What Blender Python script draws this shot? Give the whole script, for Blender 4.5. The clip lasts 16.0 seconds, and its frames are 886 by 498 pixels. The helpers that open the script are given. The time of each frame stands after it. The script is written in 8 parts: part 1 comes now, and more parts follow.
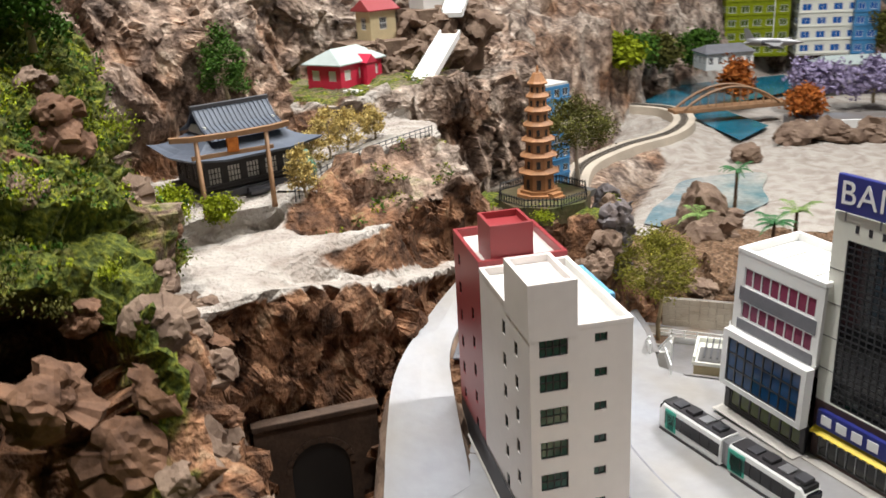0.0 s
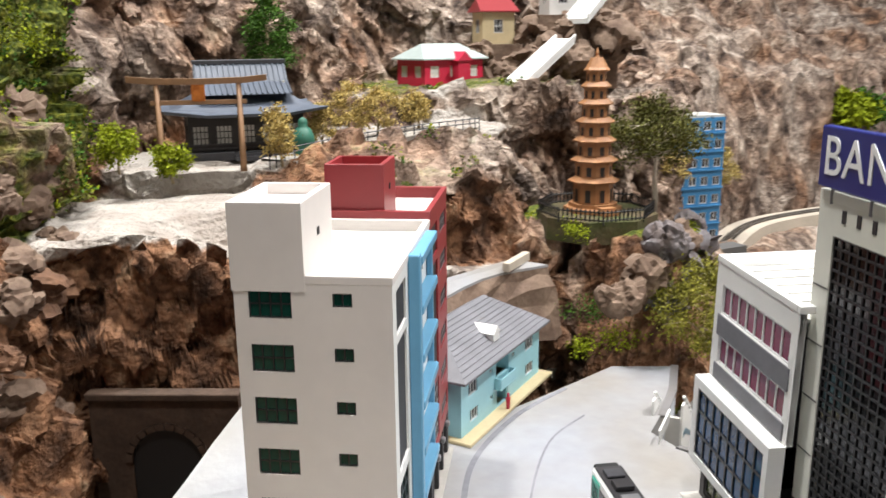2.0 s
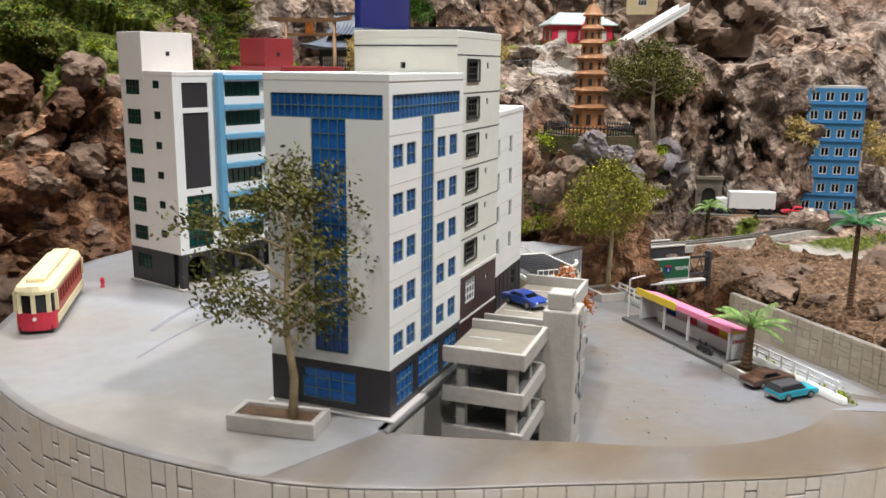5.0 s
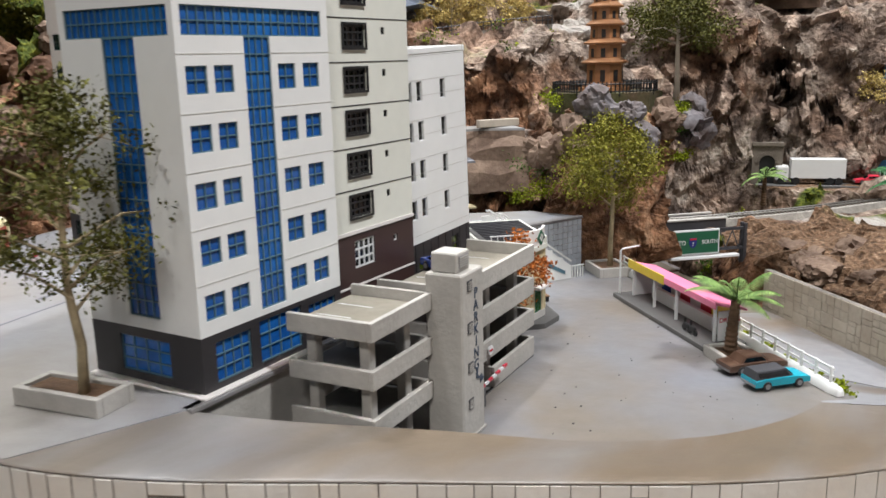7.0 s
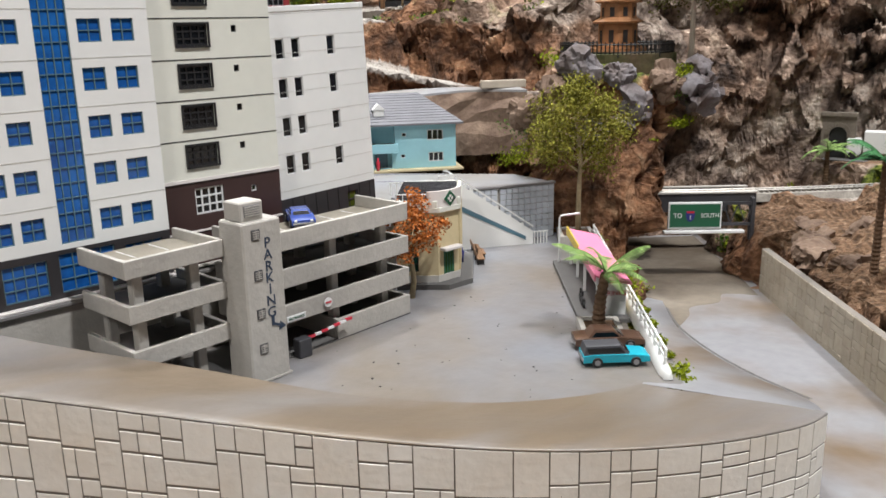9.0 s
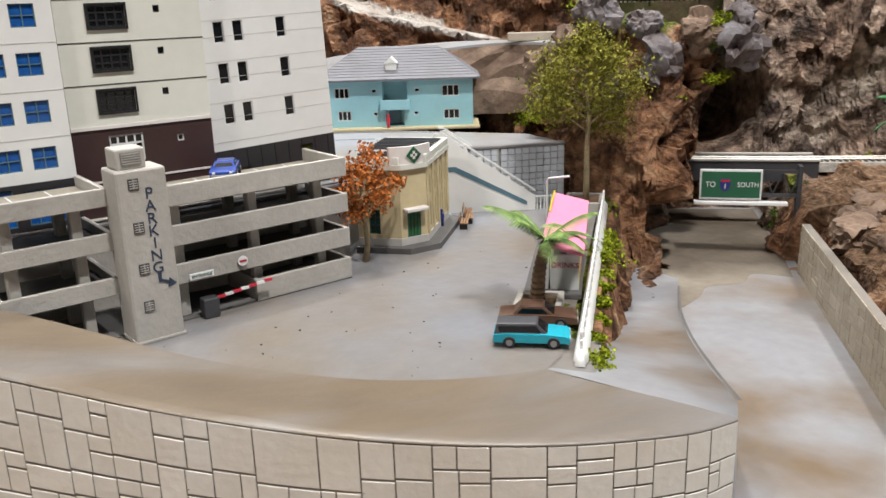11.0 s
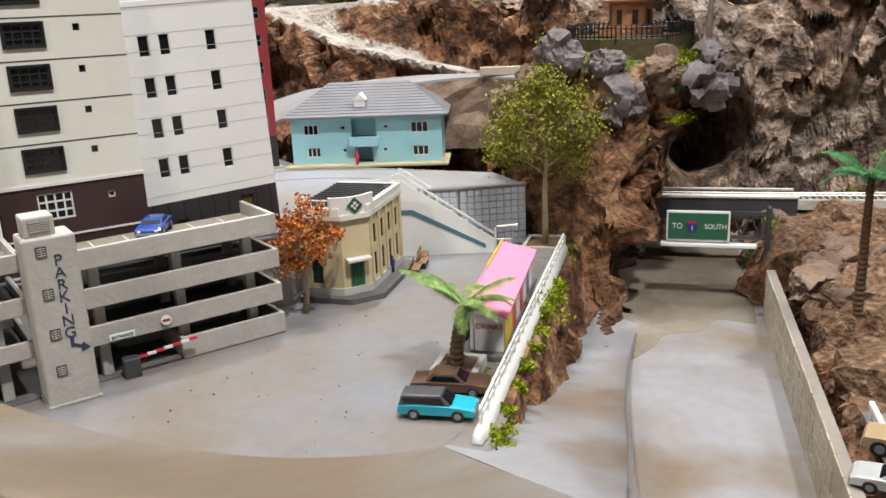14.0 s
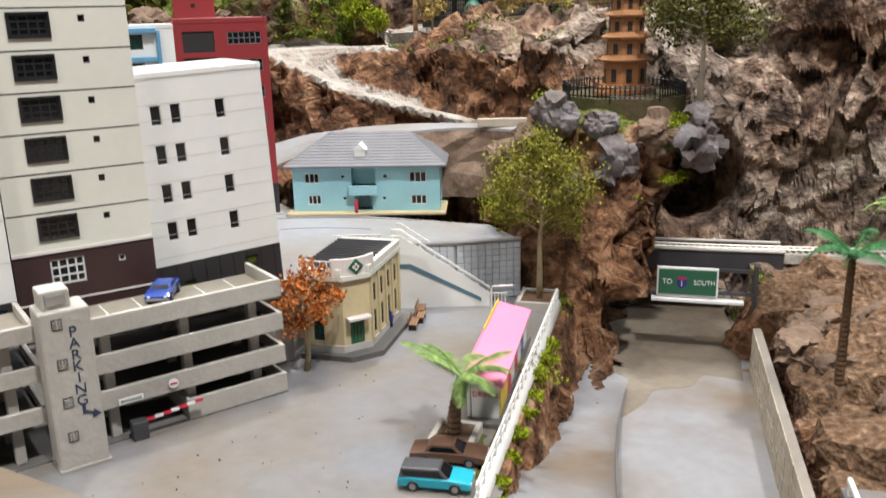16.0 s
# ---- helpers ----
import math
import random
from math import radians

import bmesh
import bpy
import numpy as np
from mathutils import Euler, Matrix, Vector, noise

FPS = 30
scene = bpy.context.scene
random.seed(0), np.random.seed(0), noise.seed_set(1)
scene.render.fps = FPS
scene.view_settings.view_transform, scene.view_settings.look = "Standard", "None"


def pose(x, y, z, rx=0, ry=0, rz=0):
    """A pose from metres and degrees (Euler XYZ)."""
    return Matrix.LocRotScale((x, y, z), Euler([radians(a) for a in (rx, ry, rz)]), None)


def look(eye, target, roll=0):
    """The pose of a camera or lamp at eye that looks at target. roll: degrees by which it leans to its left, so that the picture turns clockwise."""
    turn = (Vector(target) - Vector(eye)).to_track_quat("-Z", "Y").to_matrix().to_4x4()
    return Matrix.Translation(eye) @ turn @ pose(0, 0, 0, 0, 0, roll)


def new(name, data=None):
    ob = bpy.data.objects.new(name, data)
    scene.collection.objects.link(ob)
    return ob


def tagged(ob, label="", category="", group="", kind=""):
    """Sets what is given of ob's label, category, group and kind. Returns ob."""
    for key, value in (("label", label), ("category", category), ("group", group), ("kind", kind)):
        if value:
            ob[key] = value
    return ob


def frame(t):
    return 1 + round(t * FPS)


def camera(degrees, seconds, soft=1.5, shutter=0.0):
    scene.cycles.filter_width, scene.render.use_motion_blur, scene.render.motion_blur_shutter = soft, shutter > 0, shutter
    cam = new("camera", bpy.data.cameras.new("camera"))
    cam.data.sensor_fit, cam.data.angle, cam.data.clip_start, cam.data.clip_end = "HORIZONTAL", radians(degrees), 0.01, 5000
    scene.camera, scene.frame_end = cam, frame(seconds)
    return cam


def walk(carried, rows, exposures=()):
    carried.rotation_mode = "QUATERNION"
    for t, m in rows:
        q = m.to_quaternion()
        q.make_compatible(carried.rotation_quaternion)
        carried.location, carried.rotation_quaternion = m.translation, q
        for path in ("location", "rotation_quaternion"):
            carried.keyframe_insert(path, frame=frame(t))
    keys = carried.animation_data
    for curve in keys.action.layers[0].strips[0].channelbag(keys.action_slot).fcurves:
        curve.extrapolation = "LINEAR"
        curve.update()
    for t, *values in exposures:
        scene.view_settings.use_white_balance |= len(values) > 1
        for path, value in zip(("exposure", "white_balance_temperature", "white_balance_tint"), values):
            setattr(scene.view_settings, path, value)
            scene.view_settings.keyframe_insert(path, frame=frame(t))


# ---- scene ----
cam = camera(54.71, 16.0, shutter=0.4)
PATH = [
    (0, (-0.0033, -0.0126, 0.4002), (0.4057, 0.8342, 0.0602), -3.32),
    (0.5, (0.0504, -0.0350, 0.3504), (0.3752, 0.8634, 0.0549), -3.98),
    (1, (0.1087, -0.0361, 0.3316), (0.3907, 0.8846, 0.0616), -4.22),
    (1.5, (0.1929, 0.0160, 0.3066), (0.4483, 0.9511, 0.0609), 0.47),
    (2, (0.2553, 0.0287, 0.2843), (0.3763, 0.9920, 0.0448), -0.64),
    (2.5, (0.3037, -0.0115, 0.2679), (0.3156, 0.9602, 0.0321), -1.11),
    (3, (0.4036, -0.1733, 0.2652), (0.2523, 0.7900, 0.0434), -2.20),
    (3.5, (0.4754, -0.1973, 0.2578), (0.2966, 0.7642, 0.0492), -1.52),
    (3.7, (0.5003, -0.1623, 0.2495), (0.3123, 0.7983, 0.0449), -0.79),
    (5.8, (0.7559, -0.1550, 0.1991), (0.2983, 0.7094, -0.0093), -0.15),
    (6, (0.7671, -0.1516, 0.1982), (0.3027, 0.7098, -0.0073), -0.28),
    (6.5, (0.7729, -0.1102, 0.1824), (0.2950, 0.7391, -0.0418), -0.88),
    (7, (0.7545, -0.0443, 0.1730), (0.2572, 0.7953, -0.0457), -1.37),
    (7.5, (0.7695, -0.0216, 0.1711), (0.2579, 0.8050, -0.0632), -0.66),
    (8, (0.8303, 0.0027, 0.1685), (0.2837, 0.8002, -0.0871), -0.02),
    (8.5, (0.8771, 0.0338, 0.1703), (0.2467, 0.7699, -0.0760), -1.20),
    (9, (0.9089, 0.0648, 0.1657), (0.2296, 0.7535, -0.0876), -1.27),
    (9.5, (0.9076, 0.0805, 0.1615), (0.2192, 0.7520, -0.1126), -1.91),
    (10, (0.9007, 0.0957, 0.1555), (0.1965, 0.7509, -0.1178), -2.14),
    (10.2, (0.9125, 0.1146, 0.1505), (0.1932, 0.7533, -0.1229), -2.15),
    (12.3, (0.9656, 0.2201, 0.1475), (0.1324, 0.6816, -0.1574), -1.17),
    (12.5, (0.9672, 0.2227, 0.1513), (0.1347, 0.6855, -0.1535), -1.23),
    (13, (0.9677, 0.2261, 0.1637), (0.1421, 0.7040, -0.1364), -1.69),
    (13.5, (0.9697, 0.2322, 0.1713), (0.1538, 0.7305, -0.1220), -2.33),
    (14, (0.9738, 0.2340, 0.1733), (0.1632, 0.7470, -0.1092), -2.35),
    (14.5, (0.9804, 0.2346, 0.1806), (0.1743, 0.7553, -0.1004), -1.81),
    (15, (0.9862, 0.2242, 0.1636), (0.1915, 0.7637, -0.1144), -1.81),
    (15.5, (0.9789, 0.2205, 0.1817), (0.1832, 0.7557, -0.1019), -1.59),
    (16, (0.9785, 0.2271, 0.2080), (0.1711, 0.7508, -0.0638), -1.32),
]
walk(cam, [(t, look(eye, target, roll)) for t, eye, target, roll in PATH],
     exposures=((0, -0.1, 6500, 10), (1.5, 0.08, 6450, 10), (3.0, 0.02, 6450, 10), (6, -0.17, 6250, 10), (7.5, -0.2, 6200, 10), (10, -0.15, 6400, 10), (13, -0.16, 6500, 10), (16, -0.1, 6500, 10)))

# ---------------------------------------------------------------- light
CM = 0.01


def lamp_area(name, x, y, z, size, power, colour, target, spread=180):
    d = bpy.data.lights.new(name, "AREA")
    d.shape, d.size, d.energy, d.color, d.spread = "DISK", size * CM, power, colour, radians(spread)
    ob = new(name, d)
    ob.matrix_world = look((x * CM, y * CM, z * CM), (target[0] * CM, target[1] * CM, target[2] * CM))
    return ob


world = bpy.data.worlds.new("room_air")
world.use_nodes = True
world.node_tree.nodes["Background"].inputs[0].default_value = (0.9, 0.92, 1.0, 1)
world.node_tree.nodes["Background"].inputs[1].default_value = 0.02
scene.world = world
lamp_area("ceiling_spot_east", 150, 45, 205, 12, 50, (1.0, 0.975, 0.945), (45, 60, 0))
# added fill hung low in the room to brighten the rim wall
lamp_area("added_fill_aisle", 108, -105, 125, 20, 1.15, (1.0, 0.95, 0.88), (68, 22, -2), 50)
# added fill for the south fronts, not a known fixture
lamp_area("added_fill_street", 25, -30, 205, 20, 4.0, (1.0, 0.97, 0.94), (38, 30, 0), 80)
lamp_area("ceiling_spot_north", 36, 84, 212, 10, 20, (0.98, 0.97, 0.96), (50, 95, 10))
# invented lamp that lifts the mossy tops and leaves the west face dark
lamp_area("added_fill_west", -12, 78, 212, 14, 16, (1.0, 0.98, 0.94), (0, 60, 20), 110)
lamp_area("ceiling_spot_far", 170, 140, 205, 40, 18, (0.95, 0.97, 1.0), (140, 150, 0))

# ---------------------------------------------------------------- materials


def material(name, base, rough=0.6, metal=0.0, var=0.12, scale=40.0, bump=0.0, bscale=300.0, spec=0.5, tint=None, rnd=0.0, lo=0.3, hi=0.68, stretch=None):
    """Principled paint with two scales of mottling (coarse stains, fine grain) and a fine relief."""
    m = bpy.data.materials.new(name)
    m.use_nodes = True
    nt = m.node_tree
    b = nt.nodes["Principled BSDF"]
    b.inputs["Roughness"].default_value, b.inputs["Metallic"].default_value = rough, metal
    b.inputs["Specular IOR Level"].default_value = spec
    tc = nt.nodes.new("ShaderNodeTexCoord")
    n1, n2 = nt.nodes.new("ShaderNodeTexNoise"), nt.nodes.new("ShaderNodeTexNoise")
    for n, s, dt in ((n1, scale, 4), (n2, scale * 9, 3)):
        n.inputs["Scale"].default_value, n.inputs["Detail"].default_value = s, dt
        if stretch:
            mp = nt.nodes.new("ShaderNodeMapping")
            mp.inputs["Rotation"].default_value, mp.inputs["Scale"].default_value = (0, 0, radians(stretch)), (1, 0.22, 1)
            nt.links.new(tc.outputs["Object"], mp.inputs["Vector"])
            nt.links.new(mp.outputs[0], n.inputs["Vector"])
        else:
            nt.links.new(tc.outputs["Object"], n.inputs["Vector"])
    ramp = nt.nodes.new("ShaderNodeValToRGB")
    t = tint or tuple(c * (1 - 1.6 * var) for c in base)
    ramp.color_ramp.elements[0].position, ramp.color_ramp.elements[1].position = lo, hi
    ramp.color_ramp.elements[0].color, ramp.color_ramp.elements[1].color = (*t, 1), (*base, 1)
    nt.links.new(n1.outputs["Fac"], ramp.inputs["Fac"])
    mul = nt.nodes.new("ShaderNodeMix")
    mul.data_type, mul.blend_type = "RGBA", "MULTIPLY"
    mul.inputs["Factor"].default_value = var * 2.2
    nt.links.new(ramp.outputs["Color"], mul.inputs[6])
    nt.links.new(n2.outputs["Color"], mul.inputs[7])
    g = nt.nodes.new("ShaderNodeRGBToBW")
    nt.links.new(n2.outputs["Color"], g.inputs[0])
    nt.links.new(g.outputs[0], mul.inputs[7])
    out = mul.outputs[2]
    if rnd:
        oi = nt.nodes.new("ShaderNodeObjectInfo")
        mr = nt.nodes.new("ShaderNodeMapRange")
        mr.inputs[3].default_value, mr.inputs[4].default_value = 1 - rnd, 1 + rnd
        nt.links.new(oi.outputs["Random"], mr.inputs[0])
        hs = nt.nodes.new("ShaderNodeHueSaturation")
        nt.links.new(mr.outputs[0], hs.inputs["Value"])
        nt.links.new(out, hs.inputs["Color"])
        out = hs.outputs[0]
    nt.links.new(out, b.inputs["Base Color"])
    if bump:
        bm_, n3 = nt.nodes.new("ShaderNodeBump"), nt.nodes.new("ShaderNodeTexNoise")
        n3.inputs["Scale"].default_value, n3.inputs["Detail"].default_value = bscale, 5
        nt.links.new(tc.outputs["Object"], n3.inputs["Vector"])
        bm_.inputs["Strength"].default_value, bm_.inputs["Distance"].default_value = bump, 0.002
        nt.links.new(n3.outputs["Fac"], bm_.inputs["Height"])
        nt.links.new(bm_.outputs[0], b.inputs["Normal"])
    return m


def terrain_material(name):
    """Broken rock in greys and browns, with moss, sand and soil laid on by the masks of the mesh."""
    m = bpy.data.materials.new(name)
    m.use_nodes = True
    nt = m.node_tree
    b = nt.nodes["Principled BSDF"]
    b.inputs["Roughness"].default_value, b.inputs["Specular IOR Level"].default_value = 0.85, 0.25
    geo = nt.nodes.new("ShaderNodeNewGeometry")

    def noise_node(scale, detail, dist=0.0):
        n = nt.nodes.new("ShaderNodeTexNoise")
        n.inputs["Scale"].default_value, n.inputs["Detail"].default_value, n.inputs["Distortion"].default_value = scale, detail, dist
        nt.links.new(geo.outputs["Position"], n.inputs["Vector"])
        return n.outputs["Fac"]

    def ramp_node(fac, stops):
        r = nt.nodes.new("ShaderNodeValToRGB")
        while len(r.color_ramp.elements) < len(stops):
            r.color_ramp.elements.new(0.5)
        for e, (p, c) in zip(r.color_ramp.elements, stops):
            e.position, e.color = p, (*c, 1)
        nt.links.new(fac, r.inputs["Fac"])
        return r.outputs["Color"]

    def mix(fac, a, c, blend="MIX"):
        x = nt.nodes.new("ShaderNodeMix")
        x.data_type, x.blend_type = "RGBA", blend
        if isinstance(fac, float):
            x.inputs["Factor"].default_value = fac
        else:
            nt.links.new(fac, x.inputs["Factor"])
        nt.links.new(a, x.inputs[6])
        nt.links.new(c, x.inputs[7])
        return x.outputs[2]

    def mask(attr, fac, lo, hi):
        a = nt.nodes.new("ShaderNodeAttribute")
        a.attribute_name = attr
        s = nt.nodes.new("ShaderNodeMath")
        s.operation = "MULTIPLY_ADD"
        nt.links.new(fac, s.inputs[0])
        s.inputs[1].default_value = 0.9
        nt.links.new(a.outputs["Fac"], s.inputs[2])
        r = nt.nodes.new("ShaderNodeMapRange")
        r.inputs[1].default_value, r.inputs[2].default_value = lo, hi
        nt.links.new(s.outputs[0], r.inputs[0])
        return r.outputs[0]

    big, mid, fine = noise_node(9, 4), noise_node(38, 6, 0.6), noise_node(240, 4)
    grey = ramp_node(mid, [(0.28, (0.045, 0.033, 0.028)), (0.4, (0.165, 0.125, 0.102)), (0.53, (0.34, 0.275, 0.225)), (0.72, (0.58, 0.51, 0.44))])
    brown = ramp_node(mid, [(0.28, (0.03, 0.017, 0.011)), (0.45, (0.14, 0.07, 0.038)), (0.58, (0.27, 0.14, 0.075)), (0.72, (0.44, 0.3, 0.19))])
    a = nt.nodes.new("ShaderNodeAttribute")
    a.attribute_name = "warm"
    sm = nt.nodes.new("ShaderNodeMath")
    sm.operation = "MULTIPLY_ADD"
    nt.links.new(big, sm.inputs[0])
    sm.inputs[1].default_value = 1.6
    nt.links.new(a.outputs["Fac"], sm.inputs[2])
    wr = nt.nodes.new("ShaderNodeMapRange")
    wr.inputs[1].default_value, wr.inputs[2].default_value = 0.75, 1.25
    nt.links.new(sm.outputs[0], wr.inputs[0])
    rock = mix(wr.outputs[0], grey, brown)
    speck = ramp_node(noise_node(115, 6, 0.4), [(0.34, (0.5, 0.47, 0.45)), (0.5, (0.95, 0.94, 0.93)), (0.66, (1.3, 1.28, 1.26))])
    rock = mix(1.0, rock, speck, "MULTIPLY")
    moss = ramp_node(fine, [(0.3, (0.02, 0.03, 0.005)), (0.5, (0.075, 0.095, 0.012)), (0.72, (0.22, 0.22, 0.025))])
    sand = ramp_node(mid, [(0.3, (0.28, 0.235, 0.2)), (0.6, (0.42, 0.385, 0.345))])
    soil = ramp_node(fine, [(0.3, (0.06, 0.035, 0.02)), (0.6, (0.2, 0.12, 0.07)), (0.75, (0.36, 0.26, 0.18))])
    c = mix(mask("soil", mid, 0.75, 1.1), rock, soil)
    c = mix(mask("moss", mid, 0.85, 1.05), c, moss)
    c = mix(mask("sand", mid, 0.8, 1.1), c, sand)
    nt.links.new(c, b.inputs["Base Color"])
    bump1, bump2 = nt.nodes.new("ShaderNodeBump"), nt.nodes.new("ShaderNodeBump")
    for bp, h, s, d in ((bump1, mid, 1.0, 0.008), (bump2, fine, 1.0, 0.0042)):
        bp.inputs["Strength"].default_value, bp.inputs["Distance"].default_value = s, d
        nt.links.new(h, bp.inputs["Height"])
    nt.links.new(bump1.outputs[0], bump2.inputs["Normal"])
    nt.links.new(bump2.outputs[0], b.inputs["Normal"])
    return m


M = {}
M["rock"] = terrain_material("rock_and_moss")
# one grey paint twice: pave dimmed for light falloff, street kept brighter
M["pave"] = material("grey_plaster_dimmed", (0.245, 0.254, 0.282), 0.34, var=0.18, scale=11, tint=(0.22, 0.19, 0.16), lo=0.36, hi=0.66, bump=0.15, bscale=120)
M["street"] = material("grey_plaster_brighter_lit", (0.35, 0.362, 0.395), 0.4, var=0.14, scale=11, tint=(0.31, 0.29, 0.265), lo=0.36, hi=0.66, bump=0.15, bscale=120)
M["road_stain"] = material("rust_stained_plaster", (0.31, 0.31, 0.325), 0.4, var=0.16, scale=13, tint=(0.2, 0.145, 0.095), lo=0.32, hi=0.58, bump=0.15, bscale=120)
M["ramp"] = material("brown_stained_plaster", (0.27, 0.265, 0.27), 0.36, var=0.2, scale=14, tint=(0.2, 0.155, 0.11), bump=0.15, bscale=120, lo=0.4, hi=0.62, stretch=-45)
M["white"] = material("white_plastic", (0.84, 0.84, 0.82), 0.45, var=0.04, scale=20)
M["cream"] = material("cream_plastic", (0.78, 0.78, 0.7), 0.45, var=0.05, scale=20)
M["offwhite"] = material("pinkish_white_plastic", (0.8, 0.75, 0.72), 0.5, var=0.05, scale=16)
M["red"] = material("dark_red_plastic", (0.3, 0.035, 0.04), 0.42, var=0.06, scale=20)
M["blue_trim"] = material("light_blue_plastic", (0.14, 0.36, 0.55), 0.4, var=0.05)
M["charcoal"] = material("charcoal_plastic", (0.035, 0.032, 0.035), 0.5, var=0.1)
M["brownblack"] = material("dark_brown_plastic", (0.06, 0.03, 0.028), 0.45, var=0.1)
M["greyroof"] = material("pale_grey_roof", (0.62, 0.6, 0.56), 0.7, var=0.08)
M["green_glass"] = material("green_tinted_pane", (0.005, 0.07, 0.05), 0.12, var=0.15, scale=60)
M["blue_glass"] = material("blue_tinted_pane", (0.03, 0.23, 0.74), 0.12, var=0.3, scale=35, tint=(0.01, 0.08, 0.36))
M["navy_glass"] = material("deep_blue_pane", (0.008, 0.09, 0.26), 0.12, var=0.3, scale=35, tint=(0.004, 0.03, 0.1))
M["dark_glass"] = material("dark_pane", (0.012, 0.013, 0.016), 0.1, var=0.2)
M["concrete"] = material("warm_grey_concrete", (0.55, 0.52, 0.475), 0.75, var=0.14, scale=22, bump=0.2, bscale=400)
M["aqua"] = material("pale_aqua_plastic", (0.36, 0.66, 0.74), 0.45, var=0.06)
M["slate"] = material("grey_slate_roof", (0.19, 0.19, 0.21), 0.6, var=0.12, scale=60)
M["yellow_wall"] = material("pale_yellow_plaster", (0.72, 0.6, 0.36), 0.6, var=0.1)
M["stone_wall"] = material("pale_stone_block", (0.82, 0.8, 0.75), 0.55, var=0.08, scale=30, tint=(0.76, 0.71, 0.63), bump=0.15, rnd=0.05)
M["stone_joint"] = material("grey_joint", (0.3, 0.265, 0.23), 0.85, var=0.15)
M["table"] = material("brown_base_board", (0.16, 0.11, 0.07), 0.7, var=0.15, scale=6)
M["room"] = material("pale_room_paint", (0.17, 0.2, 0.22), 0.8, var=0.04, scale=3)
M["ceiling"] = material("grey_ceiling_paint", (0.1, 0.1, 0.1), 0.8, var=0.03, scale=3)

# ---------------------------------------------------------------- mesh tools


class Geo:
    """Collects faces in centimetres; made into one mesh by part()."""

    def __init__(self):
        self.v, self.f = [], []

    def face(self, *pts):
        n = len(self.v)
        self.v += [tuple(p) for p in pts]
        self.f.append(tuple(range(n, n + len(pts))))
        return self

    def add(self, verts, faces):
        n = len(self.v)
        self.v += [tuple(p) for p in verts]
        self.f += [tuple(i + n for i in f) for f in faces]
        return self

    def box(self, x0, x1, y0, y1, z0, z1, ch=0.0):
        """A box, its upright and lying edges chamfered by ch."""
        if ch <= 0:
            v = [(x, y, z) for z in (z0, z1) for x, y in ((x0, y0), (x1, y0), (x1, y1), (x0, y1))]
            return self.add(v, [(3, 2, 1, 0), (4, 5, 6, 7), (0, 1, 5, 4), (1, 2, 6, 5), (2, 3, 7, 6), (3, 0, 4, 7)])
        c = min(ch, (x1 - x0) / 2.5, (y1 - y0) / 2.5, (z1 - z0) / 2.5)

        def ring(z, i):
            return [(x0 + i + c, y0 + i, z), (x1 - i - c, y0 + i, z), (x1 - i, y0 + i + c, z), (x1 - i, y1 - i - c, z),
                    (x1 - i - c, y1 - i, z), (x0 + i + c, y1 - i, z), (x0 + i, y1 - i - c, z), (x0 + i, y0 + i + c, z)]
        return self.rings([ring(z0, c * 0.6), ring(z0 + c, 0), ring(z1 - c, 0), ring(z1, c * 0.6)])

    def rings(self, rr, closed=True, caps=True):
        """Skin over rings of equally many points."""
        k = len(rr[0])
        v = [p for r in rr for p in r]
        f = []
        for i in range(len(rr) - 1):
            for j in range(k if closed else k - 1):
                a, b2 = i * k + j, i * k + (j + 1) % k
                f.append((a, b2, b2 + k, a + k))
        if caps:
            f.append(tuple(range(k - 1, -1, -1)))
            f.append(tuple(range((len(rr) - 1) * k, len(rr) * k)))
        return self.add(v, f)

    def prism(self, poly, z0, z1, inset=0.0):
        c = (sum(p[0] for p in poly) / len(poly), sum(p[1] for p in poly) / len(poly))
        top = [(c[0] + (x - c[0]) * (1 - inset), c[1] + (y - c[1]) * (1 - inset), z1) for x, y in poly]
        return self.rings([[(x, y, z0) for x, y in poly], top])

    def tube(self, pts, r0, r1=None, n=7, caps=True):
        """A tapered round bar along points."""
        r1 = r0 if r1 is None else r1
        pts = [Vector(p) for p in pts]
        rr = []
        for i, p in enumerate(pts):
            d = (pts[min(i + 1, len(pts) - 1)] - pts[max(i - 1, 0)]).normalized()
            a = d.cross(Vector((0.31, 0.17, 0.93)) if abs(d.z) < 0.9 else Vector((1, 0.1, 0))).normalized()
            b2 = d.cross(a)
            r = r0 + (r1 - r0) * i / max(1, len(pts) - 1)
            rr.append([tuple(p + r * (math.cos(2 * math.pi * j / n) * a + math.sin(2 * math.pi * j / n) * b2)) for j in range(n)])
        return self.rings(rr, caps=caps)

    def lathe(self, prof, n=12, cx=0, cy=0):
        rr = [[(cx + r * math.cos(2 * math.pi * j / n), cy + r * math.sin(2 * math.pi * j / n), z) for j in range(n)] for r, z in prof]
        return self.rings(rr)

    def turned(self, m):
        """All that is collected, moved by the matrix m."""
        self.v = [tuple(m @ Vector(p)) for p in self.v]
        return self

    def mesh(self, name, mat, smooth=False):
        me = bpy.data.meshes.new(name)
        me.from_pydata([(x * CM, y * CM, z * CM) for x, y, z in self.v], [], self.f)
        me.materials.append(mat if not isinstance(mat, str) else M[mat])
        if smooth:
            me.polygons.foreach_set("use_smooth", [True] * len(me.polygons))
        me.update()
        return me


def thing(name, x, y, z, rz=0.0, label="", category="", group="", kind=""):
    ob = new(name)
    ob.empty_display_size = 0.01
    ob.matrix_world = pose(x * CM, y * CM, z * CM, 0, 0, rz)
    return tagged(ob, label, category, group, kind)


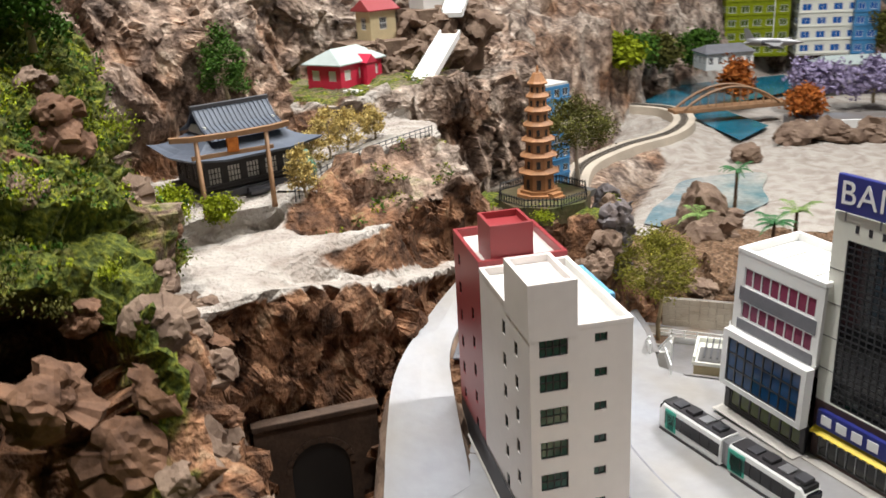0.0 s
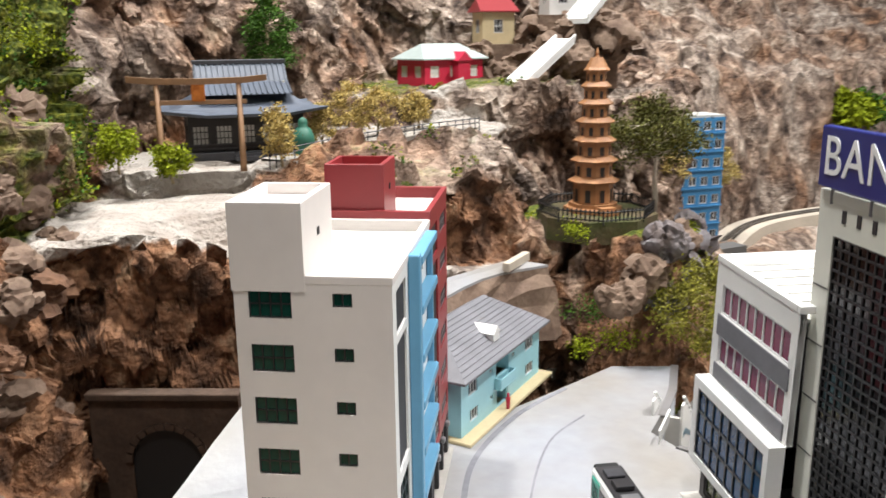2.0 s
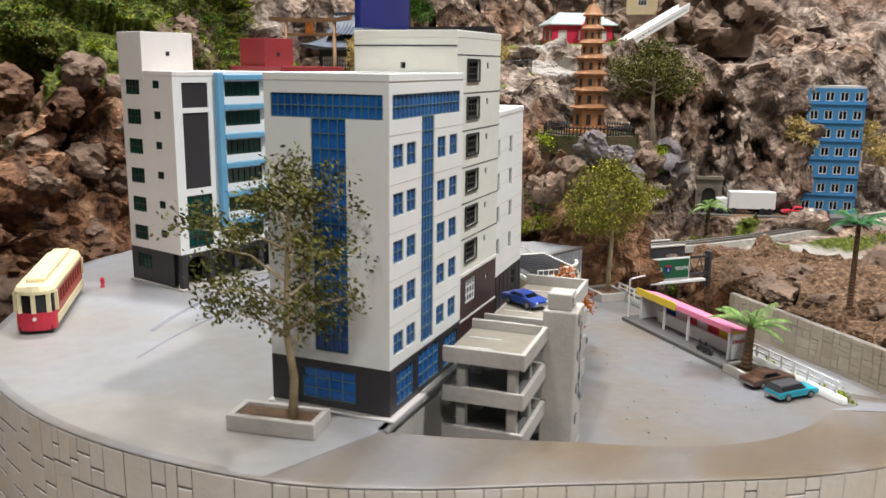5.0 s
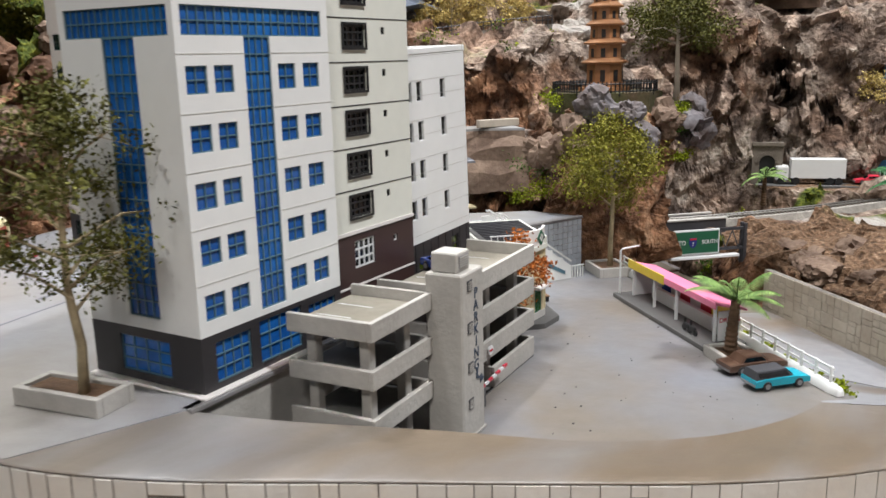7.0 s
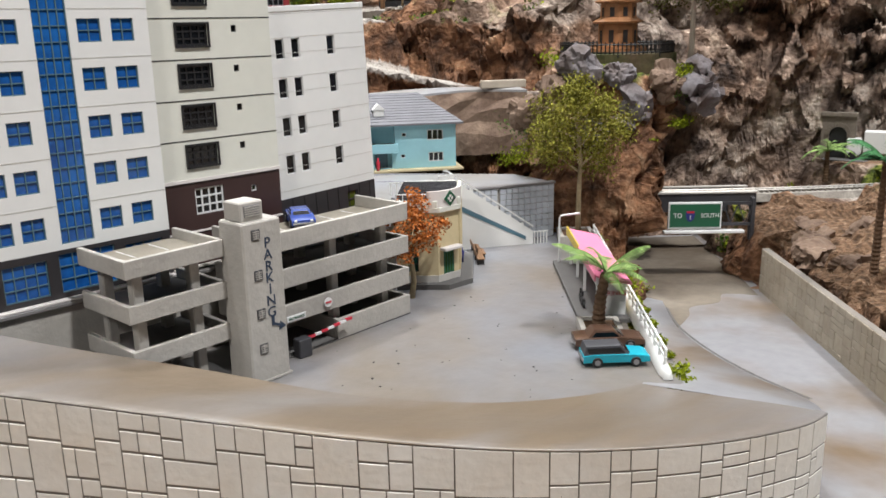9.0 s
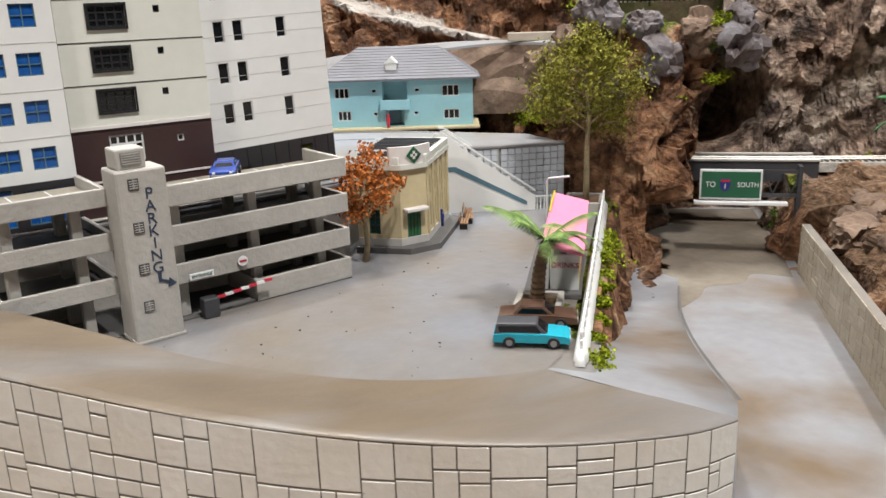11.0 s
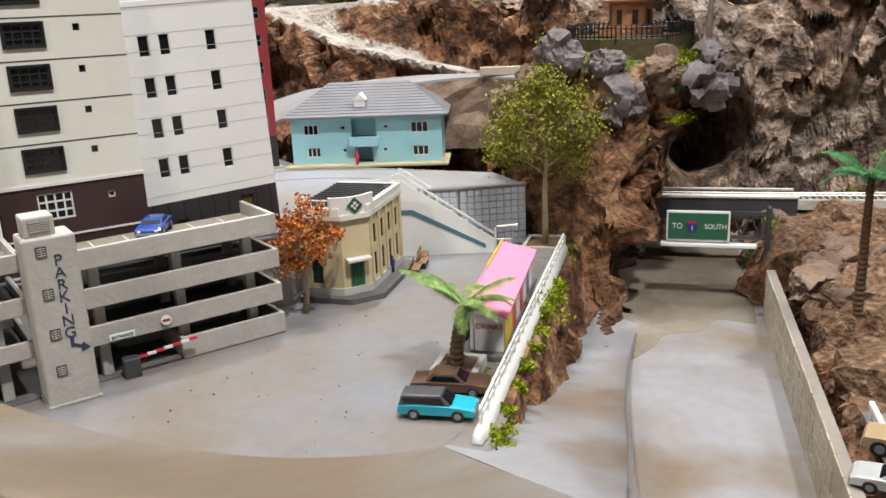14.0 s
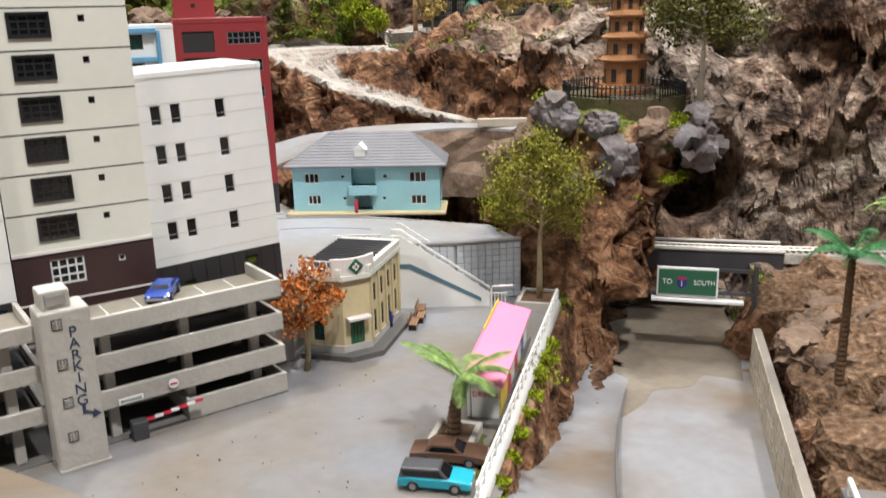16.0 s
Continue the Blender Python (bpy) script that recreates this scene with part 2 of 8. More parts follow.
def part(name, g, mat, parent=None, label="", smooth=False, at=None, **tags):
    me = g if isinstance(g, bpy.types.Mesh) else g.mesh(name, mat, smooth)
    ob = new(name, me)
    if parent:
        ob.parent = parent
    if at is not None:
        ob.matrix_basis = at
    return tagged(ob, label, **tags)


def cmpose(x, y, z, rx=0, ry=0, rz=0):
    return pose(x * CM, y * CM, z * CM, rx, ry, rz)


def pierced(w, h, t, holes, caps=False):
    """A sheet in the x-z plane, outside towards -y, thickness t, with holes (u0, u1, v0, v1) cut through."""
    us = sorted({0.0, w, *[a for h_ in holes for a in h_[:2]]})
    vs = sorted({0.0, h, *[a for h_ in holes for a in h_[2:4]]})
    nu, nv = len(us) - 1, len(vs) - 1

    def solid(i, j):
        if not (0 <= i < nu and 0 <= j < nv):
            return False
        u, v = (us[i] + us[i + 1]) / 2, (vs[j] + vs[j + 1]) / 2
        return not any(a < u < b and c < v < d for a, b, c, d in holes)
    g = Geo()
    index = {}

    def at_(u, y, v):
        k = (u, y, v)
        if k not in index:
            index[k] = len(g.v)
            g.v.append(k)
        return index[k]

    def face(*p):
        g.f.append(tuple(at_(*q_) for q_ in p))
    for i in range(nu):
        for j in range(nv):
            if not solid(i, j):
                continue
            a, b, c, d = us[i], us[i + 1], vs[j], vs[j + 1]
            face((a, 0, c), (b, 0, c), (b, 0, d), (a, 0, d))
            face((a, t, c), (a, t, d), (b, t, d), (b, t, c))
            if not solid(i - 1, j) and (i > 0 or caps):
                face((a, 0, c), (a, 0, d), (a, t, d), (a, t, c))
            if not solid(i + 1, j) and (i < nu - 1 or caps):
                face((b, 0, c), (b, t, c), (b, t, d), (b, 0, d))
            if not solid(i, j - 1):
                face((a, 0, c), (a, t, c), (b, t, c), (b, 0, c))
            if not solid(i, j + 1):
                face((a, 0, d), (b, 0, d), (b, t, d), (a, t, d))
    return g


def sheet(name, w, h, t, holes, mat, parent, at, label="", caps=False):
    return part(name, pierced(w, h, t, holes, caps), mat, parent, label, at=at)


WINDOWS = {}


def window(parent, at, u0, u1, v0, v1, cols, rows, frame_mat, pane_mat, bar=0.07, depth=0.12, name="window", edge=None):
    """A window set into a hole of a sheet: a frame with glazing bars, and its pane as a part of it."""
    w, h = u1 - u0, v1 - v0
    key = (round(w, 3), round(h, 3), cols, rows, frame_mat, pane_mat, bar, depth, edge)
    if key not in WINDOWS:
        e = edge or bar
        xs = [e] + [c_ for i in range(1, cols) for c_ in (w * i / cols - bar / 2, w * i / cols + bar / 2)] + [w - e]
        zs = [e] + [c_ for j in range(1, rows) for c_ in (h * j / rows - bar / 2, h * j / rows + bar / 2)] + [h - e]
        g = pierced(w, h, depth, [(xs[i], xs[i + 1], zs[j], zs[j + 1]) for i in range(0, len(xs), 2) for j in range(0, len(zs), 2)], True)
        p = Geo().box(e * 0.6, w - e * 0.6, depth * 0.5, depth * 0.62, e * 0.6, h - e * 0.6)
        WINDOWS[key] = (g.mesh(name, frame_mat), p.mesh("pane", pane_mat))
    fr, pn = WINDOWS[key]
    ob = part(name, fr, None, parent, at=at @ cmpose(u0, 0.06, v0))
    part("pane", pn, None, ob)
    return ob


# ---------------------------------------------------------------- noise on grids


def smooth(a, b, x):
    t = np.clip((x - a) / (b - a), 0, 1)
    return t * t * (3 - 2 * t)


def hashed(i, j, k, s):
    n = (i.astype(np.int64) * 73856093) ^ (j.astype(np.int64) * 19349663) ^ (k.astype(np.int64) * 83492791) ^ (s * 2654435)
    n = (n ^ (n >> 13)) * 1274126177 & 0x7FFFFFFF
    n = (n ^ (n >> 15)) * 1103515245 & 0x7FFFFFFF
    return ((n >> 8) & 0xFFFF) / 65535.0


def facets(p, size, seed=0):
    """Broken-rock relief: every point takes the tilted plane of its nearest random cell centre."""
    q = p / size
    base = np.floor(q).astype(np.int64)
    best = np.full(len(p), 1e9)
    out = np.zeros(len(p))
    for dx in (-1, 0, 1):
        for dy in (-1, 0, 1):
            for dz in (-1, 0, 1):
                c = base + (dx, dy, dz)
                i, j, k = c[:, 0], c[:, 1], c[:, 2]
                o = np.stack([hashed(i, j, k, seed + s) for s in (1, 2, 3)], 1)
                r = q - (c + o)
                d = (r * r).sum(1)
                g = np.stack([hashed(i, j, k, seed + s) for s in (4, 5, 6)], 1) - 0.5
                h = hashed(i, j, k, seed + 7) - 0.5 + 0.95 * (g * r).sum(1)
                near = d < best
                best = np.where(near, d, best)
                out = np.where(near, h, out)
    return out


def soft_noise(p, size, seed=0):
    """Smooth value noise between -0.5 and 0.5."""
    q = p / size
    b = np.floor(q).astype(np.int64)
    f = q - b
    f = f * f * (3 - 2 * f)
    out = 0
    for dx in (0, 1):
        for dy in (0, 1):
            for dz in (0, 1):
                w = (f[:, 0] if dx else 1 - f[:, 0]) * (f[:, 1] if dy else 1 - f[:, 1]) * (f[:, 2] if dz else 1 - f[:, 2])
                out = out + w * hashed(b[:, 0] + dx, b[:, 1] + dy, b[:, 2] + dz, seed)
    return out - 0.5


def inside(poly, x, y):
    """Signed distance to a polygon: positive inside."""
    d = np.full(x.shape, 1e9)
    ins = np.zeros(x.shape, bool)
    n = len(poly)
    for i in range(n):
        (ax, ay), (bx, by) = poly[i], poly[(i + 1) % n]
        ex, ey = bx - ax, by - ay
        t = np.clip(((x - ax) * ex + (y - ay) * ey) / (ex * ex + ey * ey), 0, 1)
        d = np.minimum(d, np.hypot(x - ax - t * ex, y - ay - t * ey))
        c = ((ay > y) != (by > y)) & (x < (bx - ax) * (y - ay) / (by - ay + 1e-12) + ax)
        ins ^= c
    return np.where(ins, d, -d)


def near_line(pts, x, y):
    """Distance to a polyline."""
    d = np.full(x.shape, 1e9)
    for (ax, ay), (bx, by) in zip(pts, pts[1:]):
        ex, ey = bx - ax, by - ay
        t = np.clip(((x - ax) * ex + (y - ay) * ey) / (ex * ex + ey * ey), 0, 1)
        d = np.minimum(d, np.hypot(x - ax - t * ex, y - ay - t * ey))
    return d

# ---------------------------------------------------------------- terrain

FACE_WEST = [(-90, 14), (-5, 22), (2.5, 28), (4.8, 36), (4.6, 47), (7.5, 54), (8.3, 62), (6.5, 70), (4, 78), (-90, 90)]
UPPER_PATH = [(7, 57.5), (14, 58.2), (24, 61.2), (30.5, 63.8), (29.5, 65.4), (24, 64.8), (20, 65.8), (17.8, 69.5), (7, 71)]
MIDSLOPE = [(8, 60), (24, 61.5), (32, 64.5), (38.5, 70), (41, 80), (30, 82), (9, 78)]
LOWER_PATH = [(7, 54.5), (14, 55.5), (24, 58.4), (31.5, 62.8), (37, 65.4), (41, 68), (40, 72), (34, 68.5), (31, 65.8), (24, 61), (12, 58.5), (7, 59)]
TERRACE = [(7, 66), (18, 68.5), (20.5, 71.5), (27, 77.5), (38, 80), (42, 83), (43, 88), (38, 96), (25, 96), (7, 86)]
VILLAGE = [(28, 93), (36, 93.5), (47, 97), (53, 100), (55, 106), (48, 114), (33, 112), (28, 104)]
BODY = [(35, 80.5), (40.5, 82), (42, 90), (47, 97), (55, 101.5), (63, 105), (69, 112), (77, 125), (88, 138), (112, 152), (135, 168), (150, 230), (-90, 230), (-90, 80), (10, 80), (26, 86)]
PEAKS = [(5, 70), (11, 81.5), (17, 87), (25, 90.5), (30, 98), (33, 108), (42, 110), (50, 111), (58, 113), (72, 126), (90, 146), (118, 165), (150, 240), (-90, 240), (-90, 76)]
KNOLL = [(44.2, 69.5), (45.8, 65), (47.8, 63.4), (49.5, 65), (50, 69), (48.5, 74), (45.5, 78), (41.5, 78), (41, 73)]
BACKYARD = [(16, 42), (18.6, 49), (21.5, 54), (25.5, 57.6), (32, 63), (40, 68), (42, 66.5), (36.4, 64.4), (27, 55.6), (24, 44)]
GARDEN_ROCK = [(46.2, 64), (47.5, 63), (50.2, 64), (52.8, 65.6), (53, 67), (50, 70), (46, 72)]
FENCE_BANK = [(71.4, 41.6), (66.6, 48.0), (58, 57.6), (54, 62.2), (50, 66), (46, 64), (49, 60), (57, 55.5), (64.6, 46.8), (69.8, 41.2)]
EAST_BANK = [(64.2, 70.6), (68.5, 66), (77.3, 56.5), (92, 41), (112, 41), (104, 66), (88, 82), (74, 90), (66, 90), (57, 82), (58, 77)]
TRACK_BED = [(41, 70), (47.8, 75.5), (54.8, 82.2), (64, 92), (74, 105), (85, 118), (99, 125), (113, 128), (124, 136), (129, 147), (124, 158)]
COAST = [(62, 88), (74, 92), (84, 86), (104, 66), (116, 41), (236, 41), (236, 150), (190, 190), (135, 166), (112, 144), (106, 120), (84, 102)]

FAR_HILLS = [(110, 192), (150, 186), (200, 194), (236, 180), (260, 180), (260, 260), (90, 260)]

ROAD_CUT = [(44, 78), (50, 70.5), (55.5, 64.6), (60, 60), (74, 46), (86, 35), (100, 28), (103, 31), (77, 56.8), (63, 71.2), (50, 85)]
CLIFF_ROAD = [(56, 97.2), (60, 97.6), (68, 100.2), (77, 103.5), (77, 107), (67, 104.2), (60, 102), (56, 101)]


def ground(x, y):
    """Height, and masks of rock roughness, moss, sand, soil and warmth, over the plan."""
    w1 = 1.6 * soft_noise(np.stack([x, y, 0 * x], 1), 6.0, 5)
    w2 = 1.6 * soft_noise(np.stack([x, y, 0 * x + 9], 1), 6.0, 6)
    xs, ys = x + w1, y + w2
    z = np.full(x.shape, -5.0)
    rough, moss, sand, soil = np.full(x.shape, 0.12), np.zeros(x.shape), np.zeros(x.shape), np.full(x.shape, 0.75)
    warm = 0.0 * x

    def lay(poly, h, width, rgh=None, ms=None, sn=None, so=None, off=0.0, carve=False):
        nonlocal z, rough, moss, sand, soil
        d = inside(poly, xs, ys) + off
        k = smooth(-width, 0.0, d)
        z = z + (h - z) * k if carve else np.where(k > 0, np.maximum(z, z + (h - z) * k), z)
        flat = smooth(-0.6, 0.8, d)
        edge = smooth(-width - 0.5, -width + 1, d)
        rough = np.where(sand > 0.9, rough, np.maximum(rough, edge))
        soil = soil * (1 - edge)
        if rgh is not None:
            rough = rough + (rgh - rough) * flat
        moss = moss * (1 - flat) + (0 if ms is None else ms) * flat
        sand = sand * (1 - flat) + (0 if sn is None else sn) * flat
        soil = soil * (1 - flat) + (so or 0) * flat
    # far shore and bay
    d = inside(COAST, x, y)
    k = smooth(-6, 4, d)
    z = z + (-1.6 - z) * k
    sand, soil = np.maximum(sand, 1.2 * smooth(-3, 3, d)), soil * (1 - k)
    d_bed = near_line(TRACK_BED, x, y)
    k = smooth(9, 3, d_bed) * smooth(46, 52, x)
    z = z + (np.maximum(z, 0.2) - z) * k
    moss = np.maximum(moss, 1.2 * smooth(14, 6, d_bed) * smooth(120, 90, y) * smooth(2.5, 4, d_bed) * smooth(50, 58, x))
    soil = soil * (1 - k)
    # mountains
    lay(BODY, 21 + 0 * x, 5.0, 1.0, 0.1)
    peak = 26 + 1.1 * np.clip(inside(PEAKS, x, y), 0, 22)
    lay(PEAKS, peak, 5.5, 1.0, 0.1)
    west = 18.5 + 0.5 * (y - 48) + 0.75 * (5 - x)
    lay(FACE_WEST, np.clip(west, 6, 46), 3.8, 1.0, 0.85)
    lay(FAR_HILLS, 20 + 0.6 * np.clip(inside(FAR_HILLS, x, y), 0, 50), 14.0, 0.9, 0.15)
    # terraces and paths
    lay(MIDSLOPE, 16.6 + 0.16 * np.clip(y - 62, 0, 20), 3.0, 0.75, 0.3, carve=True)
    lay(TERRACE, 18.6 + 1.6 * smooth(18, 38, x), 3.0, 0.12, 0.3, 0.75, 0.0, carve=True)
    lay(VILLAGE, 23.2 + 0 * x, 2.6, 0.25, 0.5, carve=True)
    lay(UPPER_PATH, 16.9 + 0.04 * (x - 12), 2.2, 0.05, 0.0, 1.2, carve=True)
    lay(LOWER_PATH, np.clip(16.6 - 0.26 * (x - 13), 10.4, 16.8), 1.9, 0.05, 0.0, 1.2 - 0.55 * smooth(26, 34, x), carve=True)
    lay(BACKYARD, np.clip(3.0 + 6.3 * smooth(40, 62, y), 3, 9.4), 1.2, 0.04, 0, 0, 0.6, carve=True)
    lay(GARDEN_ROCK, 5.2 + 0.35 * (y - 60), 2.4, 1.0, 0.35)
    lay(KNOLL, 12.5 + 0 * x, 2.6, 0.35, 0.85)
    # banks
    lay(FENCE_BANK, -0.28 + 0 * x, 1.1, 0.12, 0.7)
    rough = np.where(inside(FENCE_BANK, x, y) > -2.4, np.minimum(rough, 0.3), rough)
    dd = inside(EAST_BANK, x, y)
    lay(EAST_BANK, -1.2 + np.clip(0.26 * dd, 0, 3.2) * smooth(54, 62, y + 0.4 * (x - 76)), 0.7, 0.5, 0.2, 0, 0.85)
    moss = moss * smooth(-1.8, -0.6, z) + 0.9 * soft_noise(np.stack([x, y, z], 1), 6.0, 61) * smooth(10, 4, x)
    lay(ROAD_CUT, -5.5 + 0 * x, 0.9, 0.0, 0, 0, 0.9, carve=True)
    lay(CLIFF_ROAD, 2.1 + 0 * x, 1.6, 0.05, 0, 0, 0.8, carve=True)
    warm = 0.1 + 0.75 * smooth(36, 12, x) * smooth(27, 12, z) + 0.3 * smooth(60, 40, y) * smooth(30, 10, x)
    warm = warm + 0.5 * smooth(-4, -2, inside(FENCE_BANK, x, y)) + 0.4 * smooth(-2, 1, dd)
    warm = warm + 0.45 * smooth(20, 26, x) * smooth(46, 40, x) * smooth(58, 62, y) * smooth(82, 76, y) * smooth(18, 16, z)
    # paths keep a smooth bed; moss runs over gentle ground
    return z, rough, moss, sand, soil, warm


TERRAIN = {}


def terrain_mesh(name, x0, x1, y0, y1, step, amp, hole=None, finest=0.0):
    """A sheet over the plan, cut finer on steep faces, then broken up along its normals."""
    nx, ny = int((x1 - x0) / step) + 1, int((y1 - y0) / step) + 1
    gx, gy = np.meshgrid(np.linspace(x0, x1, nx), np.linspace(y0, y1, ny))
    x, y = gx.ravel(), gy.ravel()
    z = ground(x, y)[0]
    faces = (np.arange(ny - 1)[:, None] * nx + np.arange(nx - 1)[None, :]).ravel()
    if hole:
        cx, cy = x[faces] + step / 2, y[faces] + step / 2
        faces = faces[~((cx > hole[0]) & (cx < hole[1]) & (cy > hole[2]) & (cy < hole[3]))]
    quads = np.stack([faces, faces + 1, faces + nx + 1, faces + nx], 1)
    me = bpy.data.meshes.new(name)
    me.from_pydata(np.stack([x, y, z], 1).tolist(), [], quads.tolist())
    if finest:
        bm = bmesh.new()
        bm.from_mesh(me)
        for _ in range(4):
            es = [e for e in bm.edges if e.calc_length() > finest]
            bmesh.ops.subdivide_edges(bm, edges=es, cuts=1, use_grid_fill=True)
        bm.to_mesh(me)
        bm.free()
    me.update()
    n = len(me.vertices)
    p, nrm = np.empty(n * 3), np.empty(n * 3)
    me.vertices.foreach_get("co", p)
    me.vertices.foreach_get("normal", nrm)
    p, nrm = p.reshape(-1, 3), nrm.reshape(-1, 3)
    _, rough, moss, sand, soil, warm = ground(p[:, 0], p[:, 1])
    up = nrm[:, 2].copy()
    warp = p + 1.4 * np.stack([soft_noise(p, 2.5, s) for s in (21, 22, 23)], 1)
    rel = 3.0 * facets(warp, 5.2, 3) + 1.2 * facets(warp, 2.3, 13) + 0.16 * facets(warp, 1.2, 31) + 3.4 * soft_noise(p, 9.0, 41)
    q = p + nrm * (rel * rough * amp)[:, None]
    # the knoll's brow leans out over the road
    lean = smooth(2, 10, q[:, 2]) * smooth(15, 9, np.hypot(p[:, 0] - 46, p[:, 1] - 70)) * smooth(37, 47, p[:, 0])
    q[:, 0] += 2.4 * lean
    q[:, 1] += 2.2 * lean
    # hollows in the rock faces
    for cx, cy, cz, r, px, py, pz in HOLLOWS:
        dist = np.sqrt((q[:, 0] - cx) ** 2 + (q[:, 1] - cy) ** 2 + ((q[:, 2] - cz) * 0.85) ** 2)
        q += np.array([px, py, pz])[None, :] * smooth(r, 0.45 * r, dist)[:, None]
        moss = moss * smooth(0.5 * r, r, dist)
    moss = moss * (0.3 + 0.8 * np.clip(up, 0, 1)) + 0.25 * moss * smooth(10, 6, p[:, 0])
    sand = sand * smooth(0.35, 0.75, up)
    me.vertices.foreach_set("co", (q * CM).ravel())
    me.polygons.foreach_set("use_smooth", np.full(len(me.polygons), False))
    for key, val in (("moss", moss), ("sand", sand), ("soil", soil), ("warm", warm)):
        me.attributes.new(key, "FLOAT", "POINT").data.foreach_set("value", val.astype(np.float32))
    me.materials.append(M["rock"])
    me.update()
    TERRAIN[name] = (q, nrm, moss * (1 - np.clip(sand, 0, 1)), rough, up)
    return new(name, me)


HOLLOWS = ((-5.0, 45.5, 12, 5.5, 0, 26, -7), (0.0, 39.5, 17.5, 6.0, -6, 6, -6), (5.5, 36, 4, 4.5, -8, 1, -1), (5.0, 46.5, 15, 3.6, -7, 2, -2), (45, 85, 4.8, 5.2, -8, 7, -1), (-1.5, 44.5, 19.5, 5.5, -3, 16, -6), (57, 104, 14, 3.2, 0, 6, -1), (63, 107, 9, 3.0, 0, 6, -1))
NEAR = (-16, 92, 20, 126)
tagged(terrain_mesh("ground", *NEAR, 0.55, 1.0, finest=0.68), "rugged model landscape of grey-brown rock with moss, sandy paths and terraces", "terrain", kind="structure")
tagged(terrain_mesh("ground_far", -100, 236, -20, 236, 1.6, 1.15, (-14, 90, 22, 124)), "distant rocky hills and pale sandy shore of the model landscape", "terrain", kind="structure")

# ---------------------------------------------------------------- street decks
RIM = [(14.3, 40.2, 4.4), (14.5, 36.5, 4.4), (16.4, 31.8, 4.4), (19.2, 26.8, 4.4), (21.8, 22.4, 4.4), (24.4, 18.6, 4.4), (27.6, 15.8, 4.4), (31.4, 13.7, 4.4), (36, 11.9, 4.4), (41, 10.9, 4.4), (46, 10.7, 4.4),
       (50.3, 11.3, 4.3), (54.6, 13.4, 4.0), (59.2, 17.0, 3.4), (64.4, 21.2, 2.65), (69.4, 25.4, 1.95), (73.6, 29.7, 1.4), (76.9, 34.4, 1.0), (78.7, 38.8, 0.65), (78.9, 41.3, 0.4)]


def spline(pts, n):
    """Catmull-Rom through points, n steps between each two."""
    out = []
    for i in range(len(pts) - 1):
        p0, p1, p2, p3 = (Vector(pts[max(0, min(len(pts) - 1, i + k))]) for k in (-1, 0, 1, 2))
        for s in range(n):
            t = s / n
            out.append(0.5 * ((2 * p1) + (p2 - p0) * t + (2 * p0 - 5 * p1 + 4 * p2 - p3) * t * t + (3 * p1 - p0 - 3 * p2 + p3) * t ** 3))
    return out + [Vector(pts[-1])]


EDGE = spline(RIM, 6)


def deck_fill(g, loop):
    """A flat fill of an outline, cut into triangles."""
    from_poly = [Vector(p) for p in loop]
    n = len(g.v)
    g.v += [tuple(p) for p in from_poly]
    import_tri = bpy_tri(from_poly)
    g.f += [tuple(n + i for i in t) for t in import_tri]


def bpy_tri(pts):
    bm = bmesh.new()
    vs = [bm.verts.new(p) for p in pts]
    f = bm.faces.new(vs)
    f.normal_update()
    flip = f.normal.z < 0
    res = bmesh.ops.triangulate(bm, faces=[f])
    bm.verts.index_update()
    out = [tuple(v.index for v in (reversed(t.verts) if flip else t.verts)) for t in res["faces"]]
    bm.free()
    return out


top = [p for p in EDGE if p.z > 4.35]
DECK_IN = [(51.3, 16.8), (51.3, 41.6), (50.4, 42.0), (45.2, 47.8), (44.4, 50), (46, 52.4), (48.4, 56.4), (50.0, 60.3), (45.5, 61), (38.5, 56), (31, 51), (27, 51), (22, 44), (17.6, 45.6), (14.3, 41)]
g = Geo()
loop = [(p.x, p.y, 4.4) for p in top] + [(x, y, 4.4) for x, y in DECK_IN]
deck_fill(g, loop)
g.rings([[(x, y, 4.4) for x, y, _ in loop], [(x, y, -0.8) for x, y, _ in loop]][::-1], caps=False)
tagged(part("road", g, "street"), "pale grey upper street deck with curved edge", "street", kind="structure")

g = Geo()
low = [p for p in EDGE if p.z <= 4.36]
PLAZA = [(p.x - 0.0, p.y, p.z) for p in low]
# ramp: a fan of strips from the rim to the foot of the parking hall
INNER = spline([(51.3, 16.8, 4.35), (54.2, 19.6, 3.4), (58.4, 23.8, 2.2), (63.5, 28.2, 1.0), (67.5, 32.5, 0.35), (70, 36.5, 0.08), (71.2, 39.6, 0.0)], max(1, (len(low) - 1) // 6 + 1))
n = len(low)
ins = [INNER[round(i * (len(INNER) - 1) / (n - 1))] for i in range(n)]
rows_ = []
for k in range(7):
    t = k / 6
    rows_.append([(o.x + (i.x - o.x) * t, o.y + (i.y - o.y) * t, o.z + (i.z - o.z) * (t * t * (3 - 2 * t))) for o, i in zip(low, ins)])
g.rings(rows_, closed=False, caps=False)
tagged(part("ramp", g, "ramp", smooth=True), "grey painted ramp curving down beside the stone parapet", "street", kind="structure")
g = Geo()
loop = [(p.x, p.y, 0) for p in INNER] + [(x, y, 0) for x, y in ((70.6, 41.0), (65.6, 46.9), (57.2, 56.4), (53.2, 60.9), (51.5, 61.4), (49, 61), (44.5, 52), (45, 42), (46, 17))]
deck_fill(g, [(x, y, min(0.0, 0)) for x, y, _ in loop])
tagged(part("pavement", g, "pave"), "grey painted lower plaza with brownish stains", "plaza", kind="structure")
g = Geo()
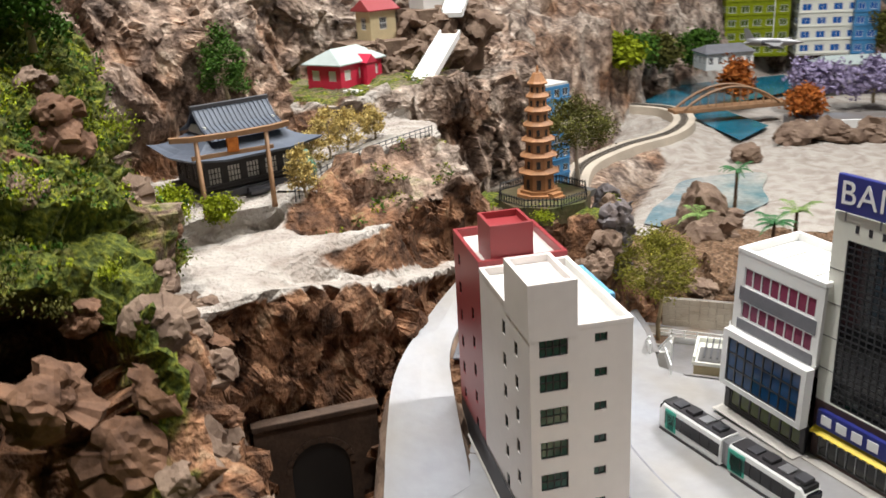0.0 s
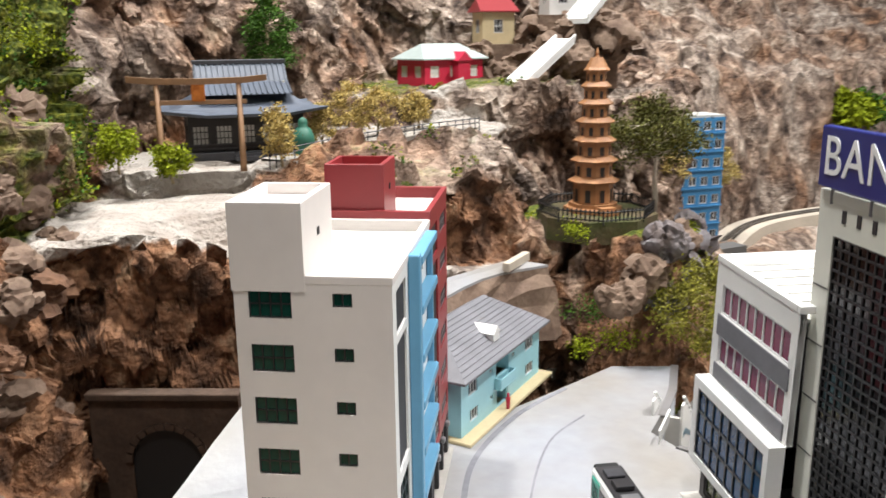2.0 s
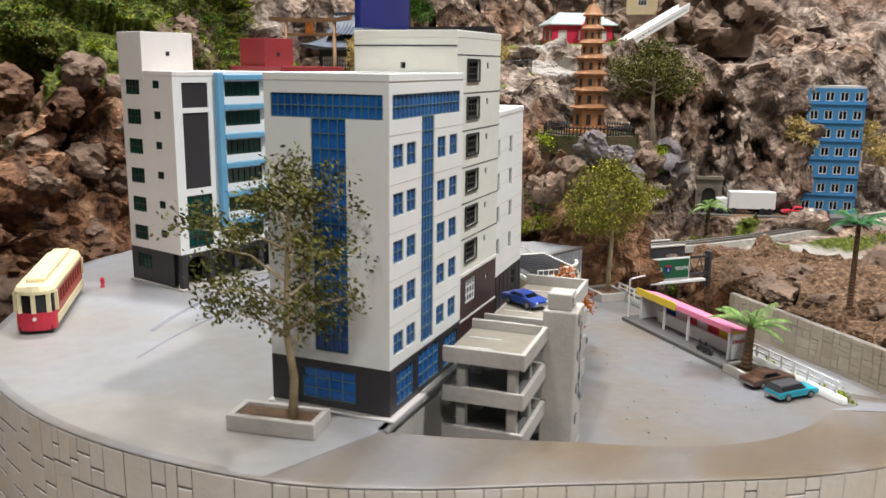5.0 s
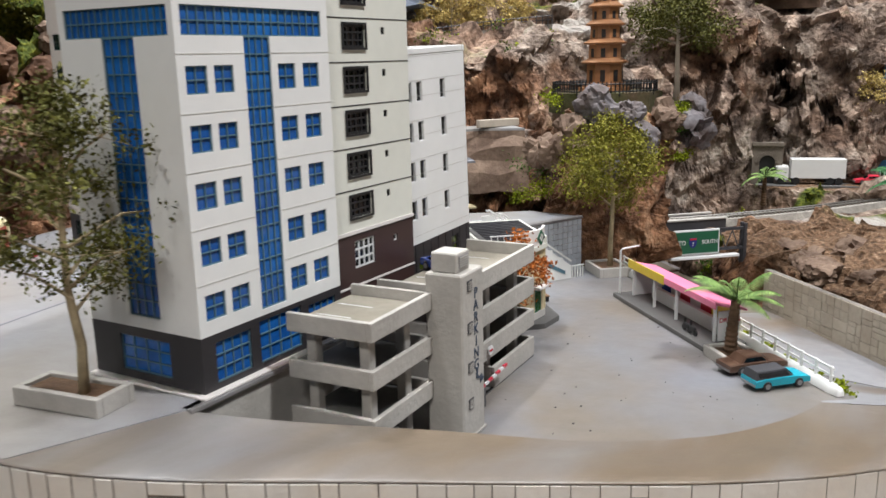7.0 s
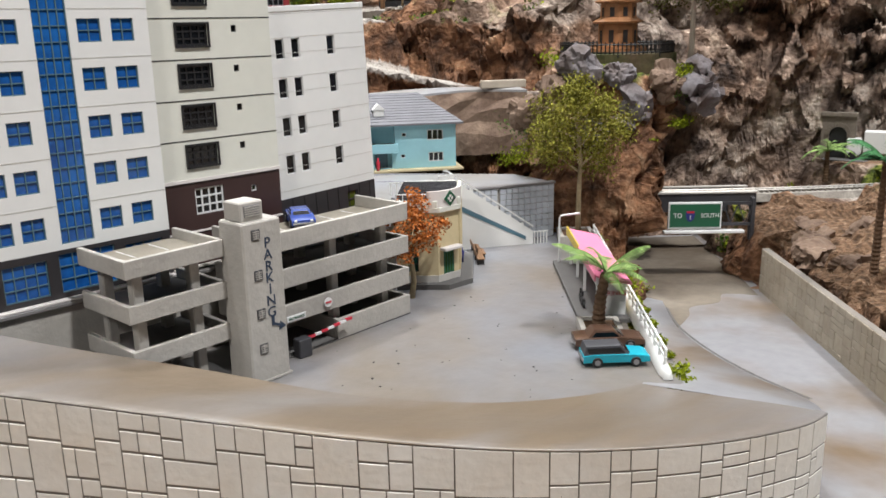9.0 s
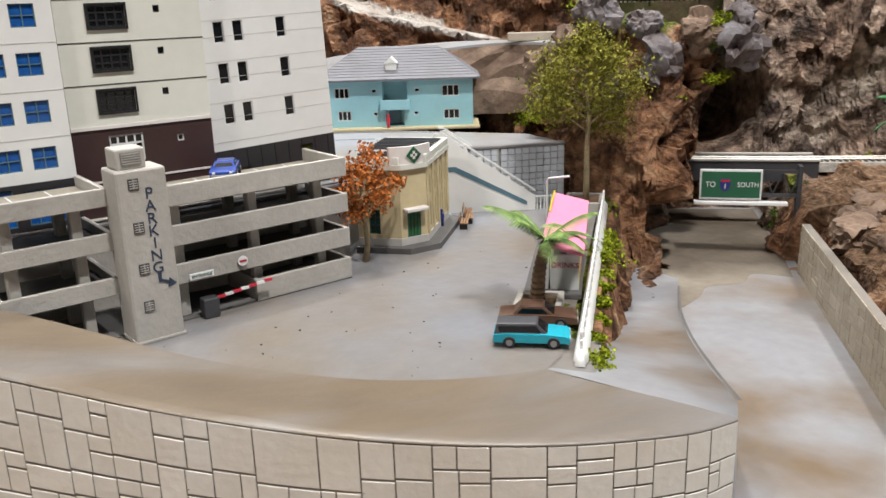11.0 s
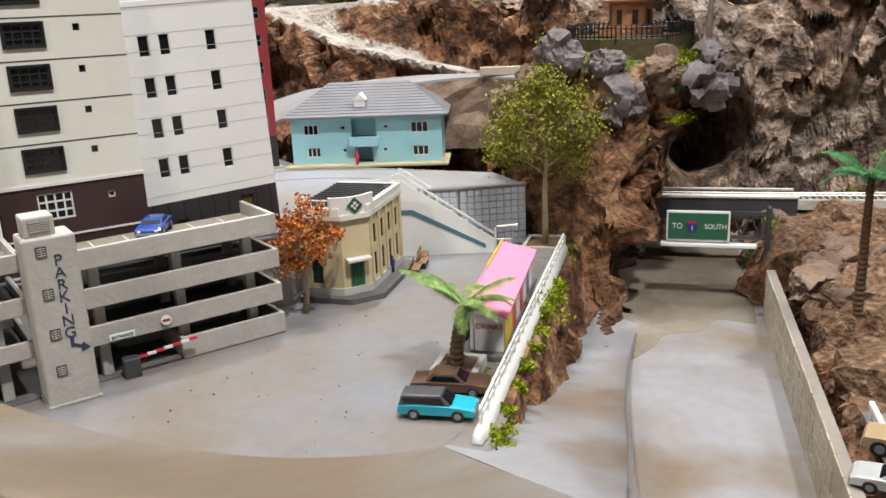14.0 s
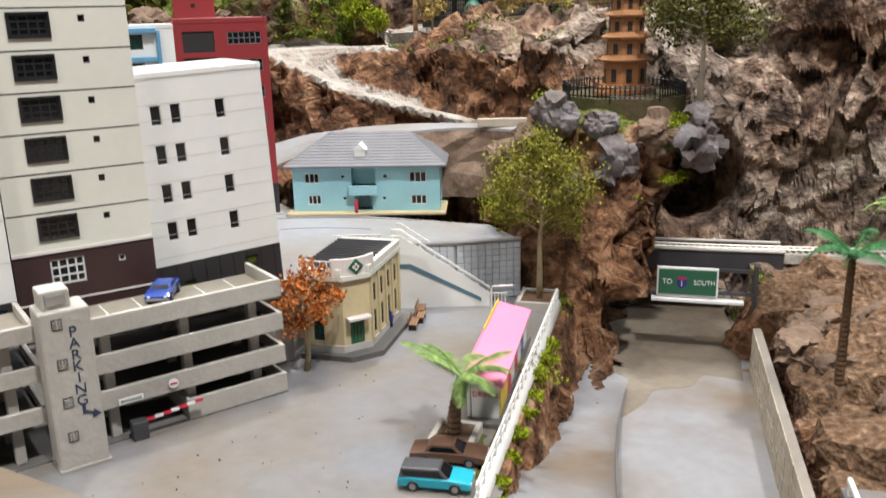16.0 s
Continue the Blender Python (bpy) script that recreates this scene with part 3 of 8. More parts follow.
L = [(71.2, 39.6, 0.0), (70.2, 42.4, -0.5), (66.3, 48.0, -2.6), (62.2, 53.4, -4.0), (57.6, 58.8, -4.5), (53, 63.4, -4.58)]
R = [(78.9, 41.3, 0.38), (77.4, 43.6, -0.3), (72.6, 48.4, -2.0), (67.6, 53.2, -3.3), (62.8, 58.2, -4.3), (58.5, 63.5, -4.58)]
L, R = spline(L, 4), spline(R, 4)
g.rings([[tuple(p) for p in L], [tuple(a + (b - a) * 0.5) for a, b in zip(L, R)], [tuple(p) for p in R], [(p.x + 0.15, p.y + 0.15, -5.2) for p in R]][::-1], closed=False, caps=False)
tagged(part("slip_road", g, "road_stain", smooth=True), "pale grey slip road sloping down to the underpass", "road", kind="structure")
g = Geo()
deck_fill(g, [(x, y, -4.6) for x, y in ((43, 75), (50, 66), (60, 57), (73.5, 44.5), (85, 33), (100, 26), (104, 30), (77.4, 56.2), (63.2, 71), (49, 86))])
tagged(part("lower_road", g, "road_stain"), "pale grey lower road with rusty stains leading under the bridge", "road", kind="structure")

# brown dirt, its colour also carrying the shadows of bridge and knoll
M["road_dirt_shade"] = material("dark_brown_dirt_and_shade", (0.17, 0.13, 0.09), 0.8, var=0.25, scale=16, tint=(0.28, 0.24, 0.19), bump=0.2, bscale=200)
g = Geo()
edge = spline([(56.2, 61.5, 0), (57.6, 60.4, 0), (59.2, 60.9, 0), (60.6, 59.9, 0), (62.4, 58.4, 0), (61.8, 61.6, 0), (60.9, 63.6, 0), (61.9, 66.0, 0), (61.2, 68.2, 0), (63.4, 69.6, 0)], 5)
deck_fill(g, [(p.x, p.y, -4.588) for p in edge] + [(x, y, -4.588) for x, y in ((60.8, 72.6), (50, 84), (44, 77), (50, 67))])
tagged(part("road_dirt_shade", g, "road_dirt_shade"), "dark dirt and painted shadow over the road below the bridge", "dirt", kind="structure")

# the street behind the apartment houses climbs to the dirt road
O = spline([(14.3, 41, 4.42), (16.3, 44.5, 5.2), (18.6, 49, 6.9), (21.4, 53.6, 8.7), (25.4, 57.4, 10.0), (32, 63.2, 10.8), (39, 68.6, 10.9)], 4)
I = spline([(22.4, 43.5, 4.42), (23.4, 46, 5.0), (24.8, 50, 6.6), (26.8, 54.8, 8.5), (30.4, 58.6, 9.8), (36.2, 64.4, 10.7), (42, 67.2, 10.8)], 4)
g = Geo()
g.rings([[(p.x, p.y, p.z - 0.2) for p in O], [tuple(p) for p in O], [tuple(a + (b - a) * 0.5 + Vector((0, 0, 0.1))) for a, b in zip(O, I)], [tuple(p) for p in I], [(p.x + 0.02, p.y - 0.02, p.z - 0.2) for p in I]][::-1], closed=False, caps=False)
tagged(part("back_road", g, "street"), "pale grey street climbing behind the apartment houses", "road", kind="structure")
rr = random.Random(77)
bank_rows = []
for k in range(6):
    row = []
    for line, sx in ((O[::-1], -1), (I, 1)):
        for p in line:
            o = (0, 0.3, 0.7, 0.9, 1.3, 1.9)[k] + (rr.uniform(-0.25, 0.35) if k else 0.0)
            row.append((p.x + sx * 0.6 * o, p.y - sx * 0.7 * o, p.z - 0.15 - (0, 0.7, 1.6, 2.6, 3.8, 5.4)[k] + (rr.uniform(-0.25, 0.25) if k else 0.0)))
    bank_rows.append(row)
g = Geo()
g.rings(bank_rows[::-1], closed=False, caps=False)
ROAD_BANK = g

g = Geo()
deck_fill(g, [(x, y, -0.03) for x, y in ((69.2, 38.6), (71.8, 38.4), (72.6, 41.0), (70.6, 43.4), (69.0, 42.4))])
tagged(part("pavement_patch", g, "pave"), "grey plaza corner at the end of the fence", "plaza", kind="structure")

# ---------------------------------------------------------------- room and base
tagged(part("floor", Geo().box(-260, 380, -260, 380, -92, -90), "table"), "brown floor of the exhibition room", "floor", kind="structure")
tagged(part("table_top", Geo().box(-100, 236, -4, 236, -9, -5.6), "table"), "brown base board under the model landscape", "board", kind="structure")
for nm, b in (("wall_north", (-260, 380, 300, 306)), ("wall_south", (-260, 380, -206, -200)), ("wall_west", (-206, -200, -200, 300)), ("wall_east", (320, 326, -200, 300))):
    tagged(part(nm, Geo().box(*b, -90, 230), "room"), "plain pale blue wall of the exhibition room", "wall", kind="structure")
tagged(part("ceiling", Geo().box(-206, 326, -206, 306, 230, 236), "ceiling"), "plain white room ceiling", "ceiling", kind="structure")

# ---------------------------------------------------------------- more materials
M["grille"] = material("black_window_grille", (0.02, 0.02, 0.022), 0.4, var=0.1)
M["whiteframe"] = material("white_frame", (0.75, 0.76, 0.76), 0.4, var=0.05)
M["tealframe"] = material("dull_teal_frame", (0.1, 0.2, 0.26), 0.4, var=0.08)
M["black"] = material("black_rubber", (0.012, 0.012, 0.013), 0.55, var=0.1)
M["pink_glass"] = material("rose_tinted_pane", (0.3, 0.06, 0.12), 0.14, var=0.15)
M["olive_glass"] = material("olive_tinted_pane", (0.1, 0.14, 0.02), 0.15, var=0.2)
M["deepblue"] = material("deep_blue_sign", (0.022, 0.03, 0.2), 0.35, var=0.06)
M["letters"] = material("white_lettering", (0.8, 0.8, 0.8), 0.5, var=0.02)
M["ink"] = material("dark_blue_lettering", (0.03, 0.05, 0.09), 0.6, var=0.05)
M["redink"] = material("red_lettering", (0.5, 0.02, 0.04), 0.5, var=0.05)
M["yellow"] = material("yellow_plastic", (0.75, 0.55, 0.03), 0.4, var=0.06)
M["pink"] = material("pink_roof_plastic", (0.82, 0.23, 0.37), 0.45, var=0.05, scale=25)
M["greensign"] = material("dark_green_sign", (0.02, 0.12, 0.06), 0.4, var=0.06)
M["steel"] = material("dull_grey_metal", (0.35, 0.35, 0.36), 0.45, metal=0.6, var=0.12)
M["darksteel"] = material("dark_grey_metal", (0.09, 0.09, 0.1), 0.5, metal=0.3, var=0.15)
M["brick_grey"] = material("blue_grey_block", (0.6, 0.63, 0.69), 0.6, var=0.08, scale=40, rnd=0.04)
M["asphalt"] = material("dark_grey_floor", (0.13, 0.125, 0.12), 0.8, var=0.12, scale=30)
M["turquoise"] = material("turquoise_car_paint", (0.02, 0.38, 0.5), 0.25, var=0.08, scale=60)
M["carbrown"] = material("brown_car_paint", (0.13, 0.07, 0.045), 0.35, var=0.12, scale=60)
M["carblue"] = material("blue_car_paint", (0.03, 0.07, 0.33), 0.2, var=0.08, scale=60)
M["cartan"] = material("tan_car_paint", (0.42, 0.3, 0.17), 0.4, var=0.1, scale=60)
M["carsilver"] = material("silver_car_paint", (0.6, 0.62, 0.62), 0.3, metal=0.3, var=0.08, scale=60)
M["tramgreen"] = material("jade_green_tram_paint", (0.03, 0.42, 0.3), 0.3, var=0.05)
M["tramcream"] = material("cream_tram_paint", (0.82, 0.72, 0.44), 0.45, var=0.06)
M["tramred"] = material("bright_red_tram_paint", (0.62, 0.03, 0.06), 0.4, var=0.06)
M["oxide"] = material("brick_red_tram_side", (0.42, 0.07, 0.04), 0.45, var=0.08)
M["wood"] = material("pale_brown_wood", (0.4, 0.22, 0.11), 0.6, var=0.2, scale=30, bump=0.15)
M["pagoda"] = material("orange_brown_wood", (0.55, 0.26, 0.11), 0.55, var=0.2, scale=50, bump=0.15)
M["darkwood"] = material("blackened_wood", (0.035, 0.03, 0.03), 0.6, var=0.15)
M["bark"] = material("pale_tan_bark", (0.58, 0.46, 0.27), 0.8, var=0.25, scale=60, bump=0.3)
M["palmbark"] = material("dark_brown_palm_bark", (0.2, 0.11, 0.055), 0.85, var=0.3, scale=80, bump=0.4)
M["verdigris"] = material("green_bronze", (0.05, 0.22, 0.15), 0.5, var=0.2)
M["rail"] = material("worn_rail_metal", (0.4, 0.37, 0.33), 0.4, metal=0.8, var=0.2)
M["sleeper"] = material("dusty_sleeper", (0.16, 0.135, 0.11), 0.8, var=0.2)
M["ballast"] = material("pale_ballast", (0.5, 0.46, 0.4), 0.9, var=0.25, scale=120, bump=0.5, bscale=500)
M["viaduct"] = material("sandy_viaduct_plaster", (0.6, 0.52, 0.42), 0.75, var=0.12, scale=18, bump=0.15)
M["redhouse"] = material("crimson_wall", (0.62, 0.025, 0.07), 0.45, var=0.06)
M["tealroof"] = material("pale_grey_green_roof", (0.45, 0.52, 0.5), 0.5, var=0.08)
M["bluehouse"] = material("mid_blue_wall", (0.06, 0.25, 0.5), 0.5, var=0.08)
M["water"] = material("clear_shallow_water", (0.17, 0.3, 0.36), 0.06, var=0.3, scale=14, tint=(0.62, 0.6, 0.56), bump=0.25, bscale=90)
M["deepwater"] = material("turquoise_water", (0.02, 0.25, 0.38), 0.06, var=0.3, scale=14, bump=0.3, bscale=80)
M["beach"] = material("white_sand", (0.6, 0.56, 0.5), 0.9, var=0.08, scale=12, bump=0.2, bscale=300)
M["grey_rock"] = material("blue_grey_boulder", (0.27, 0.25, 0.265), 0.8, var=0.3, scale=45, tint=(0.13, 0.09, 0.075), bump=0.7, bscale=140)
M["rust_rock"] = material("rust_brown_boulder", (0.25, 0.125, 0.065), 0.85, var=0.3, scale=40, tint=(0.1, 0.045, 0.022), bump=0.7, bscale=140)
M["tan_rock"] = material("tan_boulder", (0.34, 0.235, 0.165), 0.85, var=0.3, scale=40, tint=(0.15, 0.09, 0.06), bump=0.7, bscale=140)


tagged(part("road_bank", ROAD_BANK, "tan_rock"), "broken brown rock bank carrying the climbing street", "bank", kind="structure")


def leaf_material(name, dark, light, fine=260):
    m = material(name, light, 0.75, var=0.2, scale=fine, tint=dark, spec=0.2)
    nt = m.node_tree
    b = nt.nodes["Principled BSDF"]
    gi = nt.nodes.new("ShaderNodeNewGeometry")
    hs = nt.nodes.new("ShaderNodeHueSaturation")
    mr = nt.nodes.new("ShaderNodeMapRange")
    mr.inputs[3].default_value, mr.inputs[4].default_value = 0.6, 1.4
    nt.links.new(gi.outputs["Random Per Island"], mr.inputs[0])
    nt.links.new(mr.outputs[0], hs.inputs["Value"])
    nt.links.new(b.inputs["Base Color"].links[0].from_socket, hs.inputs["Color"])
    nt.links.new(hs.outputs[0], b.inputs["Base Color"])
    return m


M["leaf_olive"] = leaf_material("olive_green_foliage", (0.13, 0.125, 0.012), (0.36, 0.34, 0.05))
M["leaf_green"] = leaf_material("mid_green_foliage", (0.025, 0.07, 0.008), (0.09, 0.2, 0.018))
M["leaf_lime"] = leaf_material("lime_green_flock", (0.13, 0.17, 0.004), (0.36, 0.42, 0.012))
M["leaf_orange"] = leaf_material("orange_autumn_foliage", (0.3, 0.08, 0.015), (0.62, 0.2, 0.04))
M["leaf_yellow"] = leaf_material("pale_yellow_blossom", (0.4, 0.28, 0.08), (0.7, 0.55, 0.2))
M["leaf_dark"] = leaf_material("dark_green_foliage", (0.05, 0.052, 0.01), (0.17, 0.165, 0.035))
M["leaf_lilac"] = leaf_material("lilac_blossom", (0.3, 0.25, 0.42), (0.5, 0.43, 0.62))
M["leaf_palm"] = leaf_material("yellow_green_frond", (0.12, 0.22, 0.06), (0.3, 0.42, 0.13))
M["leaf_palm2"] = leaf_material("deep_green_frond", (0.02, 0.1, 0.03), (0.08, 0.24, 0.09))


def oblong(x0, x1, y0, y1, z):
    return [(x0, y0, z), (x1, y0, z), (x1, y1, z), (x0, y1, z)]


def words(text, size, mat, parent, at, name="lettering", spacing=1.0, line=1.0, align="CENTER"):
    """Raised letters in the built-in face, standing in the x-z plane, facing -y."""
    c = bpy.data.curves.new(name, "FONT")
    c.body, c.size, c.extrude, c.align_x, c.align_y = text, size * CM, 0.0002, align, "CENTER"
    c.space_character, c.space_line = spacing, line
    tmp = new("type_setting", c)
    me = bpy.data.meshes.new_from_object(tmp)
    bpy.data.objects.remove(tmp)
    me.materials.clear()
    me.materials.append(M[mat])
    ob = new(name, me)
    ob.parent = parent
    ob.matrix_basis = at @ pose(0, 0, 0, 90)
    return ob


def S_face(w, d, z=0):
    return cmpose(0, 0, z)


def E_face(w, d, z=0):
    return cmpose(w, 0, z, 0, 0, 90)


def N_face(w, d, z=0):
    return cmpose(w, d, z, 0, 0, 180)


def W_face(w, d, z=0):
    return cmpose(0, d, z, 0, 0, 270)


def parapet(g, x0, x1, y0, y1, z, h, t=0.28):
    """A low wall round a flat roof."""
    x0, x1, y0, y1 = x0 - 0.04, x1 + 0.04, y0 - 0.04, y1 + 0.04
    g.box(x0, x1, y0, y0 + t, z, z + h, 0.03).box(x0, x1, y1 - t, y1, z, z + h, 0.03)
    return g.box(x0, x0 + t, y0 + t, y1 - t, z, z + h, 0.03).box(x1 - t, x1, y0 + t, y1 - t, z, z + h, 0.03)


# ---------------------------------------------------------------- white corner apartment house with green windows
def green_apartments(x, y, z, rz):
    w, d, h = 6.0, 10.2, 15.6
    b = 2.65
    t = thing("apartment_building", x, y, z, rz, "tall pinkish-white plastic apartment house with green windows and blue balconies", "building")
    part("plinth", Geo().box(-0.15, w + 0.3, -0.2, d, 0, 0.12, 0.04), "concrete", t, "pale pavement slab")
    # ground floor
    holes = [(0.8, 2.5, 1.0, 2.1)]
    sheet("ground_floor_wall", w - 0.9, b - 0.12, 0.3, holes, "charcoal", t, cmpose(0, 0, 0.12), "charcoal ground floor")
    window(t, cmpose(0, 0, 0.12), *holes[0], 4, 2, "grille", "green_glass")
    part("ground_floor_wall", Geo().box(0, 0.3, 0.3, d, 0.12, b).box(0.3, w, d - 0.3, d, 0.12, b).box(0.3, w - 1.6, 3.0, d - 0.3, 0.12, b - 0.2), "charcoal", t, "charcoal ground floor")
    for i in range(5):
        yy = 0.05 + i * 2.42
        part("pillar", Geo().box(w - 0.5, w, yy, yy + 0.5, 0.12, b, 0.04), "charcoal", t)
    for i in range(4):
        yy = 0.55 + i * 2.42
        g = Geo()
        arc = [(yy + 0.96 - 0.96 * math.cos(math.pi * k / 8), 1.75 + 0.6 * math.sin(math.pi * k / 8)) for k in range(9)]
        g.rings([[(w - 0.4, a, q), (w - 0.05, a, q), (w - 0.05, a, b), (w - 0.4, a, b)] for a, q in arc])
        part("arch", g, "charcoal", t)
    # front
    H = h - b
    tops = [H - 0.55 - 2.14 * k for k in range(6)]
    holes = [(0.55, 2.2, v - 1.1, v) for v in tops] + [(3.75, 4.5, v - 0.62, v - 0.08) for v in tops]
    at = S_face(w, d, b)
    sheet("wall", w, H, 0.25, holes, "offwhite", t, at)
    for i, hh in enumerate(holes):
        window(t, at, *hh, 4 if i < 6 else 2, 2 if i < 6 else 1, "grille", "green_glass", 0.05)
    # blue side
    at = E_face(w, d, b)
    dark = [(0.75, 3.0, H - 2.5, H - 0.75), (0.75, 3.0, 4.7, H - 2.85)]
    grid = [(0.75, 3.0, 0.35, 4.2)]
    bay = [(4.55, 7.9, v - 1.25, v - 0.15) for v in tops]
    sheet("wall", d, H, 0.25, dark + grid + bay, "white", t, at)
    for hh in dark:
        part("panel", Geo().box(hh[0], hh[1], 0.1, 0.2, hh[2], hh[3]), "charcoal", t, "dark grey infill panel", at=at)
    window(t, at, *grid[0], 3, 5, "grille", "green_glass", 0.12)
    for k, hh in enumerate(bay):
        window(t, at, *hh, 6, 1, "grille", "green_glass", 0.06)
        part("balcony_ledge", Geo().box(4.1, 8.9, -0.55, 0.0, hh[3] + 0.1, hh[3] + 0.5, 0.05), "blue_trim", t, "light blue ledge", at=at)
    part("blue_pier", Geo().box(3.55, 4.1, -0.5, 0.0, 1.2, H - 0.05, 0.05), "blue_trim", t, "light blue pier", at=at)
    part("blue_pier", Geo().box(8.9, 9.2, -0.3, 0.0, 1.2, H - 0.4, 0.05), "blue_trim", t, "light blue pier", at=at)
    # back and west
    at = W_face(w, d, b)
    hw = []
    for k in range(6):
        v = H - 1.4 - 2.14 * k
        hw += [(5.0, 5.6, v - 0.9, v), (7.4, 8.0, v - 1.2, v - 0.3)]
    sheet("wall", d, H, 0.25, hw, "offwhite", t, at)
    for hh in hw:
        window(t, at, *hh, 1, 2, "grille", "green_glass", 0.05)
    sheet("wall", w, H, 0.25, [], "offwhite", t, N_face(w, d, b))
    part("roof", Geo().box(0.25, w - 0.25, 0.25, d - 0.25, h - 0.75, h - 0.5), "greyroof", t, "pale flat roof")
    g = Geo()
    parapet(g, 0.0, w, 0.02, d - 0.02, h - 0.3, 0.33)
    part("parapet", g, "offwhite", t)
    tw = Geo()
    tw.rings([oblong(-0.05, 2.75, -0.05, 4.35, h - 0.6), oblong(-0.05, 2.75, -0.05, 4.35, h + 2.73), oblong(-0.03, 2.73, -0.03, 4.33, h + 2.75), oblong(0.2, 2.5, 0.2, 4.1, h + 2.75), oblong(0.2, 2.5, 0.2, 4.1, h + 2.3)])
    part("stair_tower", tw, "offwhite", t, "open-topped stair tower")
    part("vent_hole", Geo().box(2.74, 2.78, 2.0, 2.3, h + 1.1, h + 1.4), "black", t, "small square hole")
    return t


def red_apartments(x, y, z, rz):
    w, d, h = 6.0, 7.1, 15.9
    b = 2.65
    t = thing("apartment_building", x, y, z, rz, "dark red plastic apartment house with black arcade and barred windows", "building")
    part("plinth", Geo().box(-0.15, w + 0.3, 0, d + 0.2, 0, 0.12, 0.04), "concrete", t, "pale pavement slab")
    part("ground_floor_wall", Geo().box(0, 0.3, 0, d, 0.12, b).box(0.3, w, d - 0.3, d, 0.12, b).box(0.3, w - 1.6, 0, d - 0.3, 0.12, b - 0.2), "charcoal", t, "charcoal ground floor")
    for i in range(4):
        yy = 0.1 + i * 2.13
        part("pillar", Geo().box(w - 0.45, w, yy, yy + 0.4, 0.12, b, 0.04), "charcoal", t)
        if i < 3:
            g = Geo()
            arc = [(yy + 0.4 + 0.865 - 0.865 * math.cos(math.pi * k / 8), 1.7 + 0.65 * math.sin(math.pi * k / 8)) for k in range(9)]
            for (a0, b0), (a1, b1) in zip(arc, arc[1:]):
                g.add([(w - 0.4, a0, b0), (w - 0.05, a0, b0), (w - 0.05, a1, b1), (w - 0.4, a1, b1), (w - 0.4, a0, b), (w - 0.05, a0, b), (w - 0.05, a1, b), (w - 0.4, a1, b)],
                      [(0, 3, 2, 1), (0, 1, 5, 4), (1, 2, 6, 5), (2, 3, 7, 6), (3, 0, 4, 7)])
            part("arch", g, "charcoal", t)
            part("lamp_bracket", Geo().box(w, w + 0.25, yy + 1.1, yy + 1.45, b - 0.35, b - 0.05, 0.05), "steel", t)
    H = h - b
    at = E_face(w, d, b)
    tops = [H - 1.0 - 2.12 * k for k in range(6)]
    win = [(4.0, 6.6, v - 0.95, v) for v in tops]
    dark = [(0.6, 3.0, H - 2.5, H - 0.9), (0.6, 3.0, 4.3, H - 2.9)]
    grid = [(0.8, 2.9, 0.5, 3.9)]
    sheet("wall", d, H, 0.25, win + dark + grid, "red", t, at)
    for hh in dark:
        part("panel", Geo().box(hh[0], hh[1], 0.1, 0.2, hh[2], hh[3]), "charcoal", t, "dark grey infill panel", at=at)
    for hh in win:
        window(t, at, *hh, 6, 2, "steel", "dark_glass", 0.06)
    window(t, at, *grid[0], 3, 5, "steel", "dark_glass", 0.12)
    at = N_face(w, d, b)
    nw = [(1.0, 2.4, v - 1.0, v) for v in tops] + [(3.4, 4.8, v - 1.0, v) for v in tops]
    sheet("wall", w, H, 0.25, nw, "red", t, at)
    for hh in nw:
        window(t, at, *hh, 3, 2, "steel", "blue_glass", 0.06)
    at = W_face(w, d, b)
    hw = [(1.2, 1.8, H - 2.2 - 2.14 * k, H - 1.3 - 2.14 * k) for k in range(6)] + [(4.6, 5.2, H - 2.8 - 2.14 * k, H - 1.9 - 2.14 * k) for k in range(1, 6)]
    sheet("wall", d, H, 0.25, hw, "red", t, at)
    for hh in hw:
        window(t, at, *hh, 1, 2, "grille", "dark_glass", 0.05)
    sheet("wall", w, H, 0.25, [], "red", t, S_face(w, d, b) @ cmpose(0, 0.02, 0))
    part("roof", Geo().box(0.25, w - 0.25, 0.25, d - 0.25, h - 0.75, h - 0.5), "greyroof", t, "pale flat roof")
    g = Geo()
    parapet(g, 0.0, w, 0.04, d, h - 0.3, 0.4)
    part("parapet", g, "red", t)
    g = Geo()
    g.rings([oblong(0.9, 3.8, 0.3, 3.42, h - 0.6), oblong(0.9, 3.8, 0.3, 3.42, h + 2.28), oblong(0.92, 3.78, 0.32, 3.4, h + 2.3), oblong(1.12, 3.58, 0.52, 3.2, h + 2.3), oblong(1.12, 3.58, 0.52, 3.2, h + 1.85)])
    part("stair_tower", g, "red", t, "open-topped stair tower")
    part("vent_hole", Geo().box(3.79, 3.83, 1.6, 1.9, h + 0.9, h + 1.2), "black", t, "small square hole")
    return t


AR = -14.0
ca, sa = math.cos(radians(AR)), math.sin(radians(AR))
ax, ay = 27.4 - 6.0 * ca, 32.7 - 6.0 * sa
green_apartments(ax, ay, 4.4, AR)
red_apartments(ax - 10.22 * sa, ay + 10.22 * ca, 4.4, AR)


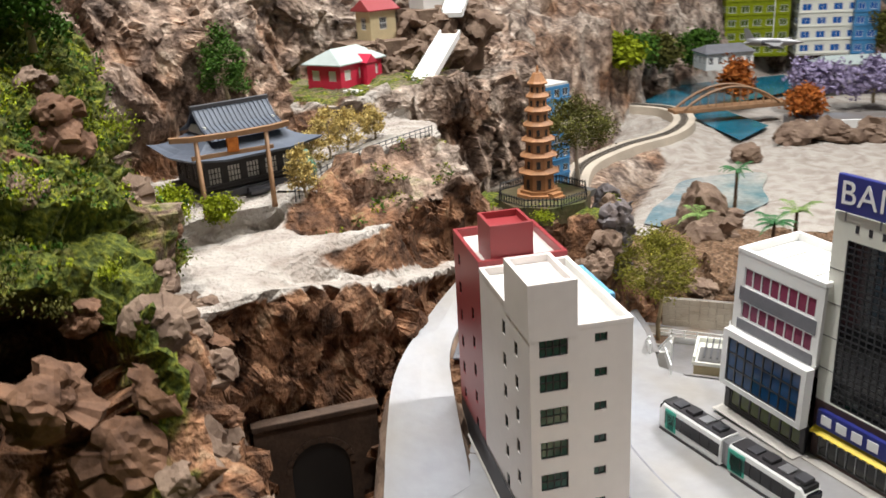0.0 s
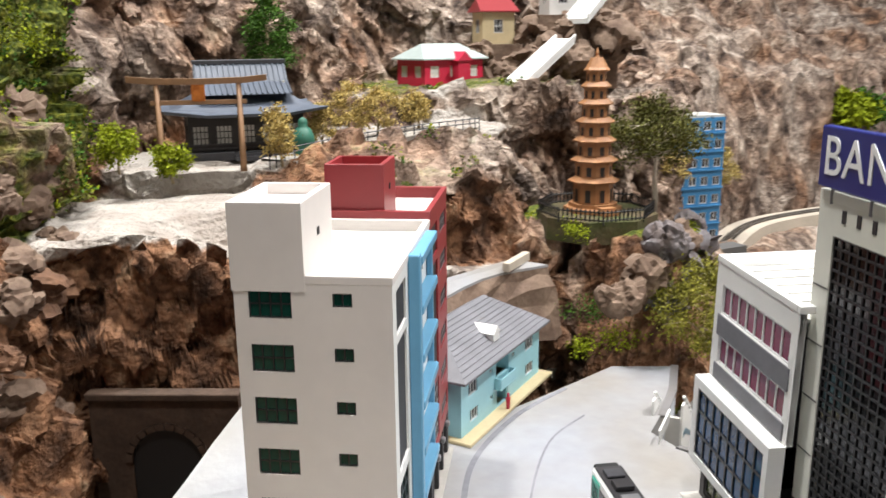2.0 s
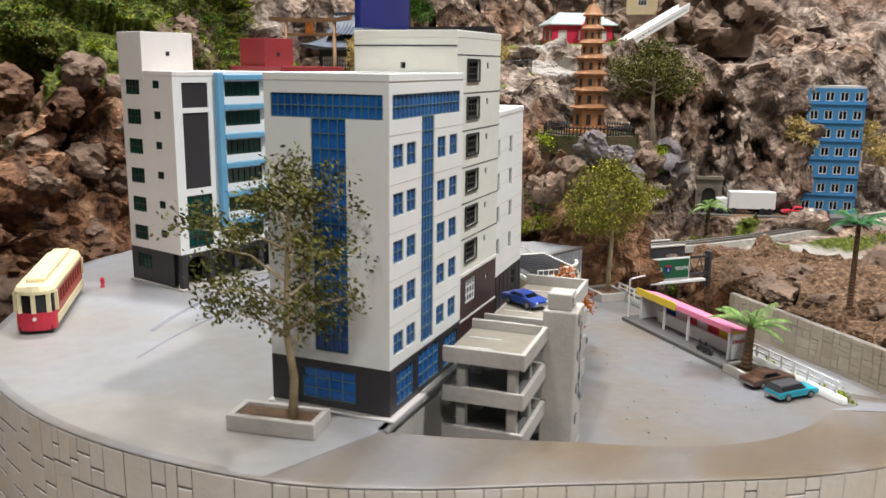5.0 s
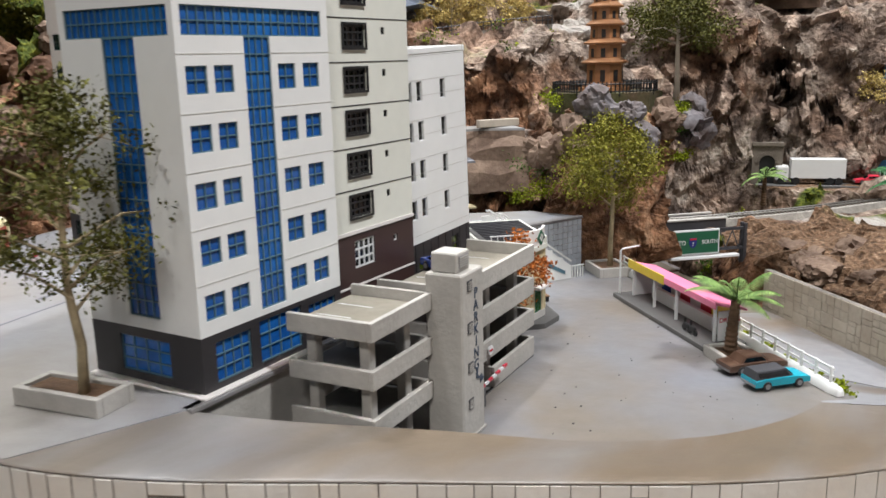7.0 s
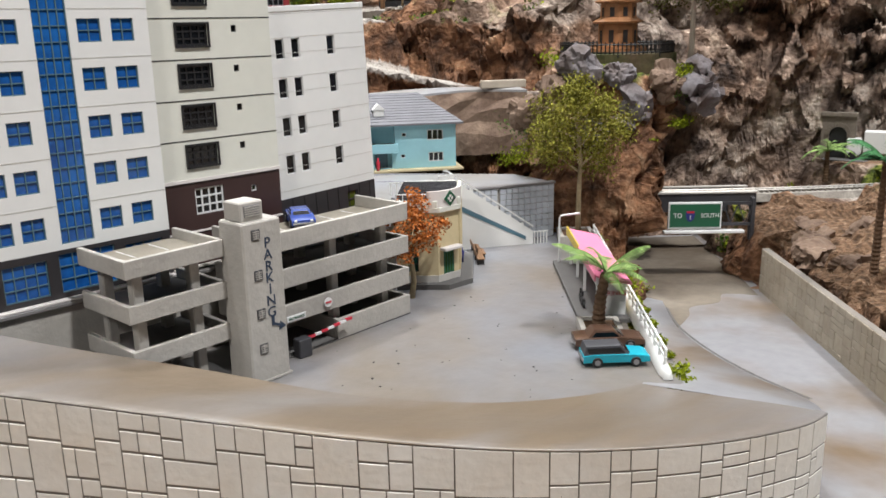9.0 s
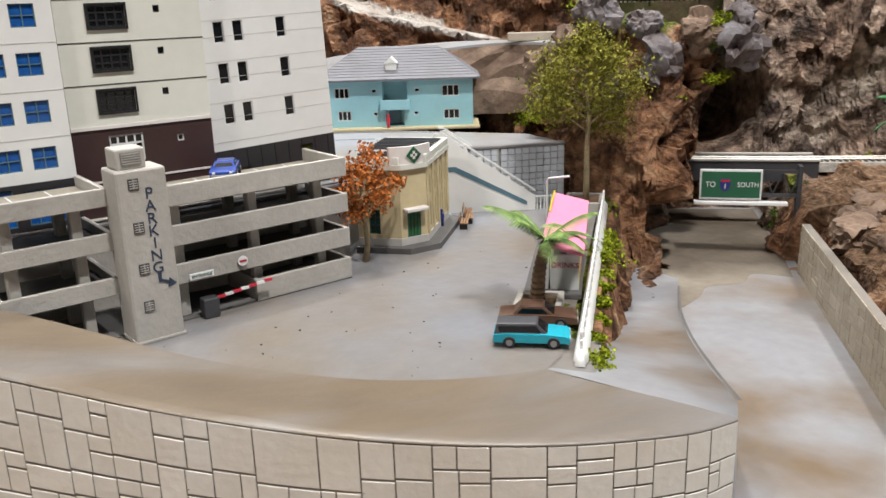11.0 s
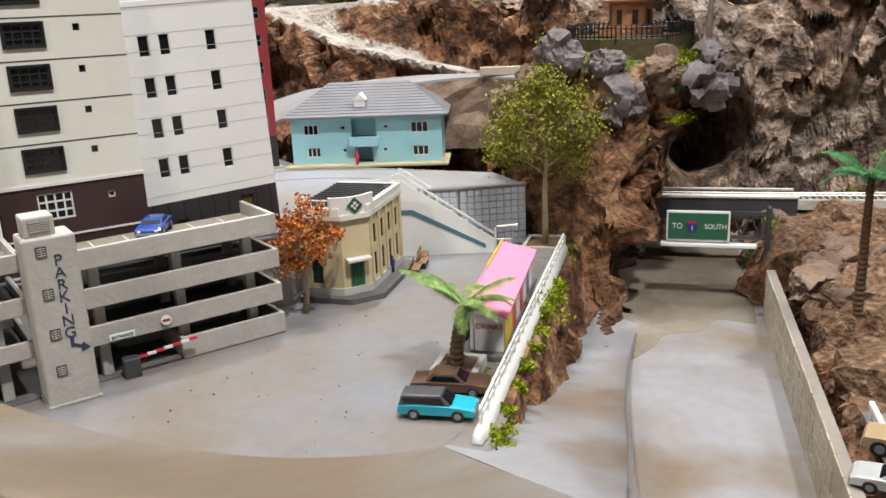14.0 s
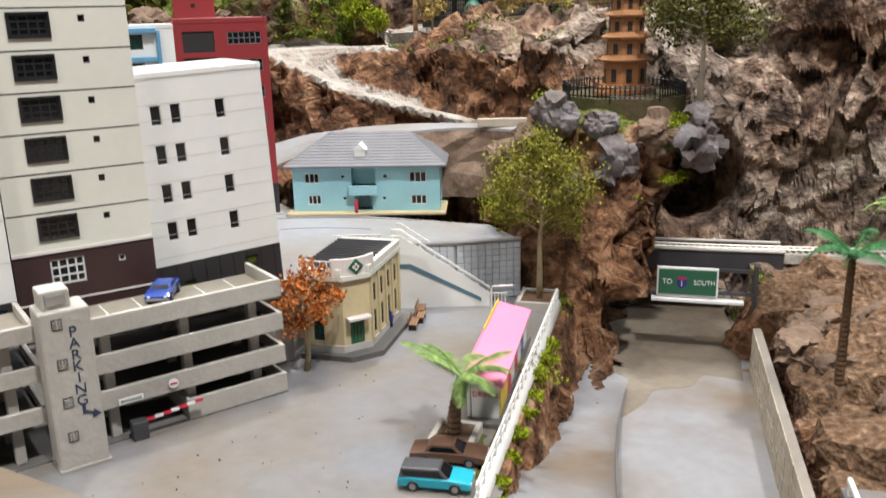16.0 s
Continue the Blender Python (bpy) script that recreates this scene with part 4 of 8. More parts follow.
# ---------------------------------------------------------------- row of office buildings
def blue_office(x, y, z):
    w, d, h = 6.4, 8.95, 15.85
    b = 2.4
    t = thing("office_building", x, y, z, 0, "white plastic office block with blue tinted windows and black ground floor", "building")
    part("plinth", Geo().box(-0.1, w + 0.35, -0.35, d, 0, 0.1, 0.03), "offwhite", t, "pale pavement slab")
    H = h - b
    rows = [10.4 - 2.19 * k for k in range(5)]
    # ground floor
    at = E_face(w, d, 0.1)
    gh = [(0.75, 2.75, 0.25, 1.95), (3.3, 6.0, 0.25, 2.1), (6.55, 8.5, 0.25, 1.95)]
    sheet("ground_floor_wall", d, b - 0.1, 0.25, gh, "charcoal", t, at, "black ground floor")
    for hh in gh:
        window(t, at, *hh, 4, 3, "tealframe", "blue_glass", 0.05)
    at = S_face(w, d, 0.1)
    gh = [(1.7, 4.6, 0.35, 1.9)]
    sheet("ground_floor_wall", w, b - 0.1, 0.25, gh, "charcoal", t, at, "black ground floor")
    window(t, at, *gh[0], 4, 3, "tealframe", "blue_glass", 0.05)
    sheet("ground_floor_wall", d, b - 0.1, 0.25, [], "charcoal", t, W_face(w, d, 0.1), "black ground floor")
    # east front
    at = E_face(w, d, b)
    strip = (3.55, 5.1, 0.25, 11.5)
    band = [(0.35, 8.5, 11.5, 12.6)]
    cells = []
    for v in rows:
        cells += [(0.4, 1.5, v - 1.05, v), (1.85, 2.9, v - 1.05, v), (5.5, 6.6, v - 1.05, v), (7.1, 8.2, v - 1.05, v)]
    sheet("wall", d, H, 0.25, cells + [strip] + band, "white", t, at)
    for hh in cells:
        window(t, at, *hh, 2, 2, "tealframe", "blue_glass", 0.05)
    window(t, at, *strip, 4, 16, "tealframe", "blue_glass", 0.05, name="window_strip")
    window(t, at, *band[0], 18, 2, "tealframe", "blue_glass", 0.05, name="window_strip")
    for v in rows:
        part("groove", Geo().box(0, strip[0], -0.015, 0.0, v + 0.42, v + 0.45).box(strip[1], d, -0.015, 0.0, v + 0.42, v + 0.45), "greyroof", t, at=at)
    # south end
    at = S_face(w, d, b)
    strip = (2.45, 4.25, 0.5, 11.5)
    band = (0.35, 6.1, 11.5, 12.6)
    sheet("wall", w, H, 0.25, [strip, band], "white", t, at)
    window(t, at, *strip, 4, 16, "tealframe", "blue_glass", 0.05, name="window_strip")
    window(t, at, *band, 16, 2, "tealframe", "blue_glass", 0.05, name="window_strip")
    # street side
    at = W_face(w, d, b)
    cw = []
    for v in rows:
        cw += [(0.7, 1.9, v - 1.1, v), (2.4, 3.6, v - 1.1, v), (5.3, 6.5, v - 1.1, v), (7.0, 8.2, v - 1.1, v)]
    cw.append((0.5, 8.5, 11.5, 12.6))
    sheet("wall", d, H, 0.25, cw, "white", t, at)
    for i, hh in enumerate(cw):
        window(t, at, *hh, 2 if i < len(cw) - 1 else 18, 2, "tealframe", "blue_glass", 0.05)
    part("roof", Geo().box(0.25, w - 0.25, 0.25, d, h - 1.0, h - 0.8), "greyroof", t, "pale flat roof")
    g = Geo()
    parapet(g, 0.0, w, 0.02, d - 0.02, h - 0.3, 0.35, 0.3)
    part("parapet", g, "white", t)
    return t


def bank(x, y, z):
    w, d, h = 6.1, 7.1, 18.0
    b = 4.6
    t = thing("bank_building", x, y, z, 0, "tall cream bank tower with black glass front and barred windows", "building")
    part("plinth", Geo().box(-0.9, w + 0.3, 0, d, 0, 0.1, 0.03), "concrete", t, "pale pavement slab")
    # plaza side
    at = E_face(w, d, 0.1)
    gh = [(1.75, 3.45, 2.65, 4.05), (5.2, 5.55, 3.4, 3.75)]
    sheet("ground_floor_wall", d, b - 0.1, 0.25, gh, "brownblack", t, at, "dark brown lower storeys")
    window(t, at, *gh[0], 4, 3, "whiteframe", "dark_glass", 0.09)
    window(t, at, *gh[1], 1, 1, "whiteframe", "dark_glass", 0.06)
    part("string_course", Geo().box(0, d, -0.08, 0, b - 0.18, b - 0.02).box(0, d, -0.05, 0, 1.75, 1.85), "offwhite", t, "pale moulding", at=at)
    at = E_face(w, d, b)
    H = h - b
    cells, tiny = [], []
    for k in range(7):
        v = 1.8 + 2.03 * k
        cells.append((1.5, 3.3, v - 1.1, v))
        tiny.append((4.7, 5.02, v - 0.45, v - 0.1))
    cells, tiny = cells[:6], tiny[:6]
    sheet("wall", d, H, 0.25, cells + tiny, "cream", t, at)
    for hh in cells:
        window(t, at, *hh, 4, 3, "grille", "dark_glass", 0.09, edge=0.12)
        part("window_grille", Geo().box(hh[0] - 0.08, hh[1] + 0.08, -0.1, -0.04, hh[2] - 0.08, hh[2] + 0.02).box(hh[0] - 0.08, hh[1] + 0.08, -0.1, -0.04, hh[3] - 0.02, hh[3] + 0.08)
             .box(hh[0] - 0.08, hh[0] + 0.02, -0.1, -0.04, hh[2], hh[3]).box(hh[1] - 0.02, hh[1] + 0.08, -0.1, -0.04, hh[2], hh[3]), "grille", t, at=at)
    for hh in tiny:
        window(t, at, *hh, 1, 1, "grille", "dark_glass", 0.05)
    for k in range(7):
        part("groove", Geo().box(0, d, -0.02, 0.0, 0.02 + 2.03 * k, 0.07 + 2.03 * k), "charcoal", t, at=at)
    # street side: black curtain wall in a cream frame
    at = W_face(w, d, b)
    glass = (1.1, 5.9, 0.1, H - 1.6)
    sheet("wall", d, H, 0.3, [glass], "cream", t, at)
    window(t, at, *glass, 9, 26, "grille", "dark_glass", 0.09, name="curtain_wall")
    part("groove", Geo().box(0, 1.1, -0.02, 0, 2.4, 2.45).box(0, 1.1, -0.02, 0, 4.8, 4.85).box(0, 1.1, -0.02, 0, 7.2, 7.25).box(0, 1.1, -0.02, 0, 9.6, 9.65)
         .box(5.9, d, -0.02, 0, 2.4, 2.45).box(5.9, d, -0.02, 0, 4.8, 4.85).box(5.9, d, -0.02, 0, 7.2, 7.25).box(5.9, d, -0.02, 0, 9.6, 9.65), "charcoal", t, at=at)
    for k in range(4):
        part("slot", Geo().box(1.6 + k * 0.95, 1.85 + k * 0.95, -0.03, 0.02, H - 1.0, H - 0.5), "charcoal", t, at=at)
    at = W_face(w, d, 0.1)
    gh = [(0.5, 6.6, 0.2, 1.7)]
    sheet("ground_floor_wall", d, b - 0.1, 0.3, gh, "brownblack", t, at, "dark brown lower storeys")
    window(t, at, *gh[0], 8, 1, "steel", "dark_glass", 0.08, name="shop_front")
    sg = part("sign_board", Geo().box(0.5, 6.6, -0.35, 0, 2.7, 4.0, 0.04), "deepblue", t, "deep blue sign board with pale marks", at=at)
    for k in range(4):
        part("mark", Geo().box(0.9 + k * 1.2, 1.7 + k * 1.2, -0.4, -0.35, 3.0, 3.7), "letters", sg, "plain pale bar")
    part("awning", Geo().add([(0.2, -0.55, 2.1), (6.8, -0.55, 2.1), (6.8, 0, 2.45), (0.2, 0, 2.45), (0.2, -0.55, 2.2), (6.8, -0.55, 2.2), (6.8, 0, 2.55), (0.2, 0, 2.55)],
         [(0, 3, 2, 1), (4, 5, 6, 7), (0, 1, 5, 4), (1, 2, 6, 5), (3, 0, 4, 7)]), "yellow", t, "narrow yellow canopy with black dashes", at=at)
    for k in range(11):
        part("canopy_dash", Geo().box(0.45 + k * 0.57, 0.75 + k * 0.57, -0.58, -0.55, 2.11, 2.19), "black", t, at=at)
    for f in (S_face, N_face):
        sheet("wall", w, H, 0.25, [(2.8, 3.1, H - 1.9, H - 1.6)] if f is S_face else [], "cream", t, f(w, d, b))
        sheet("ground_floor_wall", w, b - 0.1, 0.25, [], "brownblack", t, f(w, d, 0.1))
    part("groove", Geo().box(0, w, -0.03, 0, H - 0.75, H - 0.68), "charcoal", t, at=S_face(w, d, b))
    part("roof", Geo().box(0.25, w - 0.25, 0.25, d - 0.25, h - 0.8, h - 0.6), "charcoal", t, "dark flat roof")
    g = Geo()
    parapet(g, 0.02, w - 0.02, 0.02, d - 0.02, h - 0.3, 0.4, 0.2)
    part("parapet", g, "cream", t)
    part("roof_screen", Geo().box(0.3, w - 0.3, d - 0.34, d - 0.27, h - 0.6, h + 0.55), "charcoal", t, "black roof screen")
    at = cmpose(0.0, d, h, 0, 0, 270)
    sb = part("roof_sign", Geo().box(0.1, 6.6, -0.25, 0.15, 0.25, 2.6, 0.05), "deepblue", t, "deep blue roof sign board", at=at)
    words("BANK", 2.15, "letters", sb, cmpose(3.35, -0.27, 1.42), spacing=1.05)
    for u in (0.8, 3.3, 5.8):
        part("sign_post", Geo().tube([(u, 0, -0.4), (u, 0, 0.3)], 0.08), "steel", sb)
    return t


def rose_office(x, y, z):
    w, d, h = 6.0, 7.65, 13.3
    b = 2.5
    t = thing("office_building", x, y, z, 0, "white office block with rose glazed street front and slit windows behind", "building")
    part("plinth", Geo().box(-1.0, w + 0.2, 0, d + 0.2, 0, 0.1, 0.03), "concrete", t, "pale pavement slab")
    H = h - b
    at = E_face(w, d, b)
    cells = []
    for k in range(4):
        v = 2.5 + 2.18 * k
        cells += [(1.12, 1.7, v - 1.1, v), (2.22, 2.8, v - 1.1, v), (4.75, 5.33, v - 1.1, v)]
    sheet("wall", d, H, 0.25, cells, "white", t, at)
    for hh in cells:
        window(t, at, *hh, 1, 1, "whiteframe", "dark_glass", 0.04, depth=0.16)
    for k in range(5):
        part("groove", Geo().box(0, d, -0.012, 0.0, 0.45 + 2.16 * k, 0.47 + 2.16 * k).box(0, d, -0.012, 0.0, 1.75 + 2.16 * k, 1.77 + 2.16 * k), "greyroof", t, at=at)
    at = E_face(w, d, 0.1)
    gh = [(1.6, 2.3, 0.2, 1.3), (5.4, 6.2, 0.9, 2.0)]
    sheet("ground_floor_wall", d, b - 0.1, 0.25, gh, "charcoal", t, at, "black ground floor")
    for hh in gh:
        window(t, at, *hh, 1, 2, "charcoal", "olive_glass", 0.08)
    for k in range(9):
        part("groove", Geo().box(0.4 + k * 0.85, 0.45 + k * 0.85, -0.02, 0, 0, b - 0.1), "black", t, at=at)
    # street front: rose glazed upper storeys, jutting blue glazed storey, olive shop windows
    at = W_face(w, d, 0.1)
    shop = (0.5, 7.3, 0.3, 2.0)
    sheet("ground_floor_wall", d, 2.3, 0.25, [shop], "charcoal", t, at, "dark shop front wall")
    window(t, at, *shop, 7, 1, "charcoal", "olive_glass", 0.16, name="shop_front")
    at2 = W_face(w, d, 2.4) @ cmpose(0, -0.75, 0)
    bl = (0.5, 7.25, 0.45, 4.1)
    sheet("jutting_wall", d, 4.6, 0.3, [bl], "white", t, at2, "white jutting frame", caps=True)
    window(t, at2, *bl, 8, 3, "grille", "navy_glass", 0.12, name="curtain_wall")
    part("jutting_cheek", Geo().box(0, 0.3, 0.3, 0.76, 0, 4.6).box(d - 0.3, d, 0.3, 0.76, 0, 4.6).box(0.3, d - 0.3, 0.3, 0.76, 4.35, 4.6).box(0.3, d - 0.3, 0.3, 0.76, 0, 0.2), "white", t, at=at2)
    at3 = W_face(w, d, 7.0)
    r1, r2 = (0.7, 7.1, 3.5, 5.0), (0.7, 7.1, 0.95, 2.35)
    sheet("wall", d, h - 7.0, 0.3, [r1, r2], "white", t, at3)
    for hh in (r1, r2):
        window(t, at3, *hh, 8, 1, "whiteframe", "pink_glass", 0.1, name="window_band")
    part("grey_band", Geo().box(0.5, 7.3, -0.06, 0, 2.4, 3.45).box(0.5, 7.3, -0.06, 0, 0.1, 0.9), "slate", t, "ribbed grey band", at=at3)
    sheet("wall", w, H, 0.25, [], "white", t, N_face(w, d, b))
    sheet("ground_floor_wall", w, b - 0.1, 0.25, [], "charcoal", t, N_face(w, d, 0.1))
    part("roof", Geo().box(0.25, w - 0.25, 0.25, d - 0.25, h - 0.8, h - 0.6), "white", t, "white ribbed roof")
    for k in range(6):
        part("roof_rib", Geo().box(0.6, 4.5, 1 + k * 1.1, 1.05 + k * 1.1, h - 0.6, h - 0.52), "greyroof", t)
    g = Geo()
    parapet(g, 0.0, w, 0.02, d, h - 0.3, 0.32, 0.28)
    part("parapet", g, "white", t)
    return t


blue_office(44.7, 18.05, 4.4)
bank(44.6, 27.1, 4.4)
ro = rose_office(44.0, 34.3, 4.4)
ro.matrix_world = ro.matrix_world @ pose(0, 0, 0, 2.2)   # the model stands a little askew


# ---------------------------------------------------------------- pale blue house
def hip_roof(x0, x1, y0, y1, z, h, hip, t=0.15):
    """Hipped roof with a thin eave edge."""
    ym = (y0 + y1) / 2
    g = Geo()
    lo = [(x0, y0, z), (x1, y0, z), (x1, y1, z), (x0, y1, z)]
    hi = [(x, y, z + t) for x, y, _ in lo]
    r0, r1 = (x0 + hip, ym, z + h), (x1 - hip, ym, z + h)
    g.add(lo + hi, [(3, 2, 1, 0), (0, 1, 5, 4), (1, 2, 6, 5), (2, 3, 7, 6), (3, 0, 4, 7)])
    g.face(hi[0], hi[1], r1, r0).face(hi[2], hi[3], r0, r1).face(hi[1], hi[2], r1).face(hi[3], hi[0], r0)
    return g


def blue_house(x, y, z, rz):
    w, d, h = 12.2, 6.2, 3.95
    t = thing("house", x, y, z, rz, "pale aqua two-storey house with grey hipped roof and dormer", "house")
    part("plinth", Geo().box(-0.5, w + 0.5, -0.9, d + 0.4, 0, 0.22, 0.05), "yellow_wall", t, "sandy yellow plinth")
    at = cmpose(0, 0, 0.22)
    wins = [(1.0, 2.2, 2.35, 3.2), (9.7, 11.1, 2.35, 3.25), (1.2, 2.3, 0.55, 1.35), (9.8, 11.1, 0.5, 1.3)]
    tiny = [(4.0, 4.4, 2.75, 3.05), (7.5, 7.9, 2.75, 3.05), (4.1, 4.45, 0.9, 1.2), (7.4, 7.75, 0.9, 1.2)]
    rec = [(4.9, 6.9, 2.1, 3.6), (5.1, 6.6, 0.05, 1.35)]
    sheet("wall", w, h - 0.22, 0.25, wins + tiny + rec, "aqua", t, at)
    for hh in wins:
        window(t, at, *hh, 3, 1, "whiteframe", "dark_glass", 0.07)
    for hh in tiny:
        window(t, at, *hh, 1, 1, "whiteframe", "dark_glass", 0.05)
    for hh in rec:
        part("recess", Geo().box(hh[0], hh[1], 0.9, 1.0, hh[2], hh[3]).box(hh[0] - 0.1, hh[0], 0.25, 1.0, hh[2], hh[3]).box(hh[1], hh[1] + 0.1, 0.25, 1.0, hh[2], hh[3]), "aqua", t, at=at)
    part("door", Geo().box(5.3, 6.3, 0.8, 0.9, 0.05, 1.3), "tealframe", t, "dark teal door", at=at)
    part("balcony", Geo().box(4.7, 7.1, -0.5, 0.0, 1.4, 1.5, 0.02).box(4.7, 7.1, -0.5, -0.4, 1.5, 2.2, 0.03).box(4.7, 4.8, -0.4, 0, 1.5, 2.2).box(7.0, 7.1, -0.4, 0, 1.5, 2.2), "aqua", t, "aqua balcony", at=at)
    for f, ww in ((E_face, d), (N_face, w), (W_face, d)):
        sw = [(1.4, 2.4, 2.35, 3.2), (3.8, 4.8, 2.35, 3.2), (1.4, 2.4, 0.5, 1.3)] if f is not N_face else []
        sheet("wall", ww, h - 0.22, 0.25, sw, "aqua", t, f(w, d, 0.22))
        for hh in sw:
            window(t, f(w, d, 0.22), *hh, 2, 1, "whiteframe", "dark_glass", 0.07)
    part("roof", hip_roof(-0.6, w + 0.6, -0.6, d + 0.6, h, 2.5, 3.4), "slate", t, "grey slate hipped roof")
    for k in range(1, 12):
        f = k / 12
        yy, zz = -0.6 + f * (d / 2 + 0.6), h + 0.15 + f * 2.35
        part("roof_course", Geo().box(-0.6 + 3.4 * f + 0.05, w + 0.6 - 3.4 * f - 0.05, yy - 0.03, yy + 0.1, zz - 0.02, zz + 0.035), "slate", t)
    part("dormer", Geo().prism([(5.2, 0.3), (6.1, 0.3), (6.1, 2.0), (5.2, 2.0)], h + 0.6, h + 1.35).add([(5.1, 0.25, h + 1.3), (6.2, 0.25, h + 1.3), (5.65, 0.25, h + 1.8), (5.1, 2.3, h + 1.3), (6.2, 2.3, h + 1.3), (5.65, 2.3, h + 1.8)], [(0, 1, 2), (1, 4, 5, 2), (3, 0, 2, 5)]), "white", t, "white dormer window")
    return t


blue_house(32.5, 50.4, 4.4, 54)


# ---------------------------------------------------------------- parking hall
def parking_hall(x, y, z, rz):
    t = thing("parking_garage", x, y, z, rz, "weathered grey concrete multi-storey car park with lettered tower", "car park")
    L, Wd = 18.7, 4.2           # along y, along -x from the front

    def tray(z0, y0, y1, sill, name="deck"):
        part(name, Geo().box(-Wd, 0, y0, y1, z0, z0 + 0.25, 0.02), "concrete", t)
        part("deck_wall", Geo().box(-0.22, 0.02, y0 - 0.02, y1 + 0.02, z0 - 0.02, z0 + sill, 0.03), "concrete", t)
        part("deck_wall", Geo().box(-Wd, -0.22, y0 - 0.02, y0 + 0.22, z0 - 0.01, z0 + sill, 0.03), "concrete", t)
        part("deck_wall", Geo().box(-Wd, -0.22, y1 - 0.22, y1 + 0.02, z0 - 0.01, z0 + sill, 0.03), "concrete", t)
        # covered decks get the darker floor colour, the roof deck the olive one
        part("deck_floor", Geo().box(-Wd + 0.02, -0.22, y0 + 0.22, y1 - 0.22, z0 + 0.25, z0 + 0.3), "asphalt" if name == "deck" else "deckolive", t, "deck floor")
        if name == "roof_deck":
            n = int((y1 - y0) / 1.6)
            for k in range(1, n):
                part("bay_line", Geo().box(-Wd + 0.3, -Wd + 2.1, y0 + k * (y1 - y0) / n - 0.03, y0 + k * (y1 - y0) / n + 0.03, z0 + 0.304, z0 + 0.308), "letters", t)
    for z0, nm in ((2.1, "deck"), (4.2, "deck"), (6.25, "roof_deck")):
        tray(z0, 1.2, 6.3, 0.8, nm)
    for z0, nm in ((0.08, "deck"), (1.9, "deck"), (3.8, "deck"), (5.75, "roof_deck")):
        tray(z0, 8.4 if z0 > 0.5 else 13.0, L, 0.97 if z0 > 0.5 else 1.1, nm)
    part("deck_floor", Geo().box(-Wd, 0, 0, L, 0.0, 0.06), "asphalt", t, "dark ground floor")
    for yy, hh in ((2.0, 6.3), (4.9, 6.3), (9.4, 5.8), (13.4, 5.8), (17.2, 5.8)):
        for xx in (-0.75, -3.4):
            part("column", Geo().box(xx - 0.25, xx + 0.25, yy - 0.25, yy + 0.25, 0.06, hh, 0.05), "concrete", t)
    part("curved_ramp", Geo().rings([[(-Wd + 0.4 + 0.35 * math.sin(a), 14.2 + 3.6 * math.cos(a), zz) for a in np.linspace(0.2, math.pi - 0.2, 9)] for zz in (0.1, 1.6)], closed=False, caps=False)
         .rings([[(-Wd + 0.25 + 0.35 * math.sin(a), 14.2 + 3.6 * math.cos(a), zz) for a in np.linspace(0.2, math.pi - 0.2, 9)] for zz in (1.6, 0.1)], closed=False, caps=False), "concrete", t, "curved inner ramp wall")
    tw = Geo().box(-0.3, 1.55, 6.22, 8.45, 0.0, 7.95, 0.08)
    tower = part("tower", tw, "concrete", t, "concrete stair tower")
    part("tower_foot", Geo().box(-0.2, 1.62, 6.15, 8.52, 0.0, 0.14, 0.03), "concrete", tower)
    part("tower_cap", Geo().box(-0.1, 1.2, 6.45, 7.75, 7.95, 8.85, 0.06), "concrete", tower)
    v = part("vent", Geo().box(1.2, 1.23, 6.65, 7.55, 8.15, 8.7), "steel", tower, "louvred vent")
    for j in range(5):
        part("louvre", Geo().box(1.23, 1.27, 6.68, 7.52, 8.18 + j * 0.105, 8.23 + j * 0.105), "concrete", v)
    at = cmpose(1.55, 6.22, 0, 0, 0, 90)
    for k, zz in enumerate((7.35, 5.4, 3.5, 1.75)):
        v = part("vent", Geo().box(0.5, 0.96, -0.05, 0.0, zz - 0.24, zz + 0.24), "darksteel", tower, "small square louvre", at=at)
        for j in range(4):
            part("louvre", Geo().box(0.54, 0.92, -0.08, -0.05, zz - 0.19 + j * 0.105, zz - 0.15 + j * 0.105), "concrete", v)
        part("louvre", Geo().box(0.71, 0.75, -0.085, -0.05, zz - 0.22, zz + 0.22), "concrete", v)
    for k, ch in enumerate("PARKING"):
        words(ch, 0.72, "ink", tower, at @ cmpose(1.36, -0.01, 6.85 - k * 0.57))
    part("arrow", Geo().prism([(0, 0), (0.13, 0), (0.16, 0.45), (0, 0.5)], 0, 0.03).prism([(0.02, 0.05), (0.5, -0.16), (0.52, -0.04), (0.1, 0.16)], 0, 0.03).prism([(0.4, -0.32), (0.8, -0.18), (0.5, 0.12)], 0, 0.03), "ink", tower, at=at @ cmpose(1.3, -0.01, 2.75, 90))
    return t


M["deckolive"] = material("olive_grey_deck", (0.36, 0.33, 0.27), 0.85, var=0.18, scale=24, tint=(0.24, 0.21, 0.16), bump=0.15, bscale=300)
PK = (56.46, 20.8, 0.0, 2.94)
parking_hall(*PK)

# ---------------------------------------------------------------- stone parapet wall along the rim
arc = [0.0]
for p, q in zip(EDGE, EDGE[1:]):
    arc.append(arc[-1] + (Vector((q.x, q.y)) - Vector((p.x, p.y))).length)
TIP = [Vector(p) for p in [(78.9, 41.3, 0.38), (78.2, 42.8, -0.05), (76.6, 44.4, -0.6)]]


